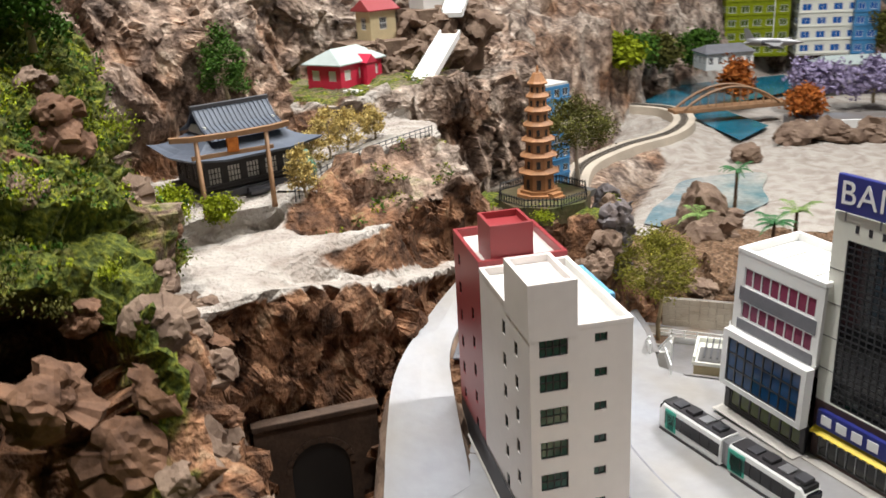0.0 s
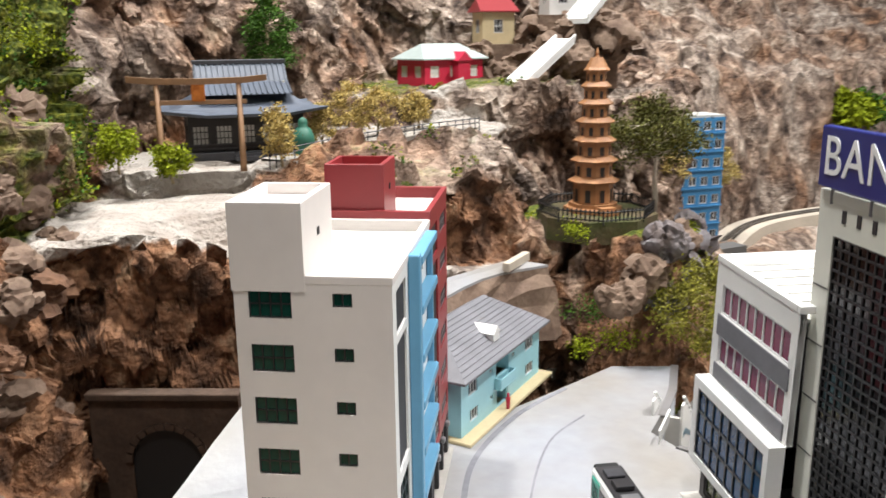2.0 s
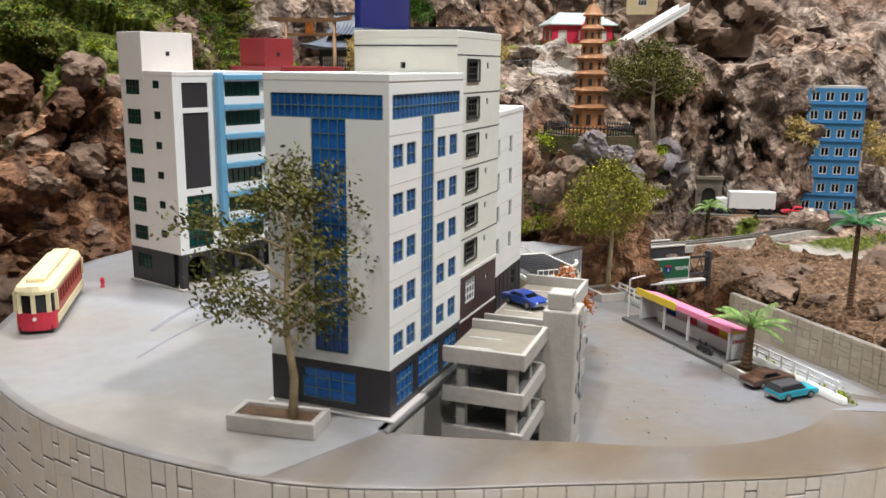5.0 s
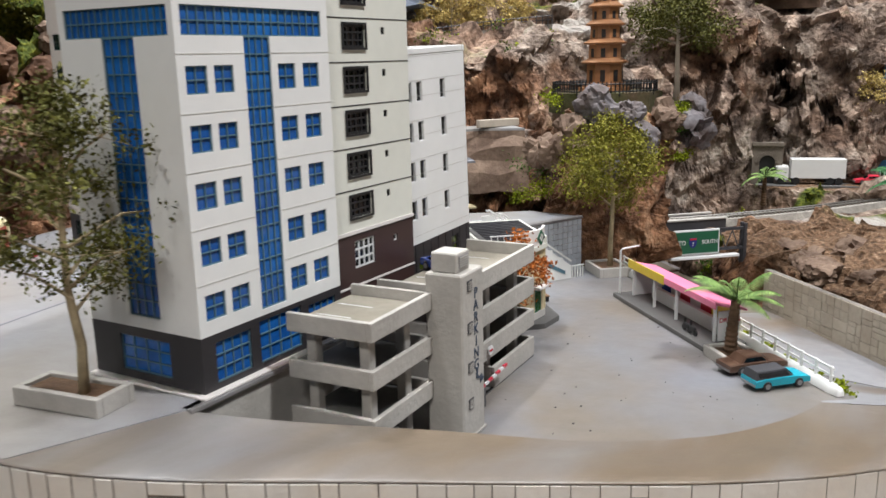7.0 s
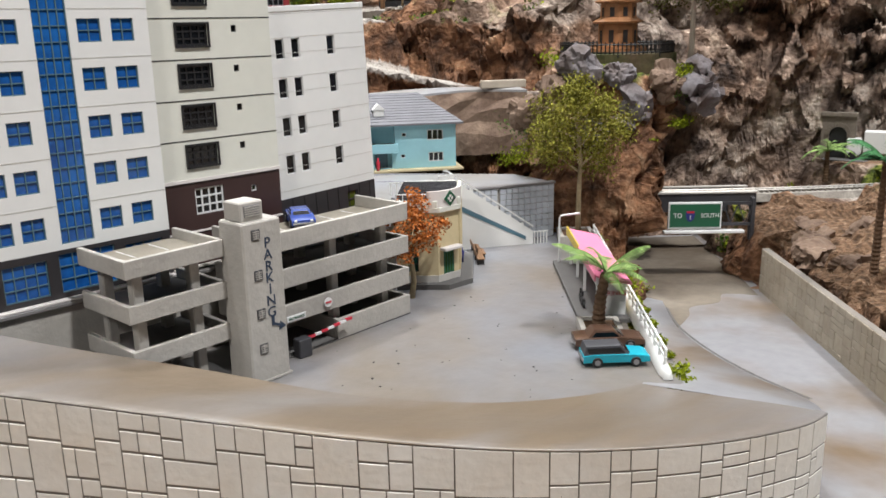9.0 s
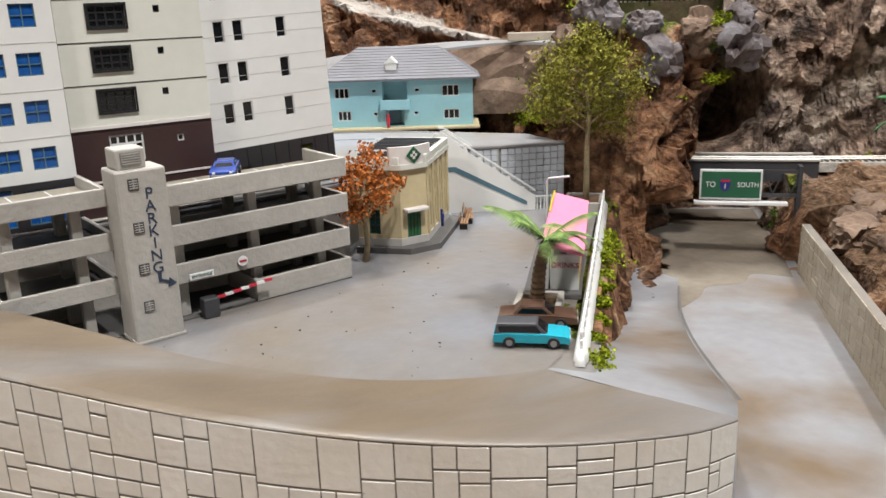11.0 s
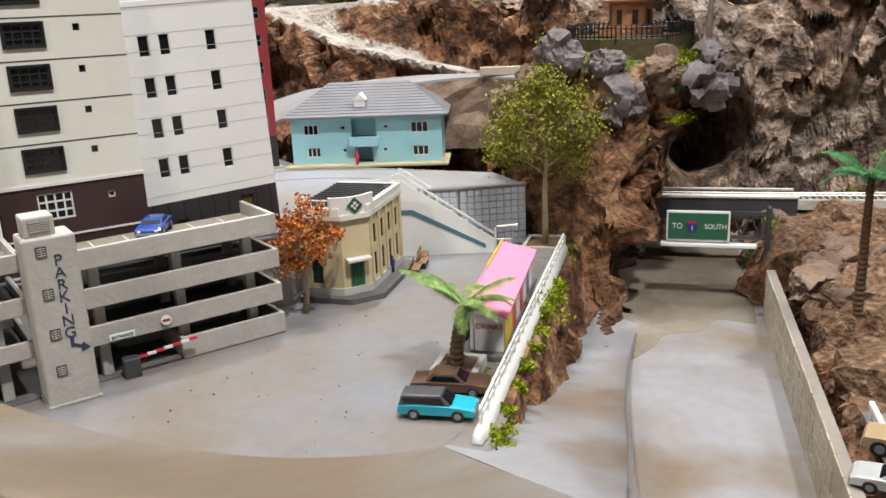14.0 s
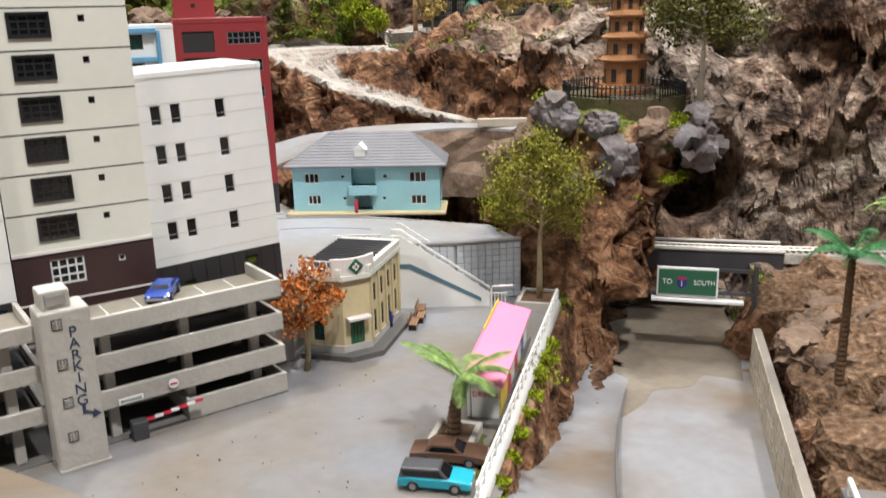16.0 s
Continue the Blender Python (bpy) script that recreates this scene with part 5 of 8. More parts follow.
def on_rim(s, out):
    """The plan place at arc length s, moved outwards."""
    i = min(max(int(np.searchsorted(arc, s)) - 1, 0), len(EDGE) - 2)
    p, q = EDGE[i], EDGE[i + 1]
    f = (s - arc[i]) / max(1e-6, arc[i + 1] - arc[i])
    c = p + (q - p) * f
    a, b = EDGE[max(i - 1, 0)], EDGE[min(i + 2, len(EDGE) - 1)]
    d = (b - a)
    n = Vector((d.y, -d.x, 0)).normalized()
    return c + n * out, c.z


wall = thing("parapet_wall", 0, 0, 0, 0, kind="structure", label="pale painted wall of irregular stone blocks", category="wall")
g = Geo()
ss = [arc[-1] * i / 150 for i in range(151)]
prof = []
for s in ss:
    c, z = on_rim(s, 0.0)
    e, _ = on_rim(s, 0.17)
    prof.append((c, e, z))
g.rings([[(e.x, e.y, -5.6) for c, e, z in prof], [(e.x, e.y, z - 0.05) for c, e, z in prof]], closed=False, caps=False)
part("wall_core", g, "stone_joint", wall, "dark joint bed")
g = Geo()
g.rings([[(e.x, e.y, z - 0.1) for c, e, z in prof], [(on_rim(s, 0.215)[0].x, on_rim(s, 0.215)[0].y, z - 0.07) for s, (c, e, z) in zip(ss, prof)],
         [(on_rim(s, 0.215)[0].x, on_rim(s, 0.215)[0].y, z - 0.03) for s, (c, e, z) in zip(ss, prof)], [(on_rim(s, 0.12)[0].x, on_rim(s, 0.12)[0].y, z + 0.02) for s, (c, e, z) in zip(ss, prof)],
         [(on_rim(s, -0.3)[0].x, on_rim(s, -0.3)[0].y, z + 0.012) for s, (c, e, z) in zip(ss, prof)]], closed=False, caps=False)
part("coping", g, "ramp", wall, "grey painted rim", smooth=True)


def stone_cells(rng, u0, u1, v0, v1, out):
    """Splits a rectangle into uneven stone blocks."""
    w, h = u1 - u0, v1 - v0
    if w > 2.2 or (w > 1.3 and w > 1.3 * h and rng.random() < 0.75):
        m = u0 + w * rng.uniform(0.36, 0.64)
        stone_cells(rng, u0, m, v0, v1, out), stone_cells(rng, m, u1, v0, v1, out)
    elif h > 1.5 or (h > 0.85 and rng.random() < 0.5):
        m = v0 + h * rng.uniform(0.34, 0.66)
        stone_cells(rng, u0, u1, v0, m, out), stone_cells(rng, u0, u1, m, v1, out)
    else:
        out.append((u0, u1, v0, v1))


rng = random.Random(4)
cells = []
n = 26
for i in range(n):
    s0, s1 = arc[-1] * i / n, arc[-1] * (i + 1) / n
    z1 = min(on_rim(s0, 0)[1], on_rim(s1, 0)[1])
    stone_cells(rng, s0, s1, 0.0, 1.0 * (5.0), cells)
far_stones, jt = Geo(), 0.028
for u0, u1, v0, v1 in cells:
    u0, u1, v0, v1 = u0 + jt, u1 - jt, v0 + jt, v1 - jt
    o = rng.uniform(0.205, 0.225)
    k = 3 if u1 - u0 > 1.2 else 2
    low_, high = [], []
    rr = []
    for vv, oo in ((v0, 0.185), (v0 + 0.02, o), (v1 - 0.02, o), (v1, 0.185)):
        row = []
        for j in range(k + 1):
            s = u0 + (u1 - u0) * j / k
            c, z = on_rim(s, oo)
            row.append((c.x, c.y, -5.5 + (z - 0.06 + 5.5) * vv / 5.0))
        rr.append(row)
    b = Geo()
    b.rings(rr, closed=False, caps=False)
    for j in (0, k):
        b.face(*[r[j] for r in (rr if j == 0 else rr[::-1])])
    part("stone", b, "stone_wall", wall)

# ---------------------------------------------------------------- station
FD, FN = Vector((-0.67, 0.742, 0)), Vector((-0.742, -0.67, 0))   # along the fence, and towards the plaza
FROT = math.degrees(math.atan2(0.742, -0.67))


def station(x, y, z):
    """Local x runs along the long front, local y away from the plaza."""
    t = thing("station_building", x, y, z, FROT, "pale yellow two-storey corner station with green arched door and pergola roof", "station")
    w, d, h, c = 7.2, 4.0, 5.0, 1.3
    part("platform", Geo().prism([(-0.6, 0.6), (0.9, -0.9), (w + 0.4, -0.9), (w + 0.4, d), (-0.6, d)], 0, 0.35), "asphalt", t, "dark kerbed platform")
    base = [(0, c), (c, 0), (w, 0), (w, d), (0, d)]
    part("plinth", Geo().prism([(x_ - 0.06 * (x_ < 1) , y_ - 0.06 * (y_ < 1)) for x_, y_ in base], 0.35, 0.8), "greyroof", t, "grey plinth")
    at = cmpose(c, 0, 0.8)
    wins = []
    for k in range(4):
        u = 0.55 + k * 1.38
        wins += [(u, u + 0.62, 0.25, 1.75), (u, u + 0.62, 2.3, 3.5)]
    sheet("wall", w - c, h - 0.8, 0.2, wins, "yellow_wall", t, at)
    for hh in wins:
        window(t, at, *hh, 2, 3, "grille", "green_glass", 0.06)
    for k in range(5):
        u = 0.1 + k * 1.38
        part("pilaster", Geo().box(u, u + 0.3, -0.12, 0, 0, h - 0.8, 0.02), "yellow_wall", t, at=at)
    ang = -45
    L = c * math.sqrt(2)
    at = cmpose(0, c, 0.8, 0, 0, ang)
    door = (0.45, L - 0.45, 0.0, 1.55)
    sheet("wall", L, h - 0.8, 0.2, [door], "yellow_wall", t, at)
    dg = Geo().box(door[0], door[1], 0.02, 0.12, 0, 1.2)
    dg.prism([(door[0] + 0.47 - 0.47 * math.cos(math.pi * k / 8), 0.02 + 0.0) for k in range(2)] + [(door[1], 0.1), (door[0], 0.1)], 1.2, 1.5)
    dr = part("door", dg, "greensign", t, "dark green arched door", at=at)
    for k in range(1, 4):
        part("muntin", Geo().box(door[0] + k * 0.235 - 0.02, door[0] + k * 0.235 + 0.02, -0.02, 0.02, 0.1, 1.4), "leaf_green", dr)
    part("canopy", Geo().box(0.15, L - 0.15, -0.55, 0.0, 1.65, 1.85, 0.04), "offwhite", t, "pale door canopy", at=at)
    at = cmpose(0, d, 0.8, 0, 0, 270)
    wl = [(0.7, 1.4, 0.25, 1.75), (0.7, 1.4, 2.3, 3.5)]
    sheet("wall", d - c, h - 0.8, 0.2, wl, "yellow_wall", t, at)
    for hh in wl:
        window(t, at, *hh, 2, 3, "grille", "green_glass", 0.06)
    sheet("wall", d, h - 0.8, 0.2, [], "yellow_wall", t, cmpose(w, 0, 0.8, 0, 0, 90))
    sheet("wall", w, h - 0.8, 0.2, [], "yellow_wall", t, cmpose(w, d, 0.8, 0, 0, 180))
    part("cornice", Geo().prism([(x_ + (-0.15 if x_ < 2 else 0.15), y_ + (-0.15 if y_ < 2 else 0.1)) for x_, y_ in base], h, h + 0.3), "cream", t, "cream cornice")
    g = Geo()
    g.box(c - 0.2, w + 0.1, -0.12, 0.12, h + 0.3, h + 0.75, 0.03).box(-0.12, 0.12, c, d, h + 0.3, h + 0.75, 0.03).box(w - 0.14, w + 0.1, 0.12, d, h + 0.3, h + 0.75, 0.03)
    part("parapet", g, "cream", t)
    crest = Geo().rings([[(u, 0.25 - 0.45 * math.sin(math.pi * (u + 0.5) / (L + 1)), zz) for u in np.linspace(-0.5, L + 0.5, 9)] for zz in (0, 1.05)], closed=False, caps=False)
    crest.rings([[(u, 0.45 - 0.45 * math.sin(math.pi * (u + 0.5) / (L + 1)), zz) for u in np.linspace(-0.5, L + 0.5, 9)] for zz in (1.05, 0)], closed=False, caps=False)
    crest.rings([[(u, yy - 0.45 * math.sin(math.pi * (u + 0.5) / (L + 1)), 1.05) for u in np.linspace(-0.5, L + 0.5, 9)] for yy in (0.25, 0.45)], closed=False, caps=False)
    cr = part("crest", crest, "offwhite", t, "curved pale crest", at=cmpose(0, c, h + 0.3, 0, 0, ang))
    part("emblem", Geo().box(-0.36, 0.36, -0.05, 0, -0.36, 0.36), "greensign", cr, "green diamond emblem", at=cmpose(L / 2, -0.19, 0.52, 0, 45, 0))
    for dx, dz in ((-0.13, 0), (0.13, 0), (0, 0.13), (0, -0.13)):
        part("emblem_tile", Geo().box(dx * 1.2 - 0.08, dx * 1.2 + 0.08, -0.08, -0.05, dz * 1.2 - 0.08, dz * 1.2 + 0.08), "offwhite", cr, at=cmpose(L / 2, -0.19, 0.52))
    part("roof", Geo().box(0.3, w - 0.3, 1.2, d - 0.1, h + 0.3, h + 0.36), "asphalt", t, "dark roof")
    for k in range(12):
        part("pergola_slat", Geo().box(0.6 + k * 0.52, 0.72 + k * 0.52, 0.2, d, h + 0.72, h + 0.86), "darksteel", t)
    for k in range(7):
        part("railing_post", Geo().tube([(0.1, 1.4 + k * 0.42, h + 0.7), (0.1, 1.4 + k * 0.42, h + 1.15)], 0.04, n=5), "whiteframe", t)
    part("handrail", Geo().tube([(0.1, 1.3, h + 1.15), (0.1, d, h + 1.15)], 0.045, n=5), "whiteframe", t)
    return t


station(54.1, 45.2, 0.0)


# ---------------------------------------------------------------- white stairs and block retaining wall
def stairs(x, y, z, rz):
    """Local x runs down the flight."""
    t = thing("staircase", x, y, z, rz, "white outdoor stairs with solid parapets and blue stripe", "stairs")
    L, w, h, n = 6.4, 2.0, 4.4, 20
    g = Geo()
    for k in range(n):
        g.box(L * k / n, L * (k + 1) / n, 0.15, w - 0.15, 0, h * (1 - (k + 0.5) / n))
    part("steps", g, "greyroof", t, "grey steps")
    for y0, nm in ((0.0, "parapet"), (w - 0.15, "parapet")):
        poly = [(-0.4, 0), (L + 0.2, 0), (L + 0.2, 1.0), (0.3, h + 1.0), (-0.4, h + 1.0)]
        g = Geo().rings([[(a, y0, b) for a, b in poly], [(a, y0 + 0.15, b) for a, b in poly]])
        part(nm, g, "white", t)
        st = [(0.2, 3.3), (1.0, 3.3), (L - 0.4, 0.65), (L - 0.4, 0.35), (0.9, 2.95), (0.2, 2.95)]
        part("stripe", Geo().rings([[(a, y0 - 0.03, b) for a, b in st], [(a, y0 + 0.18, b) for a, b in st]]), "tealframe", t, "blue-green stripe")
        for k in range(6):
            f = (k + 0.5) / 6
            part("rail_block", Geo().box(0.2 + f * (L - 0.4) - 0.12, 0.2 + f * (L - 0.4) + 0.12, y0 + 0.02, y0 + 0.13, (h + 1.0) - f * h - 0.15, (h + 1.35) - f * h), "white", t)
        hr = [(0.0, h + 1.3), (0.3, h + 1.3), (L + 0.2, 1.3), (L + 0.2, 1.45), (0.3, h + 1.45), (0.0, h + 1.45)]
        part("handrail", Geo().rings([[(a, y0, b) for a, b in hr], [(a, y0 + 0.15, b) for a, b in hr]]), "white", t)
        for k in range(5):
            part("baluster", Geo().box(L + 0.3 + k * 0.25, L + 0.36 + k * 0.25, y0, y0 + 0.08, 0, 1.0 - k * 0.04), "white", t)
        part("handrail", Geo().box(L + 0.2, L + 1.45, y0 - 0.01, y0 + 0.09, 0.9, 0.98), "white", t)
    return t


stairs(47.2, 51.6, 0.0, 58)

bw = thing("block_wall", 0, 0, 0, 0, kind="structure", label="blue-grey retaining wall of small square blocks", category="wall")


def block_face(p, q, z1, bh=0.36, bwid=0.42):
    p, q = Vector((*p, 0)), Vector((*q, 0))
    L = (q - p).length
    d = (q - p) / L
    n = Vector((d.y, -d.x, 0))
    ang = math.degrees(math.atan2(d.y, d.x))
    at = cmpose(p.x + n.x * 0.05, p.y + n.y * 0.05, 0, 0, 0, ang)
    part("wall_core", Geo().box(0, L, 0, 0.3, 0, z1), "concrete", bw, at=at)
    part("coping", Geo().box(-0.05, L + 0.05, -0.18, 0.4, z1, z1 + 0.2, 0.04), "pave", bw, at=at)
    return L, at


def block_rows(L, at, z1, bh, bwid):
    mesh = Geo().box(0.02, bwid - 0.02, -0.1, 0.05, 0.02, bh - 0.02, 0.04).mesh("block", "brick_grey")
    nu, nv = int(L / bwid), int(z1 / bh)
    for j in range(nv):
        for i in range(nu):
            part("block", mesh, None, bw, at=at @ cmpose(i * bwid, 0, j * bh))


L1, at1 = block_face((48.3, 56.0), (50.2, 60.4), 4.25)
block_rows(L1, at1, 4.25, 0.47, 0.53)
L2, at2 = block_face((46.05, 52.2), (48.25, 55.95), 4.25)
block_rows(L2, at2, 4.25, 0.47, 0.53)
for a, b in (((51.35, 16.9), (51.35, 41.6)), ((51.3, 41.7), (50.4, 42.1)), ((50.4, 42.1), (45.3, 47.9))):
    block_face(a, b, 4.2)

# ---------------------------------------------------------------- snack stand
F0 = Vector((71.7, 41.0, 0))


def fence_at(s, n, z=0.0):
    p = F0 + FD * s + FN * n
    return p.x, p.y, z


def snack_bar():
    """Local x runs along the fence towards the plaza's end, local y towards the fence; the front faces -y."""
    L, w = 11.0, 1.5
    x, y, z = 57.0, 53.7, 0.0
    t = thing("snack_stand", x, y, z, 314, "open drinks stand with sloping pink corrugated roof on dark platform", "kiosk")
    part("platform", Geo().box(-0.9, L + 0.6, -1.3, w + 0.1, 0, 0.3, 0.04), "asphalt", t, "dark grey platform")
    rr = []
    nb = 46
    for k in range(nb * 2 + 1):
        u = -0.3 + (L + 0.6) * k / (nb * 2)
        o = 0.035 if k % 2 else 0.0
        rr.append([(u, -0.35, 2.75 + o), (u, w + 0.2, 2.25 + o), (u, w + 0.2, 2.15 + o), (u, -0.35, 2.65 + o)])
    part("roof", Geo().rings(rr), "pink", t, "pink corrugated roof")
    part("fascia", Geo().box(-0.3, L * 0.45, -0.45, -0.35, 2.3, 2.9, 0.02), "yellow", t, "yellow fascia")
    part("fascia", Geo().box(L * 0.45 + 0.05, L + 0.3, -0.45, -0.35, 2.4, 2.82, 0.02), "pink", t, "pink fascia")
    for u in (0.1, 3.2, 6.2, L - 0.2):
        part("post", Geo().box(u, u + 0.16, -0.25, -0.09, 0.3, 2.6), "whiteframe", t)
    part("counter", Geo().box(1.2, L - 1.2, 0.7, 1.0, 0.3, 1.2, 0.03), "whiteframe", t, "white counter")
    for k, c in enumerate(("whiteframe", "carblue", "whiteframe", "tramred", "whiteframe", "tramred", "yellow", "yellow")):
        part("back_panel", Geo().box(0.2 + k * 1.31, 0.2 + (k + 1) * 1.31 - 0.04, w - 0.2, w - 0.05, 0.3, 2.12), c, t)
    e = part("end_panel", Geo().box(L - 0.12, L, 0.0, w - 0.06, 0.3, 2.15, 0.02), "whiteframe", t, "white end panel")
    words("DRINKS", 0.4, "redink", e, cmpose(L + 0.02, 0.12, 0, 0, 0, 90) @ cmpose(0.62, 0, 1.6))
    part("end_panel", Geo().box(0.0, 0.12, 0.0, w - 0.06, 0.3, 2.15, 0.02), "whiteframe", t, "white end panel")
    part("lamp_post", Geo().tube([(-0.6, -0.9, 0.3), (-0.6, -0.9, 3.4), (-0.55, -0.8, 3.6), (-0.55, 0.5, 3.75)], 0.07), "whiteframe", t)
    for u in (1.6, 2.3):
        m = thing("motor_scooter", 57.0 + 0.695 * (L - u) - 0.719 * 0.75, 53.7 - 0.719 * (L - u) - 0.695 * 0.75, 0.3, 314 + 90, "small black scooter parked before the snack stand", "scooter", "scooters by the stand")
        part("body", Geo().box(-0.1, 0.1, -0.35, 0.35, 0.2, 0.55, 0.06).box(-0.06, 0.06, 0.2, 0.3, 0.5, 0.85, 0.02), "black", m)
        for yy in (-0.32, 0.32):
            part("wheel", Geo().lathe([(0.02, -0.05), (0.2, -0.05), (0.2, 0.05), (0.02, 0.05)], 10).turned(pose(0, yy, 0.2, 0, 90, 0)), "black", m)
    return t


snack_bar()

# ---------------------------------------------------------------- white fence on a rounded kerb
fence = thing("fence", *fence_at(0, 0, 0), FROT, "white plastic railing on a rounded white kerb", "fence")
LF = 27.0
part("kerb", Geo().rings([[(u, 0.32 * math.cos(a) * (1 if u > 0.2 else 0.7), max(0.0, 0.5 * math.sin(a))) for a in np.linspace(0, math.pi, 9)] for u in (-0.3, 0.0, 0.3, LF)], closed=False), "white", fence, "rounded white kerb", smooth=True)
post = Geo().box(-0.07, 0.07, -0.07, 0.07, 0.35, 1.35, 0.02).mesh("post", "white")
for k in range(22):
    part("post", post, None, fence, at=cmpose(0.5 + k * 1.25, 0, 0))
for zz in (0.85, 1.25):
    part("rail", Geo().box(0.3, LF, -0.05, 0.05, zz - 0.05, zz + 0.05), "white", fence)


# ---------------------------------------------------------------- cars
def car(x, y, z, rz, paint, kind_, label, L=3.5, W=1.4, group="", sc=1.0):
    t = thing("car", x, y, z, rz, label, "car", group)
    wb = L * 0.29
    if kind_ == "wagon":
        cab = [(-0.49, 0.62), (-0.46, 1.05), (0.06, 1.08), (0.2, 0.66)]
    elif kind_ == "jeep":
        cab = [(-0.48, 0.8), (-0.46, 1.3), (0.02, 1.3), (0.1, 0.82)]
    elif kind_ == "sport":
        cab = [(-0.36, 0.6), (-0.2, 0.88), (0.06, 0.88), (0.26, 0.58)]
    else:
        cab = [(-0.33, 0.62), (-0.22, 1.02), (0.06, 1.02), (0.2, 0.64)]
    body = [(-0.5, 0.25), (-0.5, 0.6), (-0.34, 0.66), (0.2, 0.66), (0.44, 0.58), (0.5, 0.5), (0.5, 0.25)]
    if kind_ == "jeep":
        body = [(-0.5, 0.35), (-0.5, 0.82), (-0.3, 0.84), (0.2, 0.84), (0.47, 0.78), (0.5, 0.6), (0.5, 0.35)]

    def hull(pts, w0, w1, taper=0.9):
        zs = [p[1] for p in pts]
        lo, hi = min(zs), max(zs)
        rows = []
        for yy, k in ((-1, 0.0), (-1, 1.0), (1, 1.0), (1, 0.0)):
            row = []
            for u, v in pts:
                f = (v - lo) / (hi - lo)
                hw = (w0 + (w1 - w0) * f) / 2
                inset = 0.0 if k else 0.06 * L
                uu = u * L
                row.append((uu * (1 - (0.03 if not k else 0)), yy * (hw - (0 if not k else 0.05 * W)) if k else yy * hw, v + (0.0 if not k else 0.0)))
            rows.append(row)
        g = Geo()
        a = [(u * L, -((w0 + (w1 - w0) * (v - lo) / (hi - lo)) / 2), v) for u, v in pts]
        m1 = [(u * L, -((w0 + (w1 - w0) * (v - lo) / (hi - lo)) / 2) * 0.8, v + 0.03 * (v > lo + 0.1)) for u, v in pts]
        m2 = [(u, -v_, w_) for u, v_, w_ in m1]
        b = [(u, -v_, w_) for u, v_, w_ in a]
        return g.rings([a, m1, m2, b])
    bd = part("body", hull(body, W * 0.96, W), paint, t, smooth=False)
    part("cabin", hull(cab, W * 0.9, W * 0.74), paint if kind_ in ("sport", "jeep") else ("darksteel" if kind_ == "wagon" else paint), t)
    u0, u1 = cab[0][0] * L * 0.92, cab[3][0] * L * 0.86
    for s in (-1, 1):
        g = Geo()
        q = [(u0 + 0.12, cab[0][1] + 0.06), (u1 - 0.1, cab[0][1] + 0.06), (cab[2][0] * L - 0.02, cab[2][1] - 0.08), (cab[1][0] * L + 0.06, cab[1][1] - 0.08)]
        g.rings([[(a, s * W * 0.36, b) for a, b in q], [(a, s * W * 0.435, b) for a, b in q]])
        part("side_window", g, "dark_glass", t)
    g = Geo().add([(cab[3][0] * L - 0.02, -W * 0.36, cab[3][1] + 0.05), (cab[3][0] * L - 0.02, W * 0.36, cab[3][1] + 0.05), (cab[2][0] * L + 0.06, W * 0.3, cab[2][1] - 0.04), (cab[2][0] * L + 0.06, -W * 0.3, cab[2][1] - 0.04),
                   (cab[3][0] * L + 0.03, -W * 0.36, cab[3][1] + 0.06), (cab[3][0] * L + 0.03, W * 0.36, cab[3][1] + 0.06), (cab[2][0] * L + 0.1, W * 0.3, cab[2][1] - 0.04), (cab[2][0] * L + 0.1, -W * 0.3, cab[2][1] - 0.04)],
                  [(4, 5, 6, 7), (0, 4, 7, 3), (1, 2, 6, 5), (3, 7, 6, 2)])
    part("windscreen", g, "dark_glass", t)
    r = 0.27 if kind_ != "jeep" else 0.36
    for u in (-wb, wb):
        for s in (-1, 1):
            wl = part("wheel", Geo().lathe([(0.05, -0.11), (r * 0.9, -0.11), (r, -0.07), (r, 0.07), (r * 0.9, 0.11), (0.05, 0.11)], 14).turned(pose(u, s * W * 0.44, r, 90)), "black", t, "black tyre")
            part("rim", Geo().lathe([(0.02, -0.12), (r * 0.55, -0.12), (r * 0.55, 0.12), (0.02, 0.12)], 10).turned(pose(u, s * W * 0.45, r, 90)), "steel", wl)
    part("bumper", Geo().box(-L / 2 - 0.05, -L / 2 + 0.02, -W * 0.45, W * 0.45, 0.28, 0.4, 0.02), "steel", t)
    part("bumper", Geo().box(L / 2 - 0.02, L / 2 + 0.05, -W * 0.45, W * 0.45, 0.28, 0.4, 0.02), "steel", t)
    for s in (-1, 1):
        part("headlight", Geo().box(L / 2 - 0.02, L / 2 + 0.03, s * W * 0.33 - 0.08, s * W * 0.33 + 0.08, 0.44, 0.54, 0.02), "letters", t)
    return t


car(68.75, 40.95, 0, 46, "turquoise", "wagon", "turquoise station wagon model with grey roof parked beside brown sedan", 3.3, 1.35)
car(67.2, 42.7, 0, 46, "carbrown", "sedan", "dull brown sedan model parked beside the palm planter", 3.6, 1.4)
car(52.8, 33.9, 6.06, -28, "carblue", "sport", "blue sports coupe model parked on the car park roof", 2.9, 1.3)
car(81.3, 55.4, -1.2, 205, "cartan", "jeep", "tan off-road car model parked beside the rocks", 3.3, 1.5)
car(82.6, 52.6, -1.2, 205, "carsilver", "sedan", "silver car model parked beside tan off-roader", 3.3, 1.4)


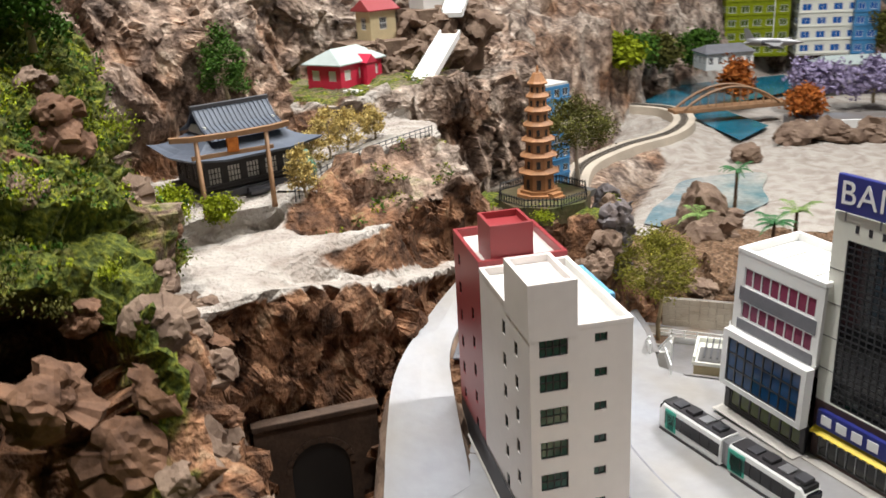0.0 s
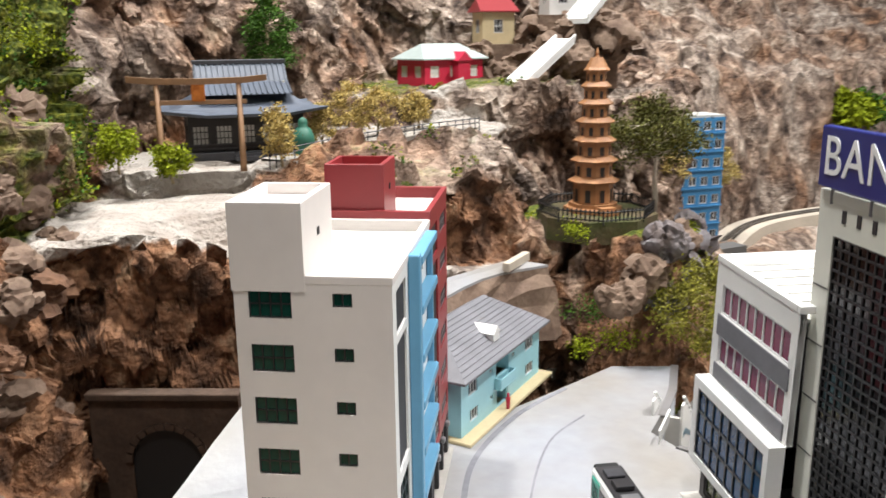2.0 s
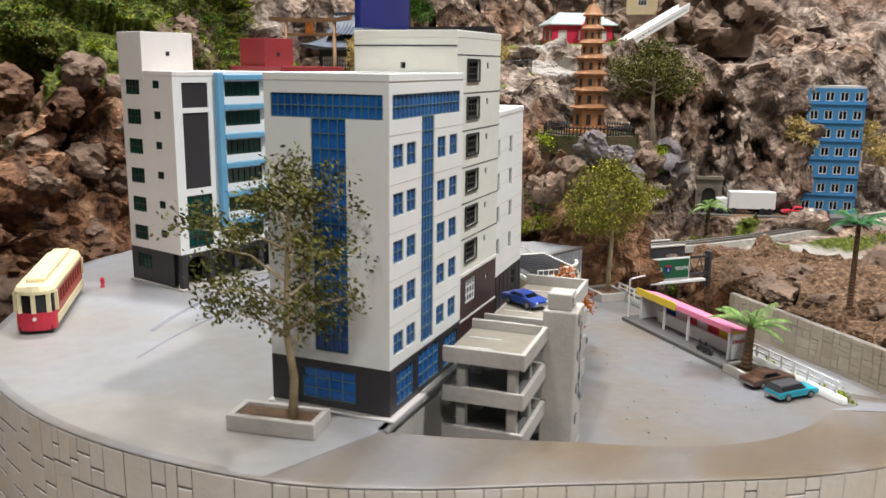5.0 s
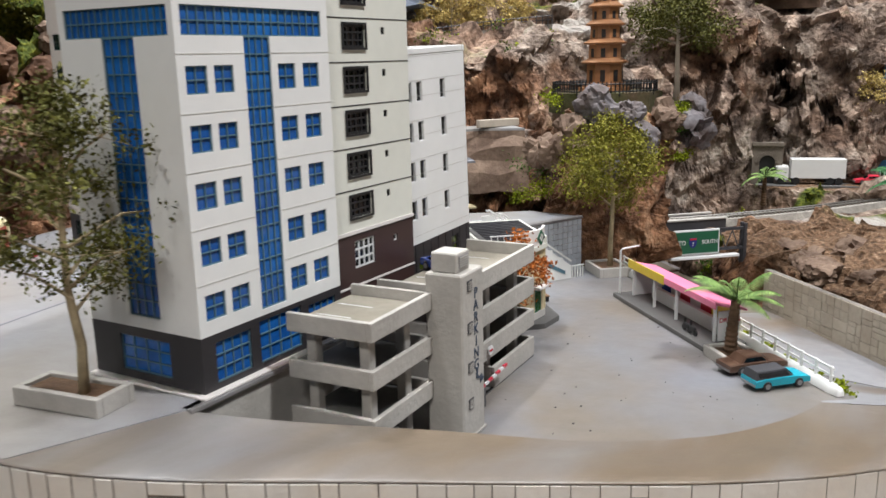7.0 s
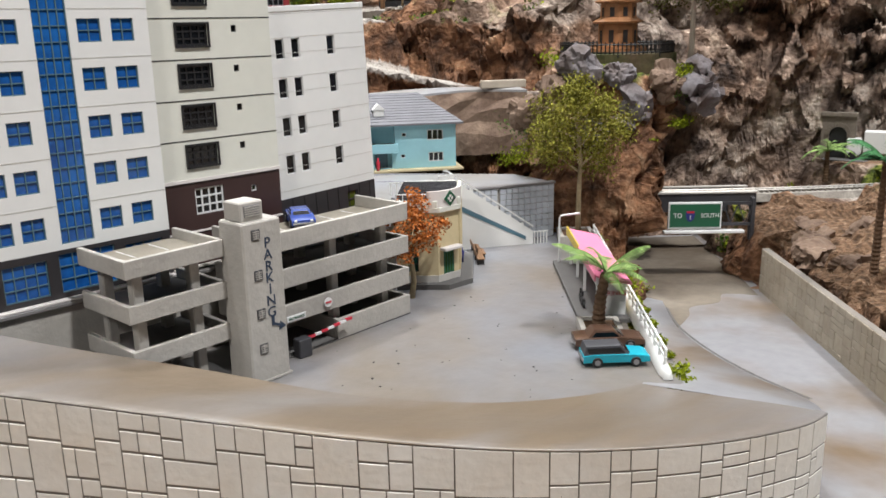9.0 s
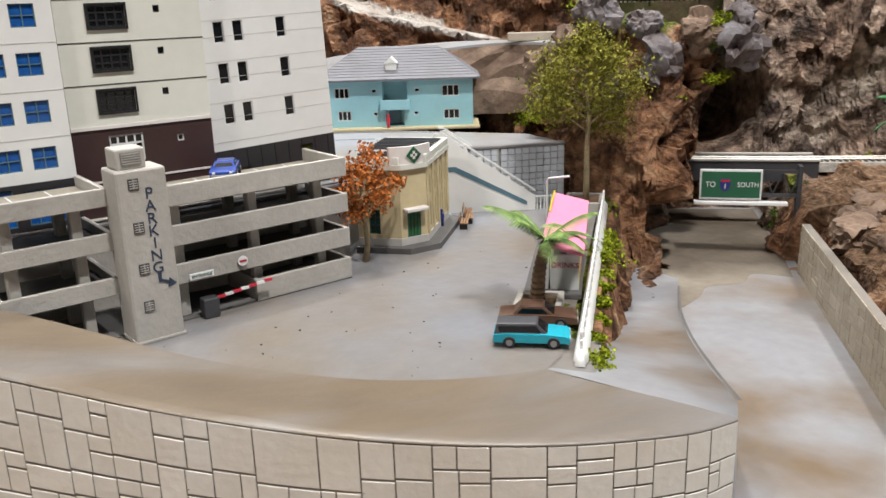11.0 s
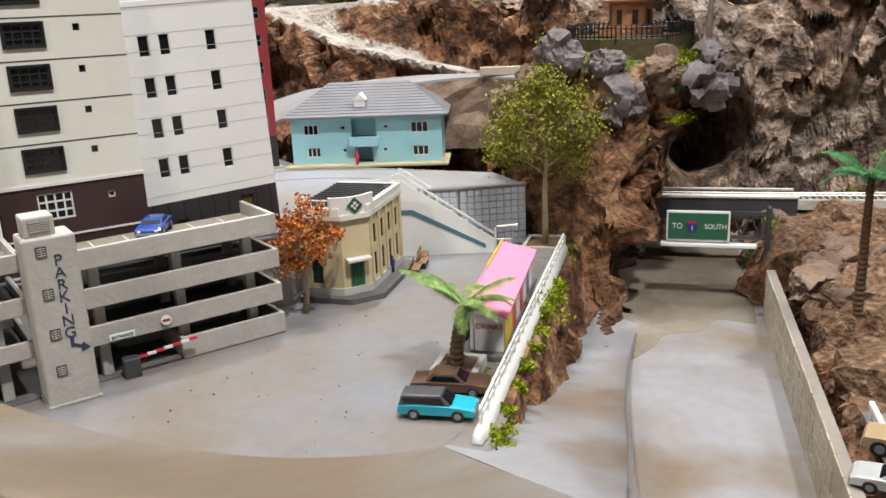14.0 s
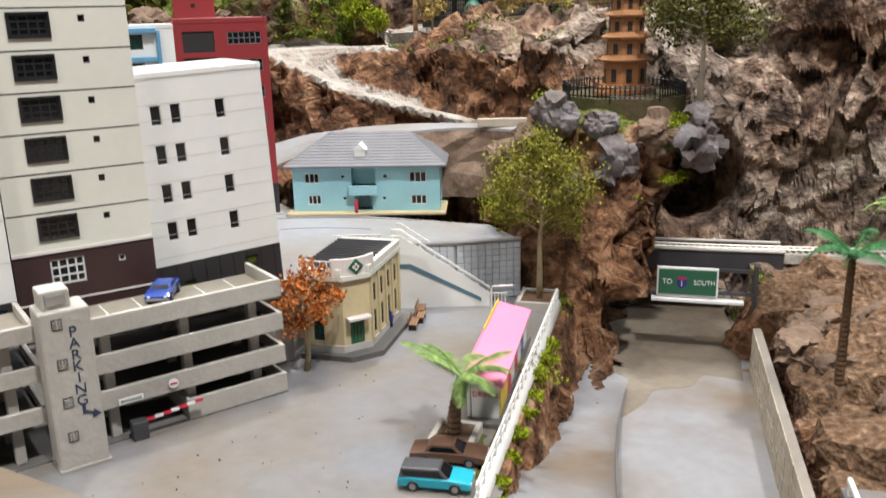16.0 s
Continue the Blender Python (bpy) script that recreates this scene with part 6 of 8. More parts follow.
# ---------------------------------------------------------------- trams
def light_rail(x, y, z, rz):
    """Two-section low-floor tram; local x forwards."""
    t = thing("tram", x, y, z, rz, "white and jade green two-section model tram with dark roof gear", "tram")
    L, W, H = 13.6, 1.75, 2.2
    for k, (a, b) in enumerate(((-L / 2, -0.35), (0.35, L / 2))):
        nose = 1 if k else -1
        rr = []
        n = 12
        for i in range(n + 1):
            u = a + (b - a) * i / n
            e = max(0.0, 1 - ((L / 2 - abs(u)) / 0.9)) if abs(u) > L / 2 - 0.9 else 0.0
            hw, top_ = W / 2 * (1 - 0.28 * e * e), H * (1 - 0.3 * e ** 3)
            rr.append([(u, -hw, 0.15), (u, -hw, 1.4), (u, -hw * 0.94, top_ - 0.15), (u, -hw * 0.8, top_), (u, hw * 0.8, top_), (u, hw * 0.94, top_ - 0.15), (u, hw, 1.4), (u, hw, 0.15)])
        body = part("body", Geo().rings(rr), "white", t, "white tram section")
        for s in (-1, 1):
            c0, c1 = (a + 0.9, b - 0.2) if k == 0 else (a + 0.2, b - 0.9)
            part("window_band", Geo().box(c0, c1, s * W / 2 - 0.03, s * W / 2 + 0.02, 0.72, 1.72, 0.01), "dark_glass", body)
            for j in range(7):
                u = c0 + (c1 - c0) * j / 6
                part("mullion", Geo().box(u - 0.04, u + 0.04, s * W / 2 - 0.03, s * W / 2 + 0.035, 0.72, 1.72), "charcoal", body)
            g0 = (a + 0.9, a + 2.0) if k == 0 else (a + 0.0, a + 1.5)
            part("green_panel", Geo().box(g0[0], g0[1], s * W / 2 - 0.03, s * W / 2 + 0.03, 0.3, 1.95, 0.01), "tramgreen", body, "jade green door panel")
            part("door", Geo().box(g0[0] + 0.25, g0[1] - 0.2, s * W / 2 - 0.03, s * W / 2 + 0.04, 0.35, 1.6, 0.01), "dark_glass", body)
            part("skirt", Geo().box(a + 0.4, b - 0.2, s * W / 2 - 0.1, s * W / 2 - 0.01, 0.0, 0.2), "charcoal", body)
        e = b - 0.28 if k else a + 0.28
        part("windscreen", Geo().box(min(e, e + nose * 0.32), max(e, e + nose * 0.32), -W * 0.36, W * 0.36, 0.55, 1.8, 0.08), "dark_glass", body)
        part("nose_cover", Geo().box(min(e - nose * 0.55, e), max(e - nose * 0.55, e), -W * 0.37, W * 0.37, 1.75, H + 0.03, 0.06), "black", body, "black cab roof")
        part("roof_tray", Geo().box(a + (0.1 if k else 0.75), b - (0.75 if k else 0.1), -W * 0.41, W * 0.41, H - 0.02, H + 0.08, 0.03), "charcoal", body, "dark roof tray")
        for j in range(4):
            u = a + 1.2 + j * 1.3
            part("roof_box", Geo().box(u, u + 0.85, -W * 0.27, W * 0.27, H + 0.08, H + (0.34 if j % 2 else 0.22), 0.04), ("darksteel", "charcoal", "steel", "darksteel")[j], body)
    part("bellows", Geo().rings([[(u, -W * 0.42 * f, 0.3), (u, -W * 0.42 * f, H - 0.15), (u, W * 0.42 * f, H - 0.15), (u, W * 0.42 * f, 0.3)] for u, f in ((-0.4, 1), (-0.2, 0.9), (0, 1), (0.2, 0.9), (0.4, 1))]), "steel", t, "grey bellows")
    pg = part("pantograph", Geo().tube([(-1.6, 0, H + 0.1), (-0.7, 0, H + 0.5), (-1.4, 0, H + 0.75)], 0.04, n=5).tube([(-1.4, -0.5, H + 0.75), (-1.4, 0.5, H + 0.75)], 0.04, n=5), "black", t)
    return t


light_rail(39.1, 36.0, 4.4, -89)


def old_tram(x, y, z, rz):
    t = thing("tram", x, y, z, rz, "old-style cream and red single model tram with clerestory roof", "tram")
    L, W, H = 11.2, 2.3, 3.1

    def ring(u, hw, z0, z1):
        return [(u, -hw, z0), (u, -hw, z1), (u, hw, z1), (u, hw, z0)]
    part("frame", Geo().box(-L / 2 + 0.4, L / 2 - 0.4, -W * 0.4, W * 0.4, 0.05, 0.5), "black", t, "black underframe")
    for s in (-1, 1):
        at = cmpose(-L / 2 + 0.9, s * W / 2, 0.45) if s < 0 else cmpose(L / 2 - 0.9, s * W / 2, 0.45, 0, 0, 180)
        holes = [(0.35 + k * 0.91, 0.35 + k * 0.91 + 0.66, 1.0, 1.85) for k in range(10)]
        sd = sheet("side", L - 1.8, 2.1, 0.12, holes, "oxide", t, at, "brick red side with arched windows")
        part("panel_stripe", Geo().box(0, L - 1.8, -0.04, 0.0, 0.0, 0.55), "tramcream", sd, "cream lower panel")
        part("glazing", Geo().box(0.2, L - 2.0, 0.09, 0.11, 0.95, 1.9), "dark_glass", sd)
    for s in (-1, 1):
        rr = []
        pts = [(0.9 - 0.9 * (1 - math.cos(a)) * 0 , a) for a in np.linspace(-math.pi / 2, math.pi / 2, 9)]
        outline = [(s * (L / 2 - 0.9 + 0.75 * math.cos(a)), W / 2 * math.sin(a)) for _, a in pts]
        part("apron", Geo().rings([[(u, v, 0.25) for u, v in outline], [(u, v, 1.35) for u, v in outline]]), "tramred", t, "bright red end apron")
        part("end_window_band", Geo().rings([[(u * 0.99, v * 0.97, 1.35) for u, v in outline], [(u * 0.99, v * 0.97, 2.5) for u, v in outline]]), "dark_glass", t)
        for j in (0, 2, 4, 6, 8):
            u, v = outline[j]
            part("end_pillar", Geo().box(u * 0.995 - 0.1, u * 0.995 + 0.1, v - 0.12, v + 0.12, 1.35, 2.55), "tramcream", t)
        part("headlight", Geo().lathe([(0.02, 0), (0.12, 0), (0.12, 0.1), (0.02, 0.1)], 10).turned(pose(s * (L / 2 - 0.2), 0, 1.0, 0, 90 * s, 0)), "letters", t)
    roof = []
    for zz, k in ((2.5, 1.0), (2.7, 1.02), (2.95, 0.9), (3.02, 0.7)):
        roof.append([(s * (L / 2 - 0.95 + 0.9 * math.cos(a)) * (0.985 if k < 1 else 1.0), W / 2 * k * math.sin(a), zz) for s, aa in ((1, np.linspace(-math.pi / 2, math.pi / 2, 9)), (-1, np.linspace(math.pi / 2, -math.pi / 2, 9))) for a in aa])
    part("roof", Geo().rings(roof), "tramcream", t, "cream roof")
    part("clerestory", Geo().box(-L / 2 + 1.2, L / 2 - 1.2, -W * 0.24, W * 0.24, 3.0, 3.3, 0.08), "tramcream", t, "raised cream clerestory")
    for u in (-3.0, 3.0):
        for s in (-1, 1):
            part("wheel", Geo().lathe([(0.05, -0.08), (0.38, -0.08), (0.38, 0.08), (0.05, 0.08)], 12).turned(pose(u, s * 0.7, 0.38, 90)), "black", t)
    return t


old_tram(22.8, 25.2, 4.4, -54)
hyd = thing("fire_hydrant", 21.3, 31.2, 4.4, 0, "small red fire hydrant on the street", "hydrant")
part("body", Geo().lathe([(0.16, 0), (0.2, 0.05), (0.13, 0.1), (0.13, 0.5), (0.17, 0.55), (0.1, 0.72), (0.02, 0.76)], 10), "tramred", hyd, smooth=True)
part("outlet", Geo().tube([(-0.2, 0, 0.4), (0.2, 0, 0.4)], 0.06), "tramred", hyd)

# ---------------------------------------------------------------- plants


def leaves(rng, centres, per, spread, size, flat=0.8):
    """Many small leaf blades round the given centres."""
    g = Geo()
    for c in centres:
        for _ in range(per):
            p = Vector(c) + Vector((rng.gauss(0, spread), rng.gauss(0, spread), rng.gauss(0, spread * flat)))
            a = Vector((rng.uniform(-1, 1), rng.uniform(-1, 1), rng.uniform(-1, 1))).normalized()
            b = a.cross(Vector((rng.uniform(-1, 1), rng.uniform(-1, 1), rng.uniform(-1, 1)))).normalized()
            s = size * rng.uniform(0.6, 1.4)
            g.face(p - a * s, p + b * s * 0.55, p + a * s, p - b * s * 0.55)
    return g


def tree(x, y, z, h, crown, radius, leaf, label, seed=1, limbs=11, per=70, size=0.16, spread=0.55, bark="bark", lean=(0, 0), top_flat=1.0, r=0.28, twigs=5):
    rng = random.Random(seed)
    t = thing("tree", x, y, z, rng.uniform(0, 360), label, "tree")
    pts = [Vector((lean[0] * f + rng.uniform(-0.15, 0.15) * (f > 0), lean[1] * f + rng.uniform(-0.15, 0.15) * (f > 0), h * 0.82 * f)) for f in (0, 0.2, 0.4, 0.6, 0.8, 1.0)]
    part("trunk", Geo().tube(pts, r, r * 0.3, 8), bark, t, smooth=True)
    centres = []
    bg = []
    for k in range(limbs):
        f = crown + (1 - crown) * (k + 0.5) / limbs * 0.9
        base = pts[0].lerp(pts[-1], f)
        ang = k * 2.4 + rng.uniform(-0.4, 0.4)
        prof = math.sin(math.pi * min(0.95, 0.18 + 0.8 * (f - crown) / (1 - crown))) ** 0.7
        out = radius * prof * rng.uniform(0.65, 1.1)
        tip = base + Vector((math.cos(ang) * out, math.sin(ang) * out, rng.uniform(0.25, 0.8) * radius * 0.55 * top_flat))
        mid = base.lerp(tip, 0.5) + Vector((0, 0, 0.12 * out))
        part("limb", Geo().tube([base, mid, tip], r * 0.38, r * 0.1, 5), bark, t)
        for j in range(twigs):
            q = mid.lerp(tip, rng.uniform(0.1, 1.1)) + Vector((rng.gauss(0, 0.22), rng.gauss(0, 0.22), rng.gauss(0.1, 0.16))) * radius * 0.62
            bg.append(Geo().tube([mid.lerp(tip, 0.6), q], r * 0.09, r * 0.04, 3))
            centres.append(q)
    for k in range(limbs // 2):
        centres.append(pts[-1] + Vector((rng.gauss(0, 0.3), rng.gauss(0, 0.3), rng.uniform(0, 0.16) * h)) * (1 if k else 0.3))
    tw = Geo()
    for b_ in bg:
        tw.add(b_.v, b_.f)
    part("branchwork", tw, bark, t, kind="stuff")
    part("crown", leaves(rng, centres, per, spread, size), leaf, t, kind="stuff")
    return t


def planter(x, y, z, rz, w, d, h=0.75):
    t = thing("planter", x, y, z, rz, "low grey concrete planter box filled with soil", "planter")
    g = Geo()
    parapet(g, -w / 2, w / 2, -d / 2, d / 2, 0, h, 0.3)
    part("rim", g, "concrete", t)
    part("soil", Geo().box(-w / 2 + 0.1, w / 2 - 0.1, -d / 2 + 0.1, d / 2 - 0.1, 0, h - 0.15), "palmbark", t, "dark soil")


def palm(x, y, z, h, reach, n, seed, label, leaf="leaf_palm", r=0.32, lean=(0, 0), droop=0.75):
    rng = random.Random(seed)
    t = thing("palm_tree", x, y, z, rng.uniform(0, 360), label, "palm")
    prof = []
    k = max(6, int(h / 0.28))
    rr = []
    for i in range(k * 2 + 1):
        f = i / (k * 2)
        rad = r * (1.15 - 0.35 * f) * (1.12 if i % 2 else 0.92)
        rr.append([(lean[0] * f * f + rad * math.cos(2 * math.pi * j / 9), lean[1] * f * f + rad * math.sin(2 * math.pi * j / 9), h * f) for j in range(9)])
    part("trunk", Geo().rings(rr), "palmbark", t)
    top_ = Vector((lean[0], lean[1], h))
    for k in range(n):
        ang = 2 * math.pi * k / n + rng.uniform(-0.2, 0.2)
        rise = rng.uniform(0.3, 1.25)
        ln = reach * rng.uniform(0.85, 1.12)
        d = Vector((math.cos(ang), math.sin(ang), 0))
        side = Vector((-d.y, d.x, 0))
        spine = []
        for i in range(15):
            f = i / 14
            spine.append(top_ + d * ln * f * (1 - 0.12 * f) + Vector((0, 0, ln * (rise * f - droop * f * f))))
        g = Geo().tube(spine, 0.06, 0.015, 4)
        for i in range(1, 14):
            for sub in (0.0, 0.5):
                f = (i + sub) / 14
                p = spine[i].lerp(spine[i + 1], sub)
                wdt = ln * 0.19 * math.sin(math.pi * min(1, f * 0.85 + 0.12)) + 0.05
                for s in (-1, 1):
                    tip = p + side * s * wdt + d * wdt * 0.55 - Vector((0, 0, wdt * 0.35))
                    g.face(p - d * 0.06, p + d * 0.09, tip)
        part("frond", g, leaf, t)
    return t


def shrub(x, y, z, r, leaf, seed, label="clump of flocked shrub foliage growing on the rock", per=420, name="shrub", group=""):
    rng = random.Random(seed)
    t = thing(name, x, y, z, 0, label, "shrub", group)
    cs = [(rng.gauss(0, r * 0.45), rng.gauss(0, r * 0.45), abs(rng.gauss(r * 0.25, r * 0.3))) for _ in range(12)]
    part("foliage", leaves(rng, cs, per // 12, r * 0.3, 0.11), leaf, t, kind="stuff")
    return t


tree(52.9, 60.0, 0.4, 12.6, 0.45, 4.0, "leaf_olive", "tall slender tree with olive green crown in a planter", 3, 17, 105, 0.12, 0.5, r=0.24, twigs=6)
planter(52.7, 60.0, 0, FROT, 3.2, 2.6)
tree(47.6, 15.2, 4.9, 12.6, 0.3, 4.2, "leaf_dark", "tall tree with sparse dark olive leaves in a planter", 8, 13, 85, 0.11, 0.42, r=0.22, twigs=7)
planter(46.8, 15.3, 4.4, 8, 4.2, 1.9)
tree(53.4, 41.6, 0.0, 6.8, 0.32, 2.4, "leaf_orange", "small autumn tree with orange leaves beside the car park", 12, 12, 34, 0.13, 0.27, r=0.2, twigs=5)
palm(65.8, 43.9, 0.5, 2.9, 3.1, 12, 5, "young palm with broad yellow-green fronds in a planter", lean=(-0.4, -0.3), droop=0.55)
planter(65.9, 43.9, 0, FROT, 2.4, 2.2, 0.6)
palm(73.2, 64.6, 0.2, 7.4, 2.9, 12, 6, "tall palm with deep green fronds on the rocky bank", "leaf_palm2", 0.24)
palm(58.2, 95.5, 0.2, 3.2, 2.9, 11, 7, "palm with pale green fronds beside the track", "leaf_palm", 0.26)
palm(95, 92, -1.4, 6.0, 3.0, 10, 8, "dark green palm on the beach", "leaf_palm2", 0.26)
palm(80, 84, -1.0, 3.4, 3.2, 10, 9, "light green palm beside beach boulders", "leaf_palm", 0.26)
palm(90, 76, -1.0, 4.0, 3.2, 10, 10, "light green palm on the beach", "leaf_palm", 0.26)
tree(53.6, 75.0, 12.8, 10.5, 0.55, 4.4, "leaf_dark", "flat-topped dark green tree with pale forked trunk beside the pagoda", 21, 12, 120, 0.15, 0.6, "viaduct", top_flat=0.35, r=0.3)
tree(19.5, 90.0, 24.0, 9.0, 0.3, 2.6, "leaf_green", "layered dark green pine against the rock wall", 22, 12, 70, 0.16, 0.4, top_flat=0.2)
for k, (x, y, z, h, s) in enumerate(((21.4, 71.6, 18.6, 5.0, 1.5), (27, 80.5, 19.4, 5.5, 2.0), (29.5, 82, 19.6, 4.6, 1.8), (33.5, 84, 20, 3.6, 1.5), (24.6, 79, 19.2, 4.0, 1.4))):
    tree(x, y, z, h, 0.15, s, "leaf_yellow", "small tree with pale yellow blossom on the temple terrace", 30 + k, 9, 45, 0.13, 0.3, r=0.13)
for k, (x, y, z, h, s) in enumerate(((9.5, 69, 18.8, 3.6, 1.4), (13.2, 69.8, 17.8, 3.0, 1.2), (68, 106, 9, 5.5, 2.2), (76, 110, 8, 6, 2.3), (80, 118, 6, 6, 2.2))):
    tree(x, y, z, h, 0.2, s, "leaf_lime" if k < 2 else "leaf_yellow", "small light green tree rooted on the rocks" if k < 2 else "pale yellow-green tree at the foot of the cliff", 40 + k, 9, 45, 0.14, 0.32, r=0.12)
for k, (x, y, h) in enumerate(((-6, 64, 9), (-10, 60, 10), (1.5, 68.5, 8.5))):
    tree(x, y, 30 + 0.6 * (y - 62), h, 0.15, 3.2, "leaf_green", "dense green tree on the mossy mountain", 50 + k, 12, 110, 0.2, 0.6, r=0.3)

# hedge of flock along the outside of the fence, shrubs on the knoll and the banks
for k in range(9):
    s = 0.6 + k * 2.35
    shrub(*fence_at(s, -0.6, -0.2 if k else -0.4), (0.65, 0.36, 0.34, 0.4, 0.34, 0.42, 0.8, 0.75, 0.6)[k], "leaf_lime", 60 + k, "lime green flocked shrub along the white fence", group="shrubs along the fence")
for k, (x, y, z, r) in enumerate(((45.0, 63.2, 7.5, 1.7), (46.2, 62.2, 6.0, 1.2), (43.9, 62.8, 4.9, 1.3), (55.4, 70.5, 10.5, 0.9), (55.6, 70.2, 8.2, 0.8), (55.2, 70.8, 12.2, 0.8), (49.5, 64, 9, 1.3), (44.5, 68, 13, 1.3), (51, 64.5, 5, 1.0))):
    shrub(x, y, z, r, "leaf_lime" if k % 3 else "leaf_green", 80 + k, "bright green flocked shrub clinging to the knoll", group="shrubs on the knoll")

# flock scattered over the mossy ground
rng = random.Random(11)
q, nrm, moss, rough, up = TERRAIN["ground"]
cand = np.nonzero(moss > 0.3)[0]
np.random.seed(5)
pick = np.random.choice(cand, min(len(cand), 5200), replace=False)
pick = pick[soft_noise(q[pick], 7.0, 77) > -0.09]
pick = pick[(q[pick][:, 0] < 11) | (soft_noise(q[pick], 3.0, 78) > 0.12)]
for key, sub, sz, sp in (("leaf_green", pick[0::3], 0.17, 0.3), ("leaf_lime", pick[1::3], 0.15, 0.26), ("leaf_dark", pick[2::3], 0.17, 0.3)):
    g = Geo()
    g = leaves(rng, [tuple(q[i] + nrm[i] * 0.15) for i in sub], 14, sp, sz, 0.6)
    tagged(part("undergrowth", g, key), "flocked moss and low shrubs covering the model mountain", "shrubs", kind="stuff")
big = [i for i in cand if q[i][0] < 14 and soft_noise(q[i:i + 1], 5.0, 88)[0] > 0.12]
rng.shuffle(big)
for k, i in enumerate(big[:34]):
    shrub(*q[i], rng.uniform(0.8, 1.7), ("leaf_lime", "leaf_green", "leaf_lime", "leaf_dark")[k % 4], 200 + k, "rounded clump of green flock on the mossy mountain", 500, group="shrubs on the mountain")


# ---------------------------------------------------------------- boulders
def boulder(x, y, z, r, mat, seed, squash=0.8, label="broken boulder lying among the rocks", group="boulders", rot=0):
    bm = bmesh.new()
    bmesh.ops.create_icosphere(bm, subdivisions=4, radius=1.0)
    p = np.array([v.co[:] for v in bm.verts])
    o = np.array([seed * 7.3, seed * 3.1, seed * 1.7])
    f = 1.25 * facets(p * 1.0 + o, 0.95, 3) + 0.3 * facets(p + o, 0.4, 9) + 0.3 * soft_noise(p + o, 0.8, 4)
    p = p * (1 + 0.5 * f)[:, None]
    p[:, 2] *= squash
    g = Geo()
    g.add((p * r).tolist(), [tuple(v.index for v in fc.verts) for fc in bm.faces])
    bm.free()
    ob = part("boulder", g, mat)
    ob.matrix_world = cmpose(x, y, z, 0, 0, rot)
    return tagged(ob, label, "rock", group)


for k, (x, y, z, r) in enumerate(((48.6, 63.2, 10.4, 2.0), (50.3, 63.8, 13.2, 1.7), (52.2, 66.2, 12.2, 1.3), (54.6, 69.6, 11.6, 1.8), (56.2, 72.0, 10.8, 2.0), (55.8, 72.4, 12.4, 1.4), (46.4, 61.8, 9.4, 1.9), (53.0, 67.0, 9.6, 2.0), (51.0, 64.2, 8.2, 1.9))):
    boulder(x, y, z, r * 0.82, "grey_rock" if k % 3 else "tan_rock", 3 + k, 1.0, "blue-grey angular rock crowning the knoll", "rocks of the knoll", k * 50)
for k, (x, y, z, r, s) in enumerate(((67.5, 69.6, -0.6, 1.6, 0.7), (71.4, 67.4, -0.6, 1.5, 0.7), (66.2, 73.0, -0.5, 1.5, 0.7), (72.4, 71.5, -0.2, 1.9, 0.7), (80.2, 62.0, 0.0, 2.6, 0.9), (76.2, 66.6, -0.4, 1.5, 0.7), (83, 67, 0.2, 2.4, 0.8), (69.4, 75.4, -0.2, 1.9, 0.7), (64.2, 76.8, -0.6, 1.4, 0.7), (61.2, 79.6, -0.6, 1.1, 0.7), (84, 60.5, 0.4, 2.2, 0.8),
                                      (84, 88, 0.5, 3.6, 1.2), (87, 86, -0.5, 2.6, 0.8), (79, 80, 0.5, 3.0, 0.9), (118, 112, -0.6, 2.6, 0.7))):
    boulder(x, y, z, r, "tan_rock", 23 + k, s, "weathered tan boulder on the rocky bank", "boulders of the bank", k * 70)
for k, (x, y, z, r) in enumerate(((1.5, 44.5, 13.5, 2.6), (2.5, 43.6, 8.5, 2.8), (0.5, 42.6, 5.5, 2.6), (-2, 44.5, 18, 2.2), (4, 45, 16.5, 1.9), (5, 46.5, 11, 2.0), (2, 37, 1.5, 3.0), (5.5, 33.5, -1, 2.6), (7.5, 36.5, -1.5, 1.8), (0, 31, 4, 3.0), (-3, 29, 7, 2.6), (4.5, 29, -2.5, 2.2), (8.3, 41, -1.8, 1.4), (6.8, 45, 3, 2.0), (5.8, 50, 9, 2.0), (8, 54, 14, 1.6), (3, 52, 17, 2.0), (-3, 55, 22, 2.2))):
    boulder(x, y, z, r, "tan_rock" if k % 3 == 2 else "rust_rock", 43 + k, 0.85, "rough brown boulder on the mountain side", "boulders of the mountain", k * 40)
cand = [i for i in np.nonzero((q[:, 0] < 9) & (q[:, 0] > -9) & (q[:, 1] > 27) & (q[:, 1] < 64) & (q[:, 2] > -4))[0]]
rng = random.Random(17)
rng.shuffle(cand)
for k, i in enumerate(cand[:46]):
    boulder(*(q[i] - nrm[i] * 0.3), rng.uniform(0.7, 1.9), "tan_rock" if k % 3 else "rust_rock", 120 + k, 0.85, "angular rust-brown rock on the mossy mountain side", "boulders of the mountain", k * 61)

# ---------------------------------------------------------------- street markings, tracks, bridge


def ribbon(pts, w, z=0.0, h=0.02):
    """A thin flat band along a line."""
    p = spline(pts, 6)
    g = Geo()
    lo, hi = [], []
    for i, c in enumerate(p):
        d = (p[min(i + 1, len(p) - 1)] - p[max(i - 1, 0)]).normalized()
        n = Vector((-d.y, d.x, 0)) * w / 2
        lo.append(tuple(c + n + Vector((0, 0, z))))
        hi.append(tuple(c - n + Vector((0, 0, z))))
    return g.rings([[(a[0], a[1], a[2] - h) for a in lo], lo, hi, [(a[0], a[1], a[2] - h) for a in hi]], closed=False, caps=False)


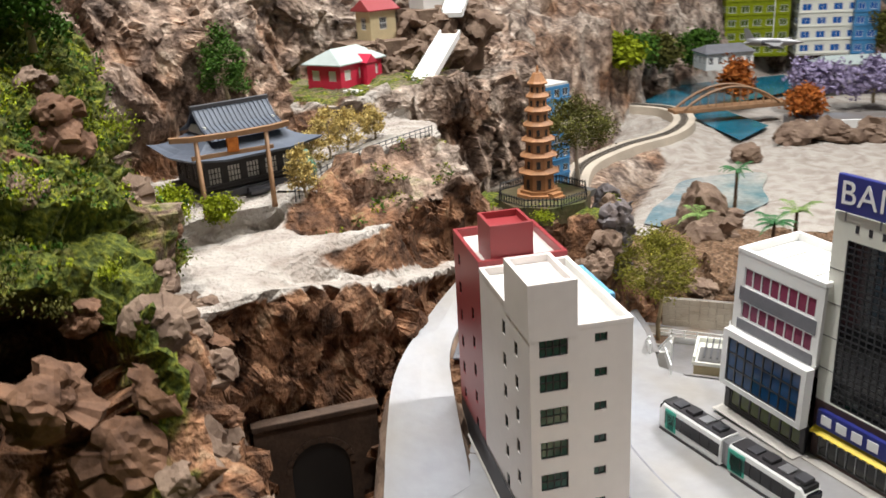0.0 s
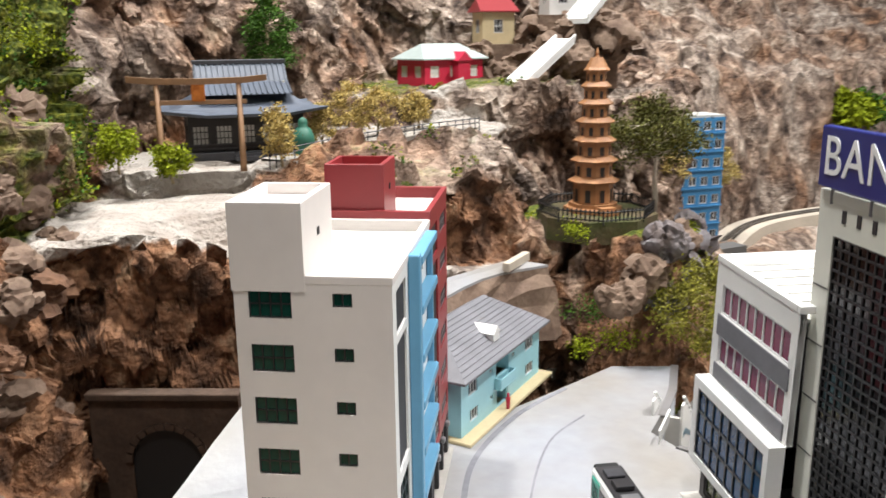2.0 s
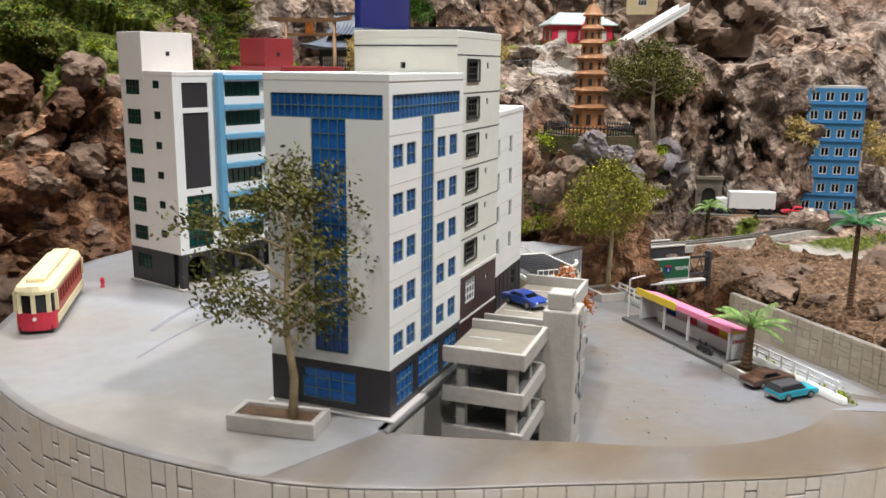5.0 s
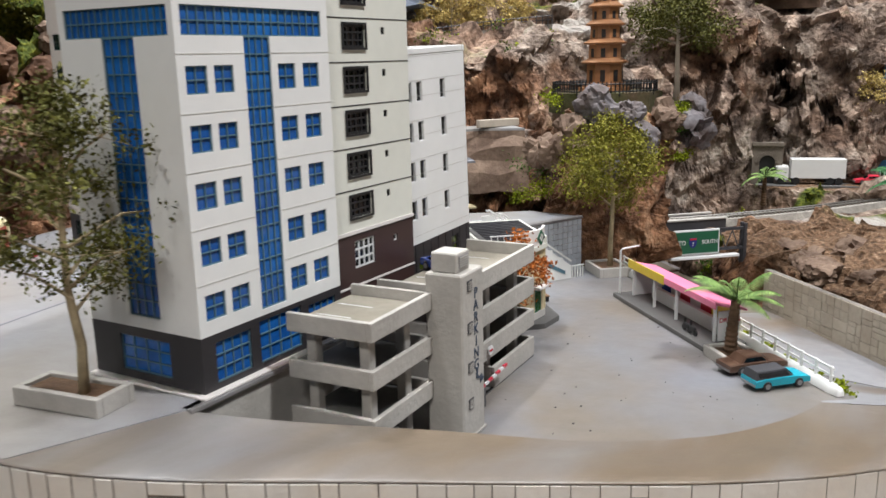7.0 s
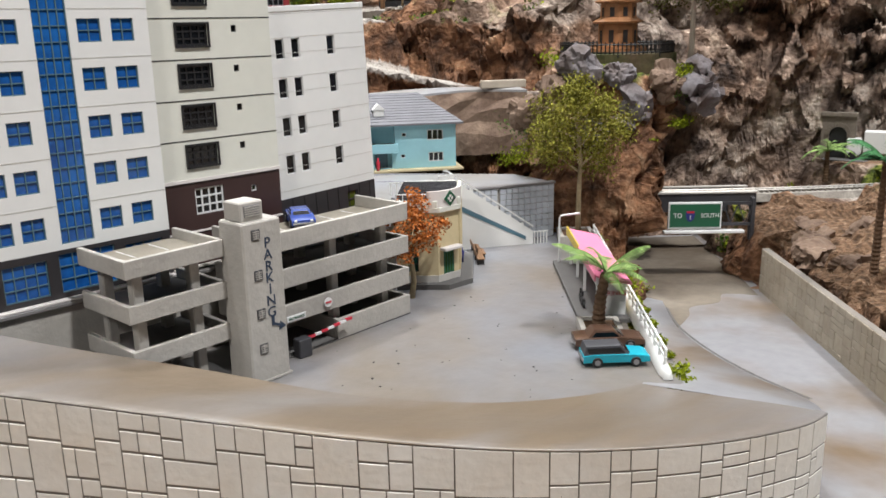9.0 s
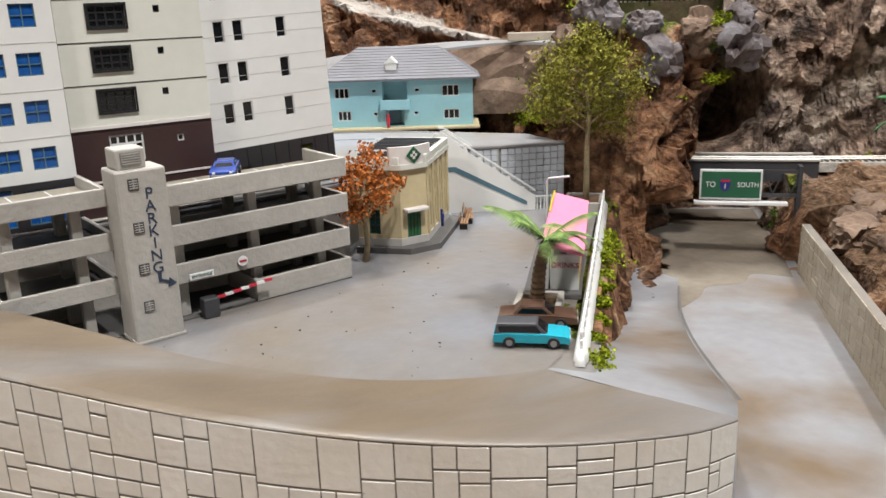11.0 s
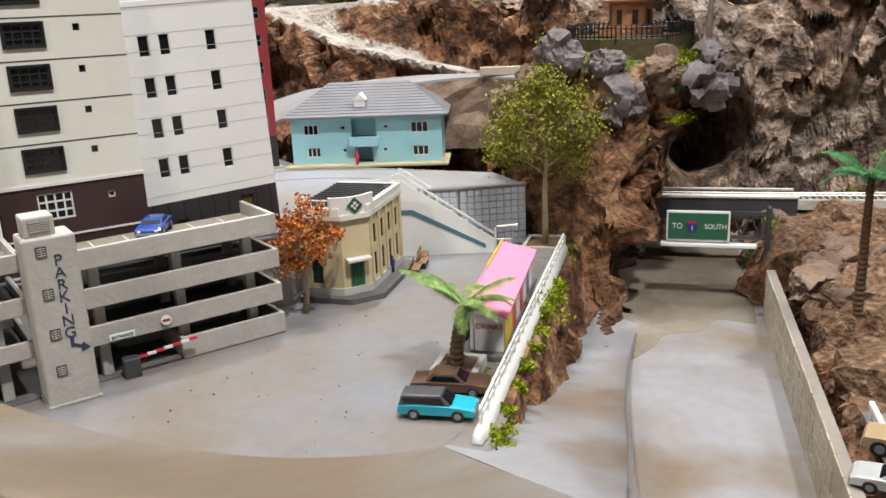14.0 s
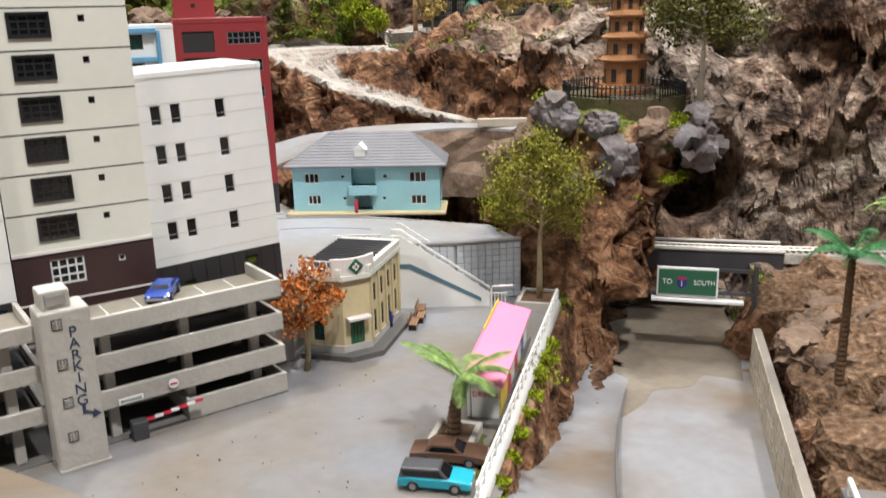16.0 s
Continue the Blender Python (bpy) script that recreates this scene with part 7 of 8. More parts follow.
seam = material("dark_seam", (0.23, 0.23, 0.265), 0.7, var=0.3, scale=20, tint=(0.33, 0.33, 0.36))
M["seam"] = seam
for nm, line, w in (("street_seam", [(31.8, 24.2, 4.41), (30.9, 27.7, 4.41), (30.4, 32, 4.41), (30.6, 36.3, 4.41), (31.3, 42, 4.41), (32.9, 48, 4.41), (36.5, 53.5, 4.41), (41, 57.5, 4.41)], 0.34),
                    ("street_seam", [(34.4, 20, 4.41), (33.6, 25, 4.41), (33.4, 30.2, 4.41), (33.7, 36.4, 4.41), (35.1, 43, 4.41), (37.8, 49.6, 4.41), (41, 53, 4.41)], 0.13)):
    tagged(part(nm, ribbon(line, w, 0.012), "seam"), "dark seam in the grey street deck", "seam", kind="structure")


tagged(part("slip_gutter", ribbon([(77.5, 43.7, -0.28), (72.7, 48.5, -1.98), (67.7, 53.3, -3.28), (62.9, 58.3, -4.28), (59.6, 62.2, -4.54)], 0.16, 0.02), "asphalt"), "dark gutter line along the slip road edge", "seam", kind="structure")


def track(name, line, label, bed=2.2, bed_mat="ballast", gauge=0.9, skirt=0.5):
    t = thing(name, 0, 0, 0, 0, label, "railway", kind="structure")
    p = spline(line, 10)
    L, R, U, V, A, B = [], [], [], [], [], []
    sl = Geo()
    acc = 0.0
    for i, c in enumerate(p):
        d = (p[min(i + 1, len(p) - 1)] - p[max(i - 1, 0)]).normalized()
        n = Vector((-d.y, d.x, 0)).normalized()
        U.append(tuple(c + n * bed / 2))
        V.append(tuple(c - n * bed / 2))
        A.append(tuple(c + n * (bed / 2 + 0.25) - Vector((0, 0, skirt))))
        B.append(tuple(c - n * (bed / 2 + 0.25) - Vector((0, 0, skirt))))
        L.append(c + n * gauge / 2 + Vector((0, 0, 0.2)))
        R.append(c - n * gauge / 2 + Vector((0, 0, 0.2)))
        if i + 1 < len(p):
            q_ = p[i + 1]
            ln = (q_ - c).length
            while acc < ln:
                m = c.lerp(q_, acc / ln)
                h_, e = n * 0.75, d * 0.11
                z0, z1 = Vector((0, 0, 0.0)), Vector((0, 0, 0.12))
                sl.add([m + a + b + k for k in (z0, z1) for a, b in ((-h_, -e), (h_, -e), (h_, e), (-h_, e))], [(4, 5, 6, 7), (0, 1, 5, 4), (1, 2, 6, 5), (2, 3, 7, 6), (3, 0, 4, 7)])
                acc += 0.5
            acc -= ln
    part("track_bed", Geo().rings([A, U, V, B], closed=False, caps=False), bed_mat, t)
    part("sleepers", sl, "sleeper", t, kind="stuff")
    for r_ in (L, R):
        part("rail", Geo().tube(r_, 0.07, n=4), "rail", t)
    return t


track("bridge_track", [(42, 70.2, 0.75), (47.8, 75.5, 0.75), (54.8, 82.2, 0.75), (64, 92, 0.85), (74, 105, 1.2)], "dark railway track on pale ballast crossing the underpass", 2.6, "ballast", skirt=0.7)
via = [(74, 105, 1.2), (85, 118, 1.6), (99, 125, 1.7), (113, 128, 1.8), (124, 136, 1.9), (129, 147, 1.9), (124, 158, 1.9)]
track("viaduct_track", via, "pale plaster viaduct curving round the beach with a railway track", 4.4, "viaduct", skirt=2.2)
for (x, y) in ((113, 128), (124, 136), (99, 125)):
    tagged(part("viaduct_pier", Geo().prism([(x - 1.2, y - 1.2), (x + 1.2, y - 1.2), (x + 1.2, y + 1.2), (x - 1.2, y + 1.2)], -3, 1.2, 0.15), "viaduct"), "sandy plaster pier under the railway viaduct", "pier", kind="structure")
track("valley_track", [(20, 12, -3.6), (14.6, 20.5, -3.4), (11.2, 28, -3.0), (9.6, 36, -2.7), (10.6, 46, -2.4), (14, 55, -2.2), (16, 60, -2.2)], "dark railway track on pale gravel below the street deck", 3.0, "ballast", skirt=2.5)
br = thing("railway_bridge", 51.3, 78.8, 0, 44, "low grey plate girder railway bridge over the road", "bridge")
for yy in (-1.6, 1.35):
    part("girder", Geo().box(-6.5, 6.5, yy, yy + 0.25, -0.75, 0.95, 0.03), "darksteel", br)
    part("kerb_rail", Geo().box(-6.6, 6.6, yy - 0.1, yy + 0.35, 0.95, 1.1, 0.02), "concrete", br)
part("deck", Geo().box(-6.5, 6.5, -1.35, 1.35, -0.2, 0.05), "concrete", br)


# ---------------------------------------------------------------- highway sign on a gantry
def highway_sign(x, y, z, rz):
    t = thing("highway_sign", x, y, z, rz, "green highway direction sign with white border on grey gantry", "sign")
    bd = part("sign_board", Geo().box(-2.5, 2.5, -0.15, 0.1, 0, 2.3, 0.05), "letters", t, "white bordered board")
    part("panel", Geo().box(-2.34, 2.34, -0.2, -0.15, 0.16, 2.14), "greensign", bd, "dark green panel")
    words("TO", 0.58, "letters", bd, cmpose(-1.62, -0.22, 1.15))
    words("SOUTH", 0.52, "letters", bd, cmpose(1.38, -0.22, 1.15))
    sh = [(-0.82, 1.58), (-0.08, 1.58), (-0.02, 1.2), (-0.14, 0.82), (-0.45, 0.62), (-0.76, 0.82), (-0.88, 1.2)]
    s_ = part("shield", Geo().rings([[(a, -0.2, b) for a, b in sh], [(a, -0.24, b) for a, b in sh]]), "deepblue", bd, "blue route shield")
    part("shield_top", Geo().box(-0.8, -0.1, -0.26, -0.24, 1.38, 1.55), "redink", s_, "red shield top")
    words("1", 0.55, "letters", s_, cmpose(-0.45, -0.26, 1.02))
    part("catwalk", Geo().box(-2.9, 4.6, -0.5, 0.3, -0.35, -0.12, 0.03), "letters", t, "white catwalk")
    for zz in (0.2, 2.0):
        part("beam", Geo().box(2.6, 5.6, 0.1, 0.35, zz, zz + 0.25), "darksteel", t)
    for k in range(4):
        part("brace", Geo().tube([(2.7 + k * 0.7, 0.22, 0.4), (3.4 + k * 0.7, 0.22, 2.0)] if k % 2 else [(2.7 + k * 0.7, 0.22, 2.0), (3.4 + k * 0.7, 0.22, 0.4)], 0.06, n=5), "darksteel", t)
    for yy in (0.0, 0.6):
        part("post", Geo().box(5.3, 5.65, yy, yy + 0.3, -5.4, 2.6, 0.04), "darksteel", t)
    return t


hs = highway_sign(57.0, 70.75, -0.35, 42)
hs.scale = (0.88, 0.9, 0.98)

# ---------------------------------------------------------------- retaining wall of the lower road
# darker tan copy of the parapet stone, with the wall's shade in its colour
M["road_stone_shaded"] = material("shaded_tan_stone_block", (0.5, 0.445, 0.36), 0.75, var=0.14, scale=30, tint=(0.38, 0.32, 0.24), bump=0.25, rnd=0.06)
rw = thing("road_wall", 0, 0, 0, 0, kind="structure", label="pale stone retaining wall beside the lower road", category="wall")
p0, p1 = Vector((62.9, 70.9, 0)), Vector((88, 44.2, 0))
dv = (p1 - p0)
LW = dv.length
at = cmpose(p0.x, p0.y, -5, 0, 0, math.degrees(math.atan2(dv.y, dv.x)))
part("wall_core", Geo().box(0, LW, 0.02, 0.5, 0, 3.9), "stone_joint", rw, at=at)
rng = random.Random(9)
cells = []
for i in range(12):
    stone_cells(rng, LW * i / 12, LW * (i + 1) / 12, 0, 3.9, cells)
for u0, u1, v0, v1 in cells:
    part("stone", Geo().box(u0 + 0.02, u1 - 0.02, -0.06 + rng.uniform(-0.02, 0.02), 0.1, v0 + 0.02, v1 - 0.02, 0.03), "road_stone_shaded", rw, at=at)
fr = thing("fence", 78.6, 57.2, -1.15, math.degrees(math.atan2(dv.y, dv.x)), "low white railing beside parked cars", "fence")
part("rail", Geo().box(0, 12, -0.12, 0.12, 0.45, 0.75, 0.05), "white", fr)
for k in range(7):
    part("post", Geo().box(0.2 + k * 1.9, 0.5 + k * 1.9, -0.1, 0.1, 0, 0.5, 0.03), "white", fr)
tagged(part("parking_lot", Geo().box(0, 13, 0.3, 9, -1.25, -1.12), "pave", at=cmpose(78.0, 57.0, 0, 0, 0, math.degrees(math.atan2(dv.y, dv.x)))), "grey surfaced car lot", "pavement", kind="structure")


# ---------------------------------------------------------------- tunnel portals
def portal(x, y, z, rz, w, h, label, mat="grey_rock", side=2.4):
    t = thing("tunnel_portal", x, y, z, rz, label, "tunnel portal")
    n = 12
    pts = [(-w / 2, 0)] + [(-w / 2 * math.cos(math.pi * k / n), h - w / 2 + w / 2 * math.sin(math.pi * k / n)) for k in range(n + 1)] + [(w / 2, 0)]
    W, H = w / 2 + side, h + 0.55 * side + 0.6
    outer = [(-W, 0)] + [(max(-W, min(W, -W * 1.5 * math.cos(math.pi * k / n))), H if 0 < k < n else H * 0.6) for k in range(n + 1)] + [(W, 0)]
    g = Geo()
    g.rings([[(a, 0.8, b) for a, b in outer], [(a, 0, b) for a, b in outer], [(a, 0, b) for a, b in pts], [(a, 1.4, b) for a, b in pts]], closed=False, caps=False)
    part("facing", g, mat, t, "rough stone facing")
    # shallow lining, painted black in place of the shade inside
    part("tunnel_lining", Geo().rings([[(a, 0.02, b - 0.03) for a, b in pts], [(a, 0.13, b - 0.03) for a, b in pts]], closed=False, caps=False), "black", t, "black lining painted as tunnel shade")
    for k in range(n):
        a0, a1 = math.pi * (k + 0.06) / n, math.pi * (k + 0.94) / n
        r0, r1 = w / 2, w / 2 + 0.42
        q4 = [(-r * math.cos(a), h - w / 2 + r * math.sin(a)) for r, a in ((r0, a0), (r0, a1), (r1, a1), (r1, a0))]
        part("arch_stone", Geo().rings([[(a, -0.15, b) for a, b in q4], [(a, 0.05, b) for a, b in q4]]), mat, t)
    part("cornice", Geo().box(-W - 0.1, W + 0.1, -0.25, 0.8, H, H + 0.45, 0.06), mat, t)
    # black sheet just behind the arch, stands in for a deep shaded bore
    part("tunnel_shade", Geo().box(-w / 2 - 0.1, w / 2 + 0.1, 0.12, 0.2, 0, h), "black", t, "black sheet standing in for the tunnel's shade")
    return t


M["brown_concrete"] = material("weathered_grey_brown_concrete", (0.3, 0.25, 0.2), 0.85, var=0.25, scale=40, bump=0.4, bscale=150)
M["dark_stone"] = material("dark_brown_stone", (0.13, 0.078, 0.05), 0.85, var=0.3, scale=40, bump=0.6, bscale=150)
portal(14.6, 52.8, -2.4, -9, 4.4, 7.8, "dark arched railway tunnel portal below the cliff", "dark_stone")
portal(57.7, 99.3, 1.2, 14, 1.7, 4.2, "grey arched road tunnel portal in the cliff", "brown_concrete", 0.8)


# ---------------------------------------------------------------- temple terrace
def torii(x, y, z, rz):
    t = thing("torii_gate", x, y, z, rz, "brown wooden torii gate with orange tablet", "gate")
    for u in (-3.05, 3.05):
        part("pillar", Geo().lathe([(0.3, 0), (0.25, 0.4), (0.2, 6.9)], 10, u, 0), "wood", t, smooth=True)
    part("lintel", Geo().rings([[(u, -0.22, 6.75 + dz), (u, 0.22, 6.75 + dz), (u, 0.26, 7.2 + dz), (u, -0.26, 7.2 + dz)] for u, dz in ((-5.2, 0.25), (-3.5, 0.08), (0, 0), (3.5, 0.08), (5.2, 0.25))]), "wood", t)
    part("tie_beam", Geo().box(-3.6, 3.6, -0.14, 0.14, 5.25, 5.6, 0.04), "wood", t)
    part("tablet", Geo().box(-0.5, 0.5, -0.2, 0.1, 5.5, 6.85, 0.04), "leaf_orange", t, "orange tablet")
    return t


torii(15.35, 71.3, 18.4, 3)


M["temple_slate"] = material("blue_grey_tiled_roof", (0.1, 0.12, 0.16), 0.55, var=0.15, scale=60)
M["rock_brown"] = material("brown_earth", (0.16, 0.105, 0.06), 0.9, var=0.35, scale=40, tint=(0.08, 0.1, 0.02), bump=0.6, bscale=140)


def temple(x, y, z, rz):
    t = thing("temple", x, y, z, rz, "dark timber temple hall with curved blue-grey tiled roof", "temple")
    w, d = 9.6, 6.6
    part("platform", Geo().box(-w / 2 - 0.6, w / 2 + 0.6, -d / 2 - 0.6, d / 2 + 0.6, 0, 0.7, 0.05), "darksteel", t, "dark stone platform")
    part("steps", Geo().box(-1.2, 1.2, -d / 2 - 1.5, -d / 2 - 0.6, 0, 0.35).box(-1.2, 1.2, -d / 2 - 1.05, -d / 2 - 0.6, 0.35, 0.6), "darksteel", t)
    for at, ln in ((cmpose(-w / 2, -d / 2, 0.7), w), (cmpose(w / 2, -d / 2, 0.7, 0, 0, 90), d), (cmpose(w / 2, d / 2, 0.7, 0, 0, 180), w), (cmpose(-w / 2, d / 2, 0.7, 0, 0, 270), d)):
        n = int(ln / 1.6)
        hs = [(0.3 + k * ln / n, (k + 1) * ln / n - 0.3, 0.6, 2.2) for k in range(n)]
        sheet("wall", ln, 3.3, 0.2, hs, "darkwood", t, at)
        for hh in hs:
            window(t, at, *hh, 4, 3, "darkwood", "greyroof", 0.07, name="lattice")
    # lower skirt roof, then gabled upper roof with upturned corners
    e, zz = 1.9, 3.9
    rr = []
    for f in np.linspace(0, 1, 6):
        hx, hy = (w / 2 + e) * (1 - f) + (w / 2 - 1.4) * f, (d / 2 + e) * (1 - f) + (d / 2 - 1.2) * f
        zc = zz + 1.75 * f ** 1.5
        k = 0.45 * (1 - f) ** 2
        rr.append([(-hx, -hy, zc + k), (-hx * 0.5, -hy, zc), (hx * 0.5, -hy, zc), (hx, -hy, zc + k), (hx, 0, zc), (hx, hy, zc + k), (hx * 0.5, hy, zc), (-hx * 0.5, hy, zc), (-hx, hy, zc + k), (-hx, 0, zc)])
    part("lower_roof", Geo().rings([[(a * 0.97, b * 0.97, c - 0.25) for a, b, c in rr[0]]] + rr), "temple_slate", t, "blue-grey tiled roof")
    z1, hx, hy = zz + 1.5, w / 2 - 0.9, d / 2 - 0.2
    g = Geo()
    prof = [(-hy - 0.7, 0), (-hy * 0.5, 0.95), (0, 2.5), (hy * 0.5, 0.95), (hy + 0.7, 0), (hy * 0.5, 0.65), (0, 2.15), (-hy * 0.5, 0.65)]
    g.rings([[(u, a, z1 + b) for a, b in prof] for u in (-hx, hx)])
    part("upper_roof", g, "temple_slate", t, "blue-grey tiled gable roof")
    part("ridge", Geo().box(-hx - 0.1, hx + 0.1, -0.22, 0.22, z1 + 2.4, z1 + 2.8, 0.06), "darksteel", t)
    for k in range(17):
        u = -hx + 0.15 + k * (2 * hx - 0.3) / 16
        for s in (-1, 1):
            part("roof_rib", Geo().tube([(u, s * (hy + 0.7), z1 + 0.06), (u, s * hy * 0.5, z1 + 1.0), (u, s * 0.1, z1 + 2.5)], 0.07, n=5), "temple_slate", t)
    for s in (-1, 1):
        part("gable", Geo().prism([(s * (hx - 0.5), -hy * 0.6), (s * (hx - 0.3), -hy * 0.6), (s * (hx - 0.3), hy * 0.6), (s * (hx - 0.5), hy * 0.6)], z1 + 0.2, z1 + 1.0), "cream", t, "pale gable board")
    part("railing", Geo().box(-w / 2 - 0.5, w / 2 + 0.5, -d / 2 - 0.5, -d / 2 - 0.4, 1.3, 1.42).box(-w / 2 - 0.5, w / 2 + 0.5, -d / 2 - 0.5, -d / 2 - 0.4, 1.0, 1.06), "darkwood", t)
    return t


temple(17.6, 80.5, 18.6, 12)
st = part("statue", Geo().lathe([(0.75, 0), (0.8, 0.5), (0.6, 0.6), (0.95, 1.0), (0.9, 1.7), (0.6, 2.3), (0.35, 2.5), (0.42, 2.8), (0.3, 3.1), (0.05, 3.25)], 12), "verdigris", smooth=True)
st.matrix_world = cmpose(23.0, 75.6, 18.9)
tagged(st, "green bronze seated statue on the temple terrace", "statue")
tagged(part("temple_path", ribbon([(21, 73.2, 18.95), (26, 78.4, 19.45), (33, 81, 20.1), (38, 82.8, 20.4)], 4.0, 0, 1.5), "ballast"), "pale gravel path along the terrace edge", "path", kind="structure")
tf = thing("fence", 0, 0, 0, 0, "thin dark railing along the terrace edge", "fence")
pts = spline([(20.4, 71.6, 19.0), (26.8, 77.0, 19.5), (33.4, 79.2, 20.1), (38.8, 80.8, 20.4)], 8)
for zz in (0.45, 0.85):
    part("rail", Geo().tube([p + Vector((0, 0, zz)) for p in pts], 0.045, n=4), "darksteel", tf)
for p in pts[::1]:
    part("post", Geo().tube([p - Vector((0, 0, 0.6)), p + Vector((0, 0, 0.95))], 0.05, n=4), "darksteel", tf)


def cottage(name, x, y, z, rz, w, d, h, wall, roof, label, hip=2.0, rh=1.8):
    t = thing(name, x, y, z, rz, label, "house")
    for at, ln in ((cmpose(0, 0, 0), w), (cmpose(w, 0, 0, 0, 0, 90), d), (cmpose(w, d, 0, 0, 0, 180), w), (cmpose(0, d, 0, 0, 0, 270), d)):
        n = max(1, int(ln / 2.4))
        hs = [(ln * (k + 0.5) / n - 0.6, ln * (k + 0.5) / n + 0.6, h * 0.35, h * 0.78) for k in range(n)]
        sheet("wall", ln, h, 0.2, hs, wall, t, at)
        for hh in hs:
            window(t, at, *hh, 3, 2, "whiteframe", "cream" if wall == "redhouse" else "dark_glass", 0.09)
    part("roof", hip_roof(-0.5, w + 0.5, -0.5, d + 0.5, h, rh, hip), roof, t, "hipped roof")
    return t


rh = cottage("house", 35.9, 99.9, 23.0, 30, 8.4, 5.4, 3.0, "redhouse", "tealroof", "crimson house with white windows and pale hipped roof")
part("porch", Geo().box(3.9, 5.7, -1.1, 0.05, 0, 2.9, 0.04).add([(3.7, -1.3, 2.9), (5.9, -1.3, 2.9), (4.8, -1.3, 3.9), (3.7, 1.2, 2.9), (5.9, 1.2, 2.9), (4.8, 1.2, 3.9)], [(0, 1, 2), (1, 4, 5, 2), (3, 0, 2, 5)]), "redhouse", rh, "gabled crimson porch")
part("terrace", Geo().box(-0.5, 9.4, -3.0, -0.2, -0.5, 0.12, 0.04), "greyroof", rh, "pale terrace slab")
cottage("house", 44.0, 108.9, 27.6, 12, 4.2, 3.4, 3.8, "yellow_wall", "red", "small cream two-storey house with dark red roof", 0.3, 1.6)
cottage("house", 52.5, 109.8, 31.0, 5, 7.0, 4.0, 4.0, "white", "tealroof", "white house high on the rock ledge", 0.3, 1.6)
tagged(part("rock_ledge", Geo().prism([(40, 106), (48, 106.5), (50, 112), (40, 113)], 22, 27.6, -0.04), "tan_rock"), "rock ledge carrying a small house", "rock", kind="structure")
tagged(part("rock_ledge", Geo().prism([(51, 108), (61, 108.5), (61, 115), (51, 115)], 22, 31.0, -0.04), "tan_rock"), "rock ledge carrying a white house", "rock", kind="structure")
for k, (x, y, z, r) in enumerate(((41.5, 106.4, 24.6, 2.6), (45.2, 106.6, 23.8, 2.4), (48.6, 107.4, 25.0, 2.5), (52.2, 108.2, 27.2, 2.6), (56.2, 108.4, 25.6, 3.0), (60.2, 109, 27.4, 2.8), (54.2, 108.2, 29.4, 1.8), (58.4, 108.6, 29.6, 1.9), (43.2, 106.3, 26.4, 1.5), (50.4, 110.2, 28.4, 2.2))):
    boulder(x, y, z, r, "tan_rock", 300 + k, 0.95, "weathered rock propping up the house ledge", "rocks of the house ledge", k * 47)
sl = thing("concrete_chute", 0, 0, 0, 0, "white plaster chute climbing the cliff", "ramp")
for i, (a, b) in enumerate((((45.6, 97.2, 23.3), (52.6, 102.4, 28.2)), ((55, 106, 30.5), (60.5, 112, 35)))):
    a, b = Vector(a), Vector(b)
    n = Vector((b.y - a.y, a.x - b.x, 0)).normalized()
    part("slab", Geo().rings([[c + n * 1.4, c - n * 1.4, c - n * 1.4 - Vector((0, 0, 0.6)), c + n * 1.4 - Vector((0, 0, 0.6))] for c in (a, b)]), "white", sl)
    for s in (-1, 1):
        part("kerb", Geo().rings([[c + n * (s * 1.4 + 0.12), c + n * (s * 1.4 - 0.12), c + n * (s * 1.4 - 0.12) + Vector((0, 0, 0.5)), c + n * (s * 1.4 + 0.12) + Vector((0, 0, 0.5))] for c in (a, b)]), "white", sl)
gb = thing("guard_beam", 38.2, 65.2, 10.9, 55, "pale wooden beam lying at the road edge", "beam")
part("beam", Geo().box(0, 4.2, -0.3, 0.3, 0, 0.7, 0.06), "viaduct", gb)


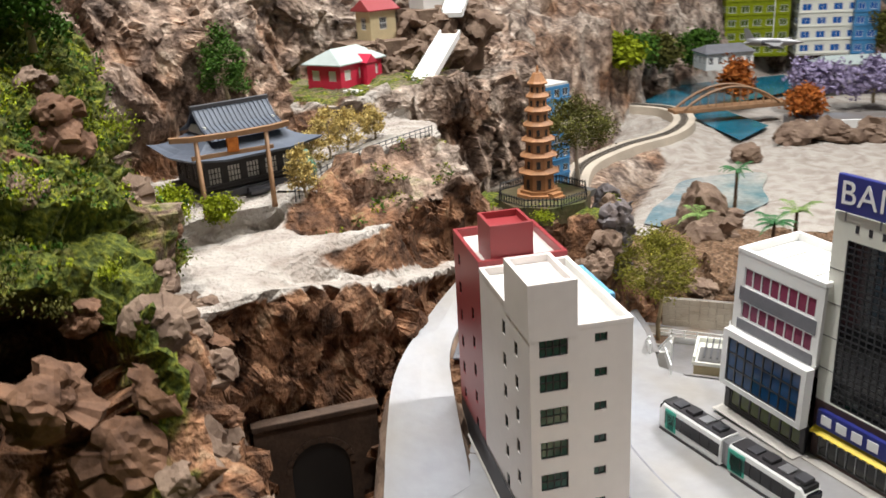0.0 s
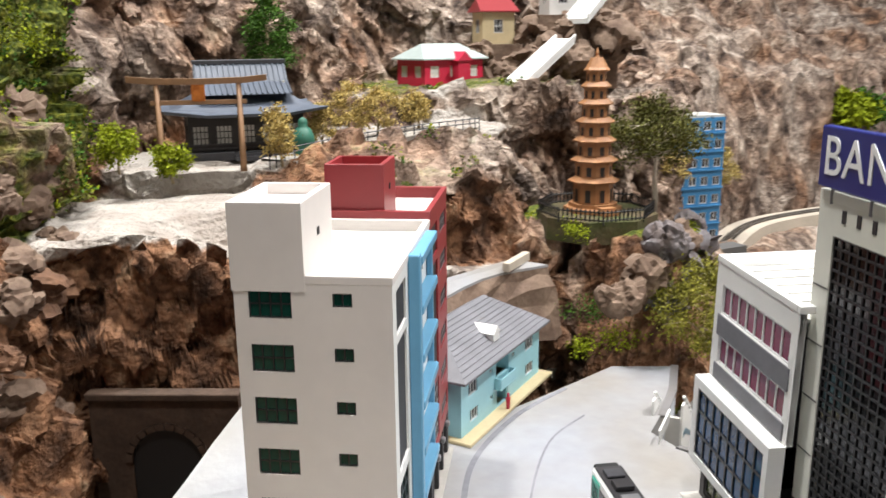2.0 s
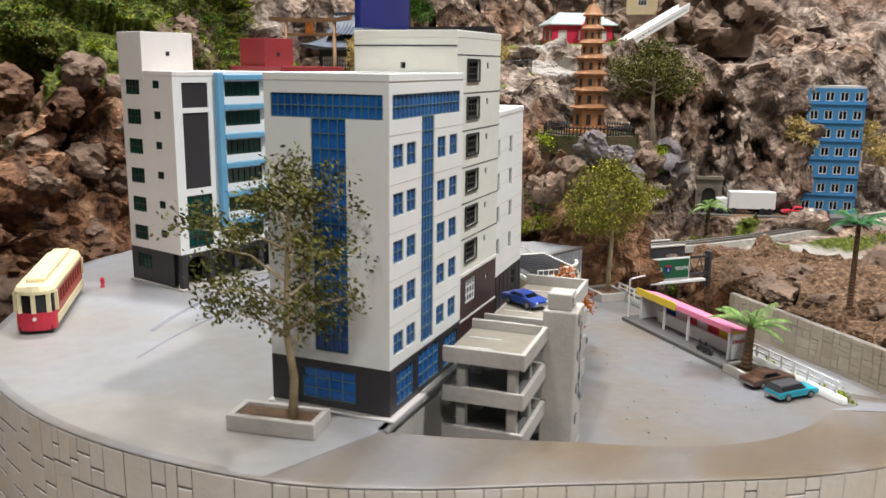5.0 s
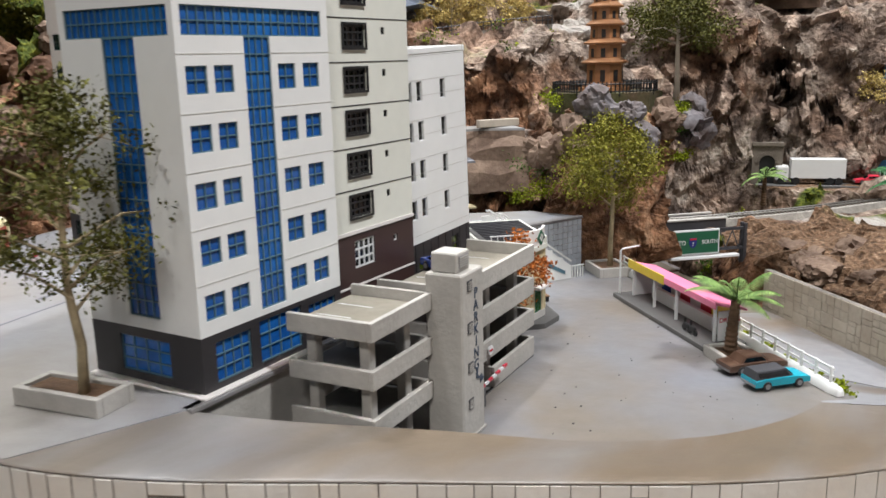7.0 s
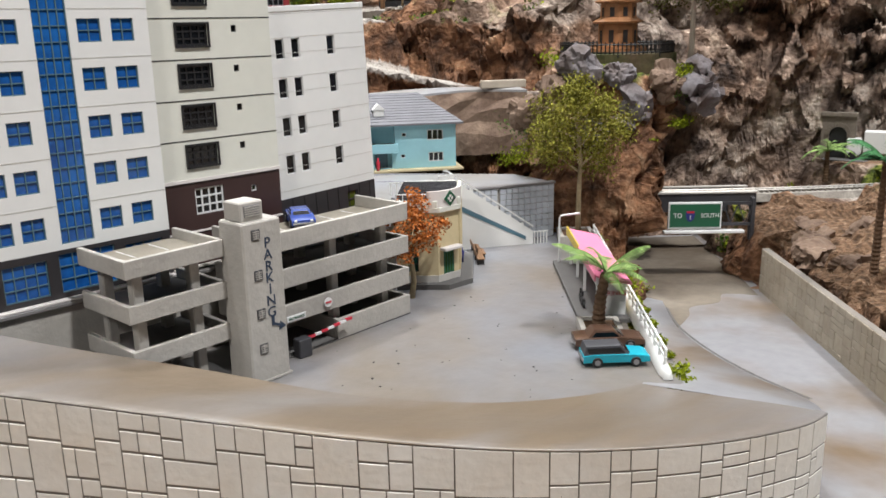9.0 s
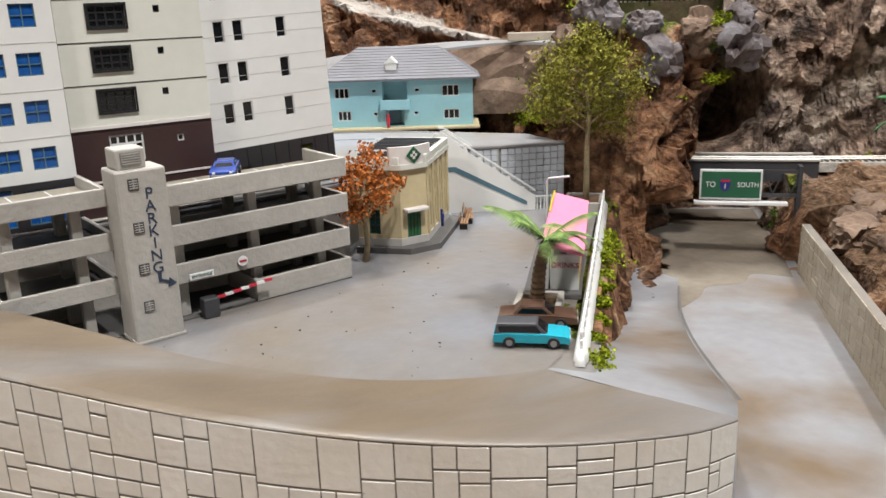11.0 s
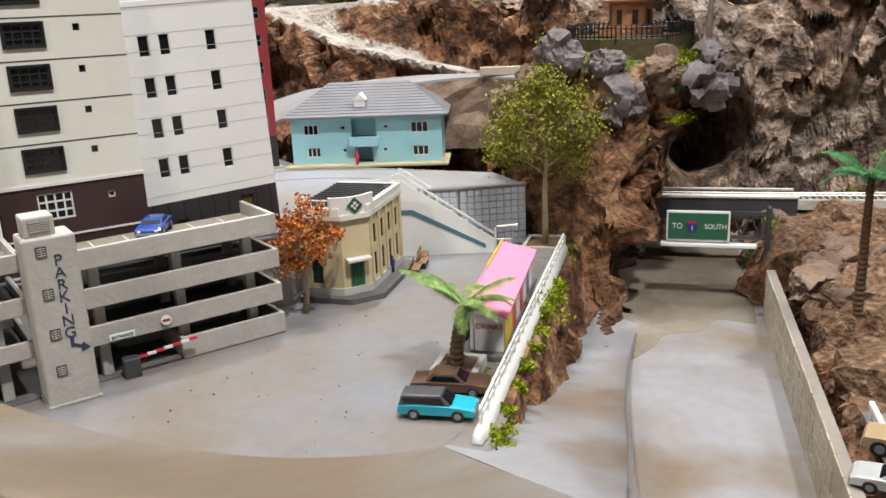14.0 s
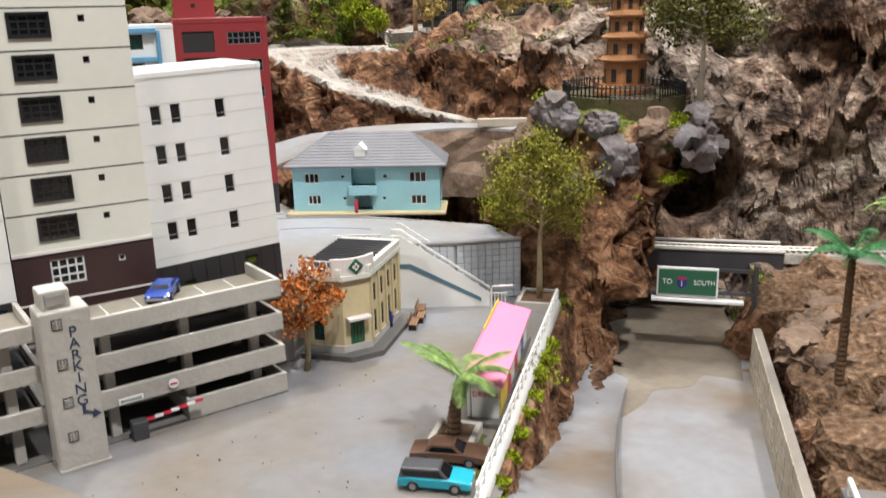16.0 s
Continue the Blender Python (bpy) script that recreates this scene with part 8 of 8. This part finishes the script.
# ---------------------------------------------------------------- pagoda
def pagoda(x, y, z):
    t = thing("pagoda", x, y, z, 12, "tall seven-tier orange-brown wooden pagoda", "pagoda")
    n = 8

    def ring(r, zz):
        return [(r * math.cos(2 * math.pi * (k + 0.5) / n), r * math.sin(2 * math.pi * (k + 0.5) / n), zz) for k in range(n)]
    part("base", Geo().rings([ring(2.5, 0), ring(2.5, 0.35), ring(2.1, 0.4), ring(2.1, 0.7)]), "pagoda", t)
    part("stairs", Geo().box(-0.7, 0.7, -3.2, -2.0, 0, 0.3).box(-0.7, 0.7, -2.8, -2.0, 0.3, 0.6), "pagoda", t)
    zz = 0.7
    for k in range(7):
        f = 1 - k * 0.085
        hh = 1.62 * (1 - 0.05 * k) if k else 2.0
        body = part("storey", Geo().rings([ring(1.7 * f, zz), ring(1.7 * f, zz + hh)]), "pagoda", t)
        for j in range(n):
            a = 2 * math.pi * j / n
            part("doorway", Geo().box(-0.22 * f, 0.22 * f, -0.03, 0.05, 0.15, hh * 0.6), "darkwood", body, at=cmpose(1.7 * f * 0.924 * math.cos(a), 1.7 * f * 0.924 * math.sin(a), zz, 0, 0, math.degrees(a) + 90))
        last = k == 6
        part("eave", Geo().rings([ring(1.7 * f, zz + hh - 0.25), ring(2.2 * f, zz + hh - 0.2), ring(2.25 * f, zz + hh - 0.08), ring(1.9 * f, zz + hh + 0.1), ring(1.66 * f * (0.93 if not last else 0.6), zz + hh + (0.28 if not last else 0.9))]), "pagoda", t)
        zz += hh + 0.2
    part("finial", Geo().lathe([(0.5, zz), (0.3, zz + 0.5), (0.12, zz + 0.9), (0.16, zz + 1.05), (0.03, zz + 1.5)], 8), "pagoda", t)
    return t


pagoda(47.4, 73.2, 13.9)
pfn = thing("fence", 47.6, 72.8, 13.7, 12, "black picket fence round the pagoda lawn", "fence")
n = 8
cor = [(4.9 * math.cos(2 * math.pi * (k + 0.5) / n), 4.9 * math.sin(2 * math.pi * (k + 0.5) / n)) for k in range(n)]
picket = Geo().box(-0.06, 0.06, -0.04, 0.04, 0, 1.25, 0.02).mesh("picket", "black")
for k in range(n):
    (x0, y0), (x1, y1) = cor[k], cor[(k + 1) % n]
    for zz in (0.3, 0.95):
        part("rail", Geo().tube([(x0, y0, zz), (x1, y1, zz)], 0.06, n=4), "black", pfn)
    for j in range(10):
        f = j / 10
        part("picket", picket, None, pfn, at=cmpose(x0 + (x1 - x0) * f, y0 + (y1 - y0) * f, -0.1, 0, 0, math.degrees(math.atan2(y1 - y0, x1 - x0))))
tagged(part("lawn", Geo().prism([(47.6 + a * 1.06, 72.8 + b * 1.06) for a, b in cor], 12.0, 13.85), "rock_brown"), "brown earth terrace under the pagoda", "terrace", kind="structure")


# ---------------------------------------------------------------- far buildings and shore
def tower_block(x, y, z, rz, w, d, h, wall, glass, cols, rows, label):
    t = thing("apartment_building", x, y, z, rz, label, "building")
    for at, ln, c in ((cmpose(0, 0, 0), w, cols), (cmpose(w, 0, 0, 0, 0, 90), d, max(2, cols // 2)), (cmpose(w, d, 0, 0, 0, 180), w, 0), (cmpose(0, d, 0, 0, 0, 270), d, max(2, cols // 2))):
        hs = [(ln * (i + 0.2) / c, ln * (i + 0.8) / c, h * (j + 0.3) / rows, h * (j + 0.8) / rows) for i in range(c) for j in range(rows)] if c else []
        sheet("wall", ln, h, 0.25, hs, wall, t, at)
        for hh in hs:
            window(t, at, *hh, 2, 1, "whiteframe", glass, 0.1)
        for j in range(rows):
            if c:
                part("ledge", Geo().box(0, ln, -0.18, 0, h * (j + 0.12) / rows, h * (j + 0.2) / rows), wall, t, at=at)
    part("roof", Geo().box(0.1, w - 0.1, 0.1, d - 0.1, h - 0.5, h + 0.3), "greyroof", t)
    return t


tower_block(68.6, 106.8, 1.6, 10, 7.0, 4.6, 16.6, "bluehouse", "dark_glass", 4, 7, "mid-blue apartment block with ledges below the cliff")
tower_block(196, 172, 4, -38, 16, 12, 44, "cream", "blue_glass", 4, 12, "far cream and green tower block")
tower_block(181, 184, 4, -38, 17, 10, 44, "leaf_lime", "olive_glass", 5, 12, "far yellow-green glazed tower block")
tower_block(206, 162, 4, -38, 6, 10, 44, "bluehouse", "blue_glass", 2, 12, "far blue slab tower")
cottage("house", 152, 160, 6, -20, 12, 8, 4, "white", "slate", "far white house among trees")
cottage("house", 176, 146, 2, -30, 20, 8, 4, "cream", "tealroof", "far pavilion with pale green roof")
wt = thing("lagoon", 0, 0, 0, 0, kind="structure", label="clear shallow water lapping white sand", category="water")
lag = spline([(79, 94, -1.25), (85, 99, -1.25), (92, 103, -1.25), (99, 108, -1.25), (108, 106.5, -1.25), (113, 103, -1.25), (106, 97, -1.25), (101, 91, -1.25), (94, 89, -1.25), (88, 85, -1.25), (82, 87, -1.25), (79, 94, -1.25)], 5)[:-1]
g = Geo()
deck_fill(g, [(p.x, p.y, -1.25) for p in lag])
part("water_sheet", g, "water", wt)
g = Geo()
deck_fill(g, [(x, y, -0.4) for x, y in ((134, 146), (150, 150), (180, 152), (190, 170), (160, 178), (138, 166))])
tagged(part("bay", g, "deepwater"), "turquoise bay water behind the bridge", "water", kind="structure")
g = Geo()
deck_fill(g, [(x, y, -0.7) for x, y in ((126, 122), (140, 128), (146, 150), (136, 150))])
tagged(part("stream", g, "deepwater"), "stream running from the bay to the beach", "water", kind="structure")
fb = thing("foot_bridge", 138, 138, 2.2, -18, "brown wooden arched truss bridge over stream", "bridge")
part("deck", Geo().box(-13, 13, -2, 2, -0.5, 0.4, 0.1), "wood", fb)
for yy in (-1.9, 1.9):
    arcp = [(u, yy, 0.4 + 4.2 * (1 - (u / 11) ** 2)) for u in np.linspace(-11, 11, 13)]
    part("arch_rib", Geo().tube(arcp, 0.3, n=5), "wood", fb)
    for u, _, z_ in arcp[1:-1]:
        part("hanger", Geo().tube([(u, yy, 0.3), (u, yy, z_)], 0.12, n=4), "wood", fb)
for k, (x, y, z, h, r, leaf) in enumerate(((160, 134, 0, 10, 6, "leaf_lilac"), (172, 128, 0, 9, 5, "leaf_lilac"), (148, 126, 0, 6, 3, "leaf_orange"), (150, 148, 0, 10, 3, "leaf_orange"), (138, 172, 6, 10, 5, "leaf_green"), (146, 170, 5, 9, 5, "leaf_dark"), (128, 160, 8, 9, 5, "leaf_green"), (160, 172, 4, 10, 5, "leaf_green"), (122, 154, 9, 8, 4, "leaf_lime"), (214, 158, 3, 12, 6, "leaf_dark"))):
    tree(x, y, z, h, 0.2, r, leaf, {"leaf_lilac": "far tree with drooping lilac blossom", "leaf_orange": "far rust-coloured tree by the bridge"}.get(leaf, "far dense green tree by the bay"), 90 + k, 9, 60, 0.5, 1.0, r=0.4)
rdp = thing("quay_road", 158, 118, 0, -32, "pale grey quay road with white kerb above the rocks", "road", kind="structure")
part("slab", Geo().box(-16, 60, -5, 5, -2.5, 0.3, 0.1), "pave", rdp)
part("kerb", Geo().box(-16, 60, -5.3, -4.9, -2.5, 0.9, 0.1), "white", rdp)
for k in range(9):
    boulder(136 + k * 7, 118 - k * 4.6, -0.5, 4.2, "tan_rock", 70 + k, 0.7, "tan shore boulder below the quay", "boulders of the quay", k * 33)

# ---------------------------------------------------------------- trucks below the cliff
tr = thing("truck", 62.6, 100.8, 2.16, 16, "white model lorry with long box trailer", "truck")
part("trailer", Geo().box(-2.6, 3.2, -0.85, 0.85, 0.7, 2.9, 0.05), "white", tr, "white box trailer")
part("cab", Geo().box(-4.2, -2.8, -0.8, 0.8, 0.4, 2.1, 0.15), "white", tr, "white cab")
part("windscreen", Geo().box(-4.25, -3.6, -0.7, 0.7, 1.3, 1.9, 0.03), "dark_glass", tr)
for u in (-3.6, -2.0, 1.6, 2.5):
    for s in (-1, 1):
        part("wheel", Geo().lathe([(0.05, -0.15), (0.42, -0.15), (0.42, 0.15), (0.05, 0.15)], 12).turned(pose(u, s * 0.75, 0.42, 90)), "black", tr)
car(68.3, 102.6, 2.16, 197, "tramred", "sedan", "red car model on the road below the cliff", 3.4, 1.4)
tagged(part("cliff_road", ribbon([(56.6, 99.3, 2.14), (60, 99.9, 2.14), (68, 102.4, 2.14), (77, 105.4, 2.14)], 3.4, 0, 1), "asphalt"), "dark road along the foot of the cliff", "road", kind="structure")

# ---------------------------------------------------------------- jet on a wire
jt_ = thing("jet_plane", 75.0, 68.5, 27.4, 212, "grey model jet plane hanging on a wire", "aeroplane")
part("fuselage", Geo().lathe([(0.05, -3.2), (0.25, -2.4), (0.42, -1.0), (0.48, 1.2), (0.4, 2.6), (0.1, 2.8)], 10).turned(pose(0, 0, 0, 90)), "steel", jt_, smooth=True)
part("wing", Geo().prism([(-3.8, 0.9), (-0.3, -0.9), (0.3, -0.9), (3.8, 0.9), (3.8, 1.4), (0.3, 1.2), (-0.3, 1.2), (-3.8, 1.4)], -0.06, 0.06), "steel", jt_)
part("tailplane", Geo().prism([(-1.6, -2.6), (0, -1.9), (1.6, -2.6), (1.6, -2.9), (-1.6, -2.9)], -0.04, 0.04), "steel", jt_)
part("fin", Geo().rings([[(-0.04, a, b) for a, b in ((-1.8, 0.2), (-2.9, 0.2), (-3.1, 1.5), (-2.7, 1.5))], [(0.04, a, b) for a, b in ((-1.8, 0.2), (-2.9, 0.2), (-3.1, 1.5), (-2.7, 1.5))]]), "steel", jt_)
for s in (-1, 1):
    part("pod", Geo().lathe([(0.03, -0.8), (0.16, -0.4), (0.16, 0.5), (0.03, 0.8)], 8).turned(pose(s * 2.6, 0.9, -0.25, 90)), "darksteel", jt_)
    part("intake", Geo().lathe([(0.3, -1.0), (0.36, -0.4), (0.3, 1.0)], 10).turned(pose(s * 0.55, 0, 0, 90)), "darksteel", jt_)
part("wire", Geo().tube([(0, 0, 0.4), (0, 0, 200)], 0.05, n=5), "letters", jt_)

# ---------------------------------------------------------------- street furniture
for k, (s, nn) in enumerate(((9.6, 7.7), (11.4, 8.6), (10.2, 9.0))):
    b = thing("bench", (51.1, 49.1, 50.2)[k], (50.6, 52.4, 51.7)[k], 0, FROT + 8, "small brown wooden bench beside the station", "bench", "benches by the station")
    for j in range(3):
        part("seat_slat", Geo().box(-0.8, 0.8, -0.25 + j * 0.18, -0.1 + j * 0.18, 0.38, 0.44), "wood", b)
    part("backrest", Geo().box(-0.8, 0.8, 0.3, 0.36, 0.5, 0.85, 0.02), "wood", b)
    for u in (-0.65, 0.65):
        part("leg", Geo().box(u - 0.06, u + 0.06, -0.2, 0.3, 0, 0.38), "darkwood", b)
for x, y, z, m in ((50.9, 48.9, 0.35, "deepblue"), (36.2, 54.3, 4.62, "tramred")):
    f = part("figurine", Geo().lathe([(0.16, 0), (0.17, 0.5), (0.22, 0.9), (0.08, 1.02), (0.12, 1.12), (0.1, 1.28), (0.02, 1.32)], 8), m, smooth=True)
    f.matrix_world = cmpose(x, y, z)
    f.scale = (0.8, 0.8, 0.85)
    tagged(f, "tiny painted figurine standing on the pavement", "figurine")
bar = thing("barrier", 56.2, 31.2, 0, 0, "red and white striped barrier at the car park entry", "barrier")
part("cabinet", Geo().box(-0.3, 0.3, -0.5, 0.3, 0, 1.0, 0.05), "darksteel", bar)
for k in range(7):
    part("arm_stripe", Geo().box(-0.06, 0.06, 0.3 + k * 0.42, 0.72 + k * 0.42, 0.85 + k * 0.05, 0.98 + k * 0.05), "tramred" if k % 2 == 0 else "letters", bar)
sgn = thing("round_sign", 55.93, 33.1, 2.4, 0, "small round red and white traffic sign", "sign")
part("disc", Geo().lathe([(0.02, 0), (0.26, 0), (0.26, 0.05), (0.02, 0.05)], 16).turned(pose(0, 0, 0, 0, 90)), "letters", sgn)
part("bar", Geo().box(0.05, 0.08, -0.18, 0.18, -0.05, 0.05), "redink", sgn)
ent = thing("entrance_sign", 56.06, 30.9, 2.0, 92.9, "small white entrance sign with green letters on concrete", "sign")
part("plate", Geo().box(-0.62, 0.62, -0.06, 0.0, 0, 0.32, 0.02), "letters", ent)
words("ENTRANCE", 0.2, "greensign", ent, cmpose(0, -0.07, 0.16))
dr = thing("railing", 46.0, 51.0, 4.4, 58, "white railing at the head of the stairs", "railing")
for k in range(8):
    part("post", Geo().box(-3.2 + k * 0.45, -3.1 + k * 0.45, 0, 0.08, 0, 0.9), "white", dr)
part("rail", Geo().box(-3.3, 0.1, -0.02, 0.1, 0.85, 0.95), "white", dr)
rb = random.Random(3)
gr = Geo()
for _ in range(110):
    x, y = rb.uniform(56, 76), rb.uniform(24, 56)
    if x - 56 > 0.95 * (y - 24) + 18 or (x - 71.1) * 0.742 + (y - 40.8) * 0.67 > -0.6:
        continue
    s = rb.uniform(0.015, 0.045)
    gr.box(x - s, x + s, y - s, y + s, 0.0, s)
tagged(part("grit", gr, "black"), "dark crumbs of grit lying on the plaza", "grit", kind="stuff")
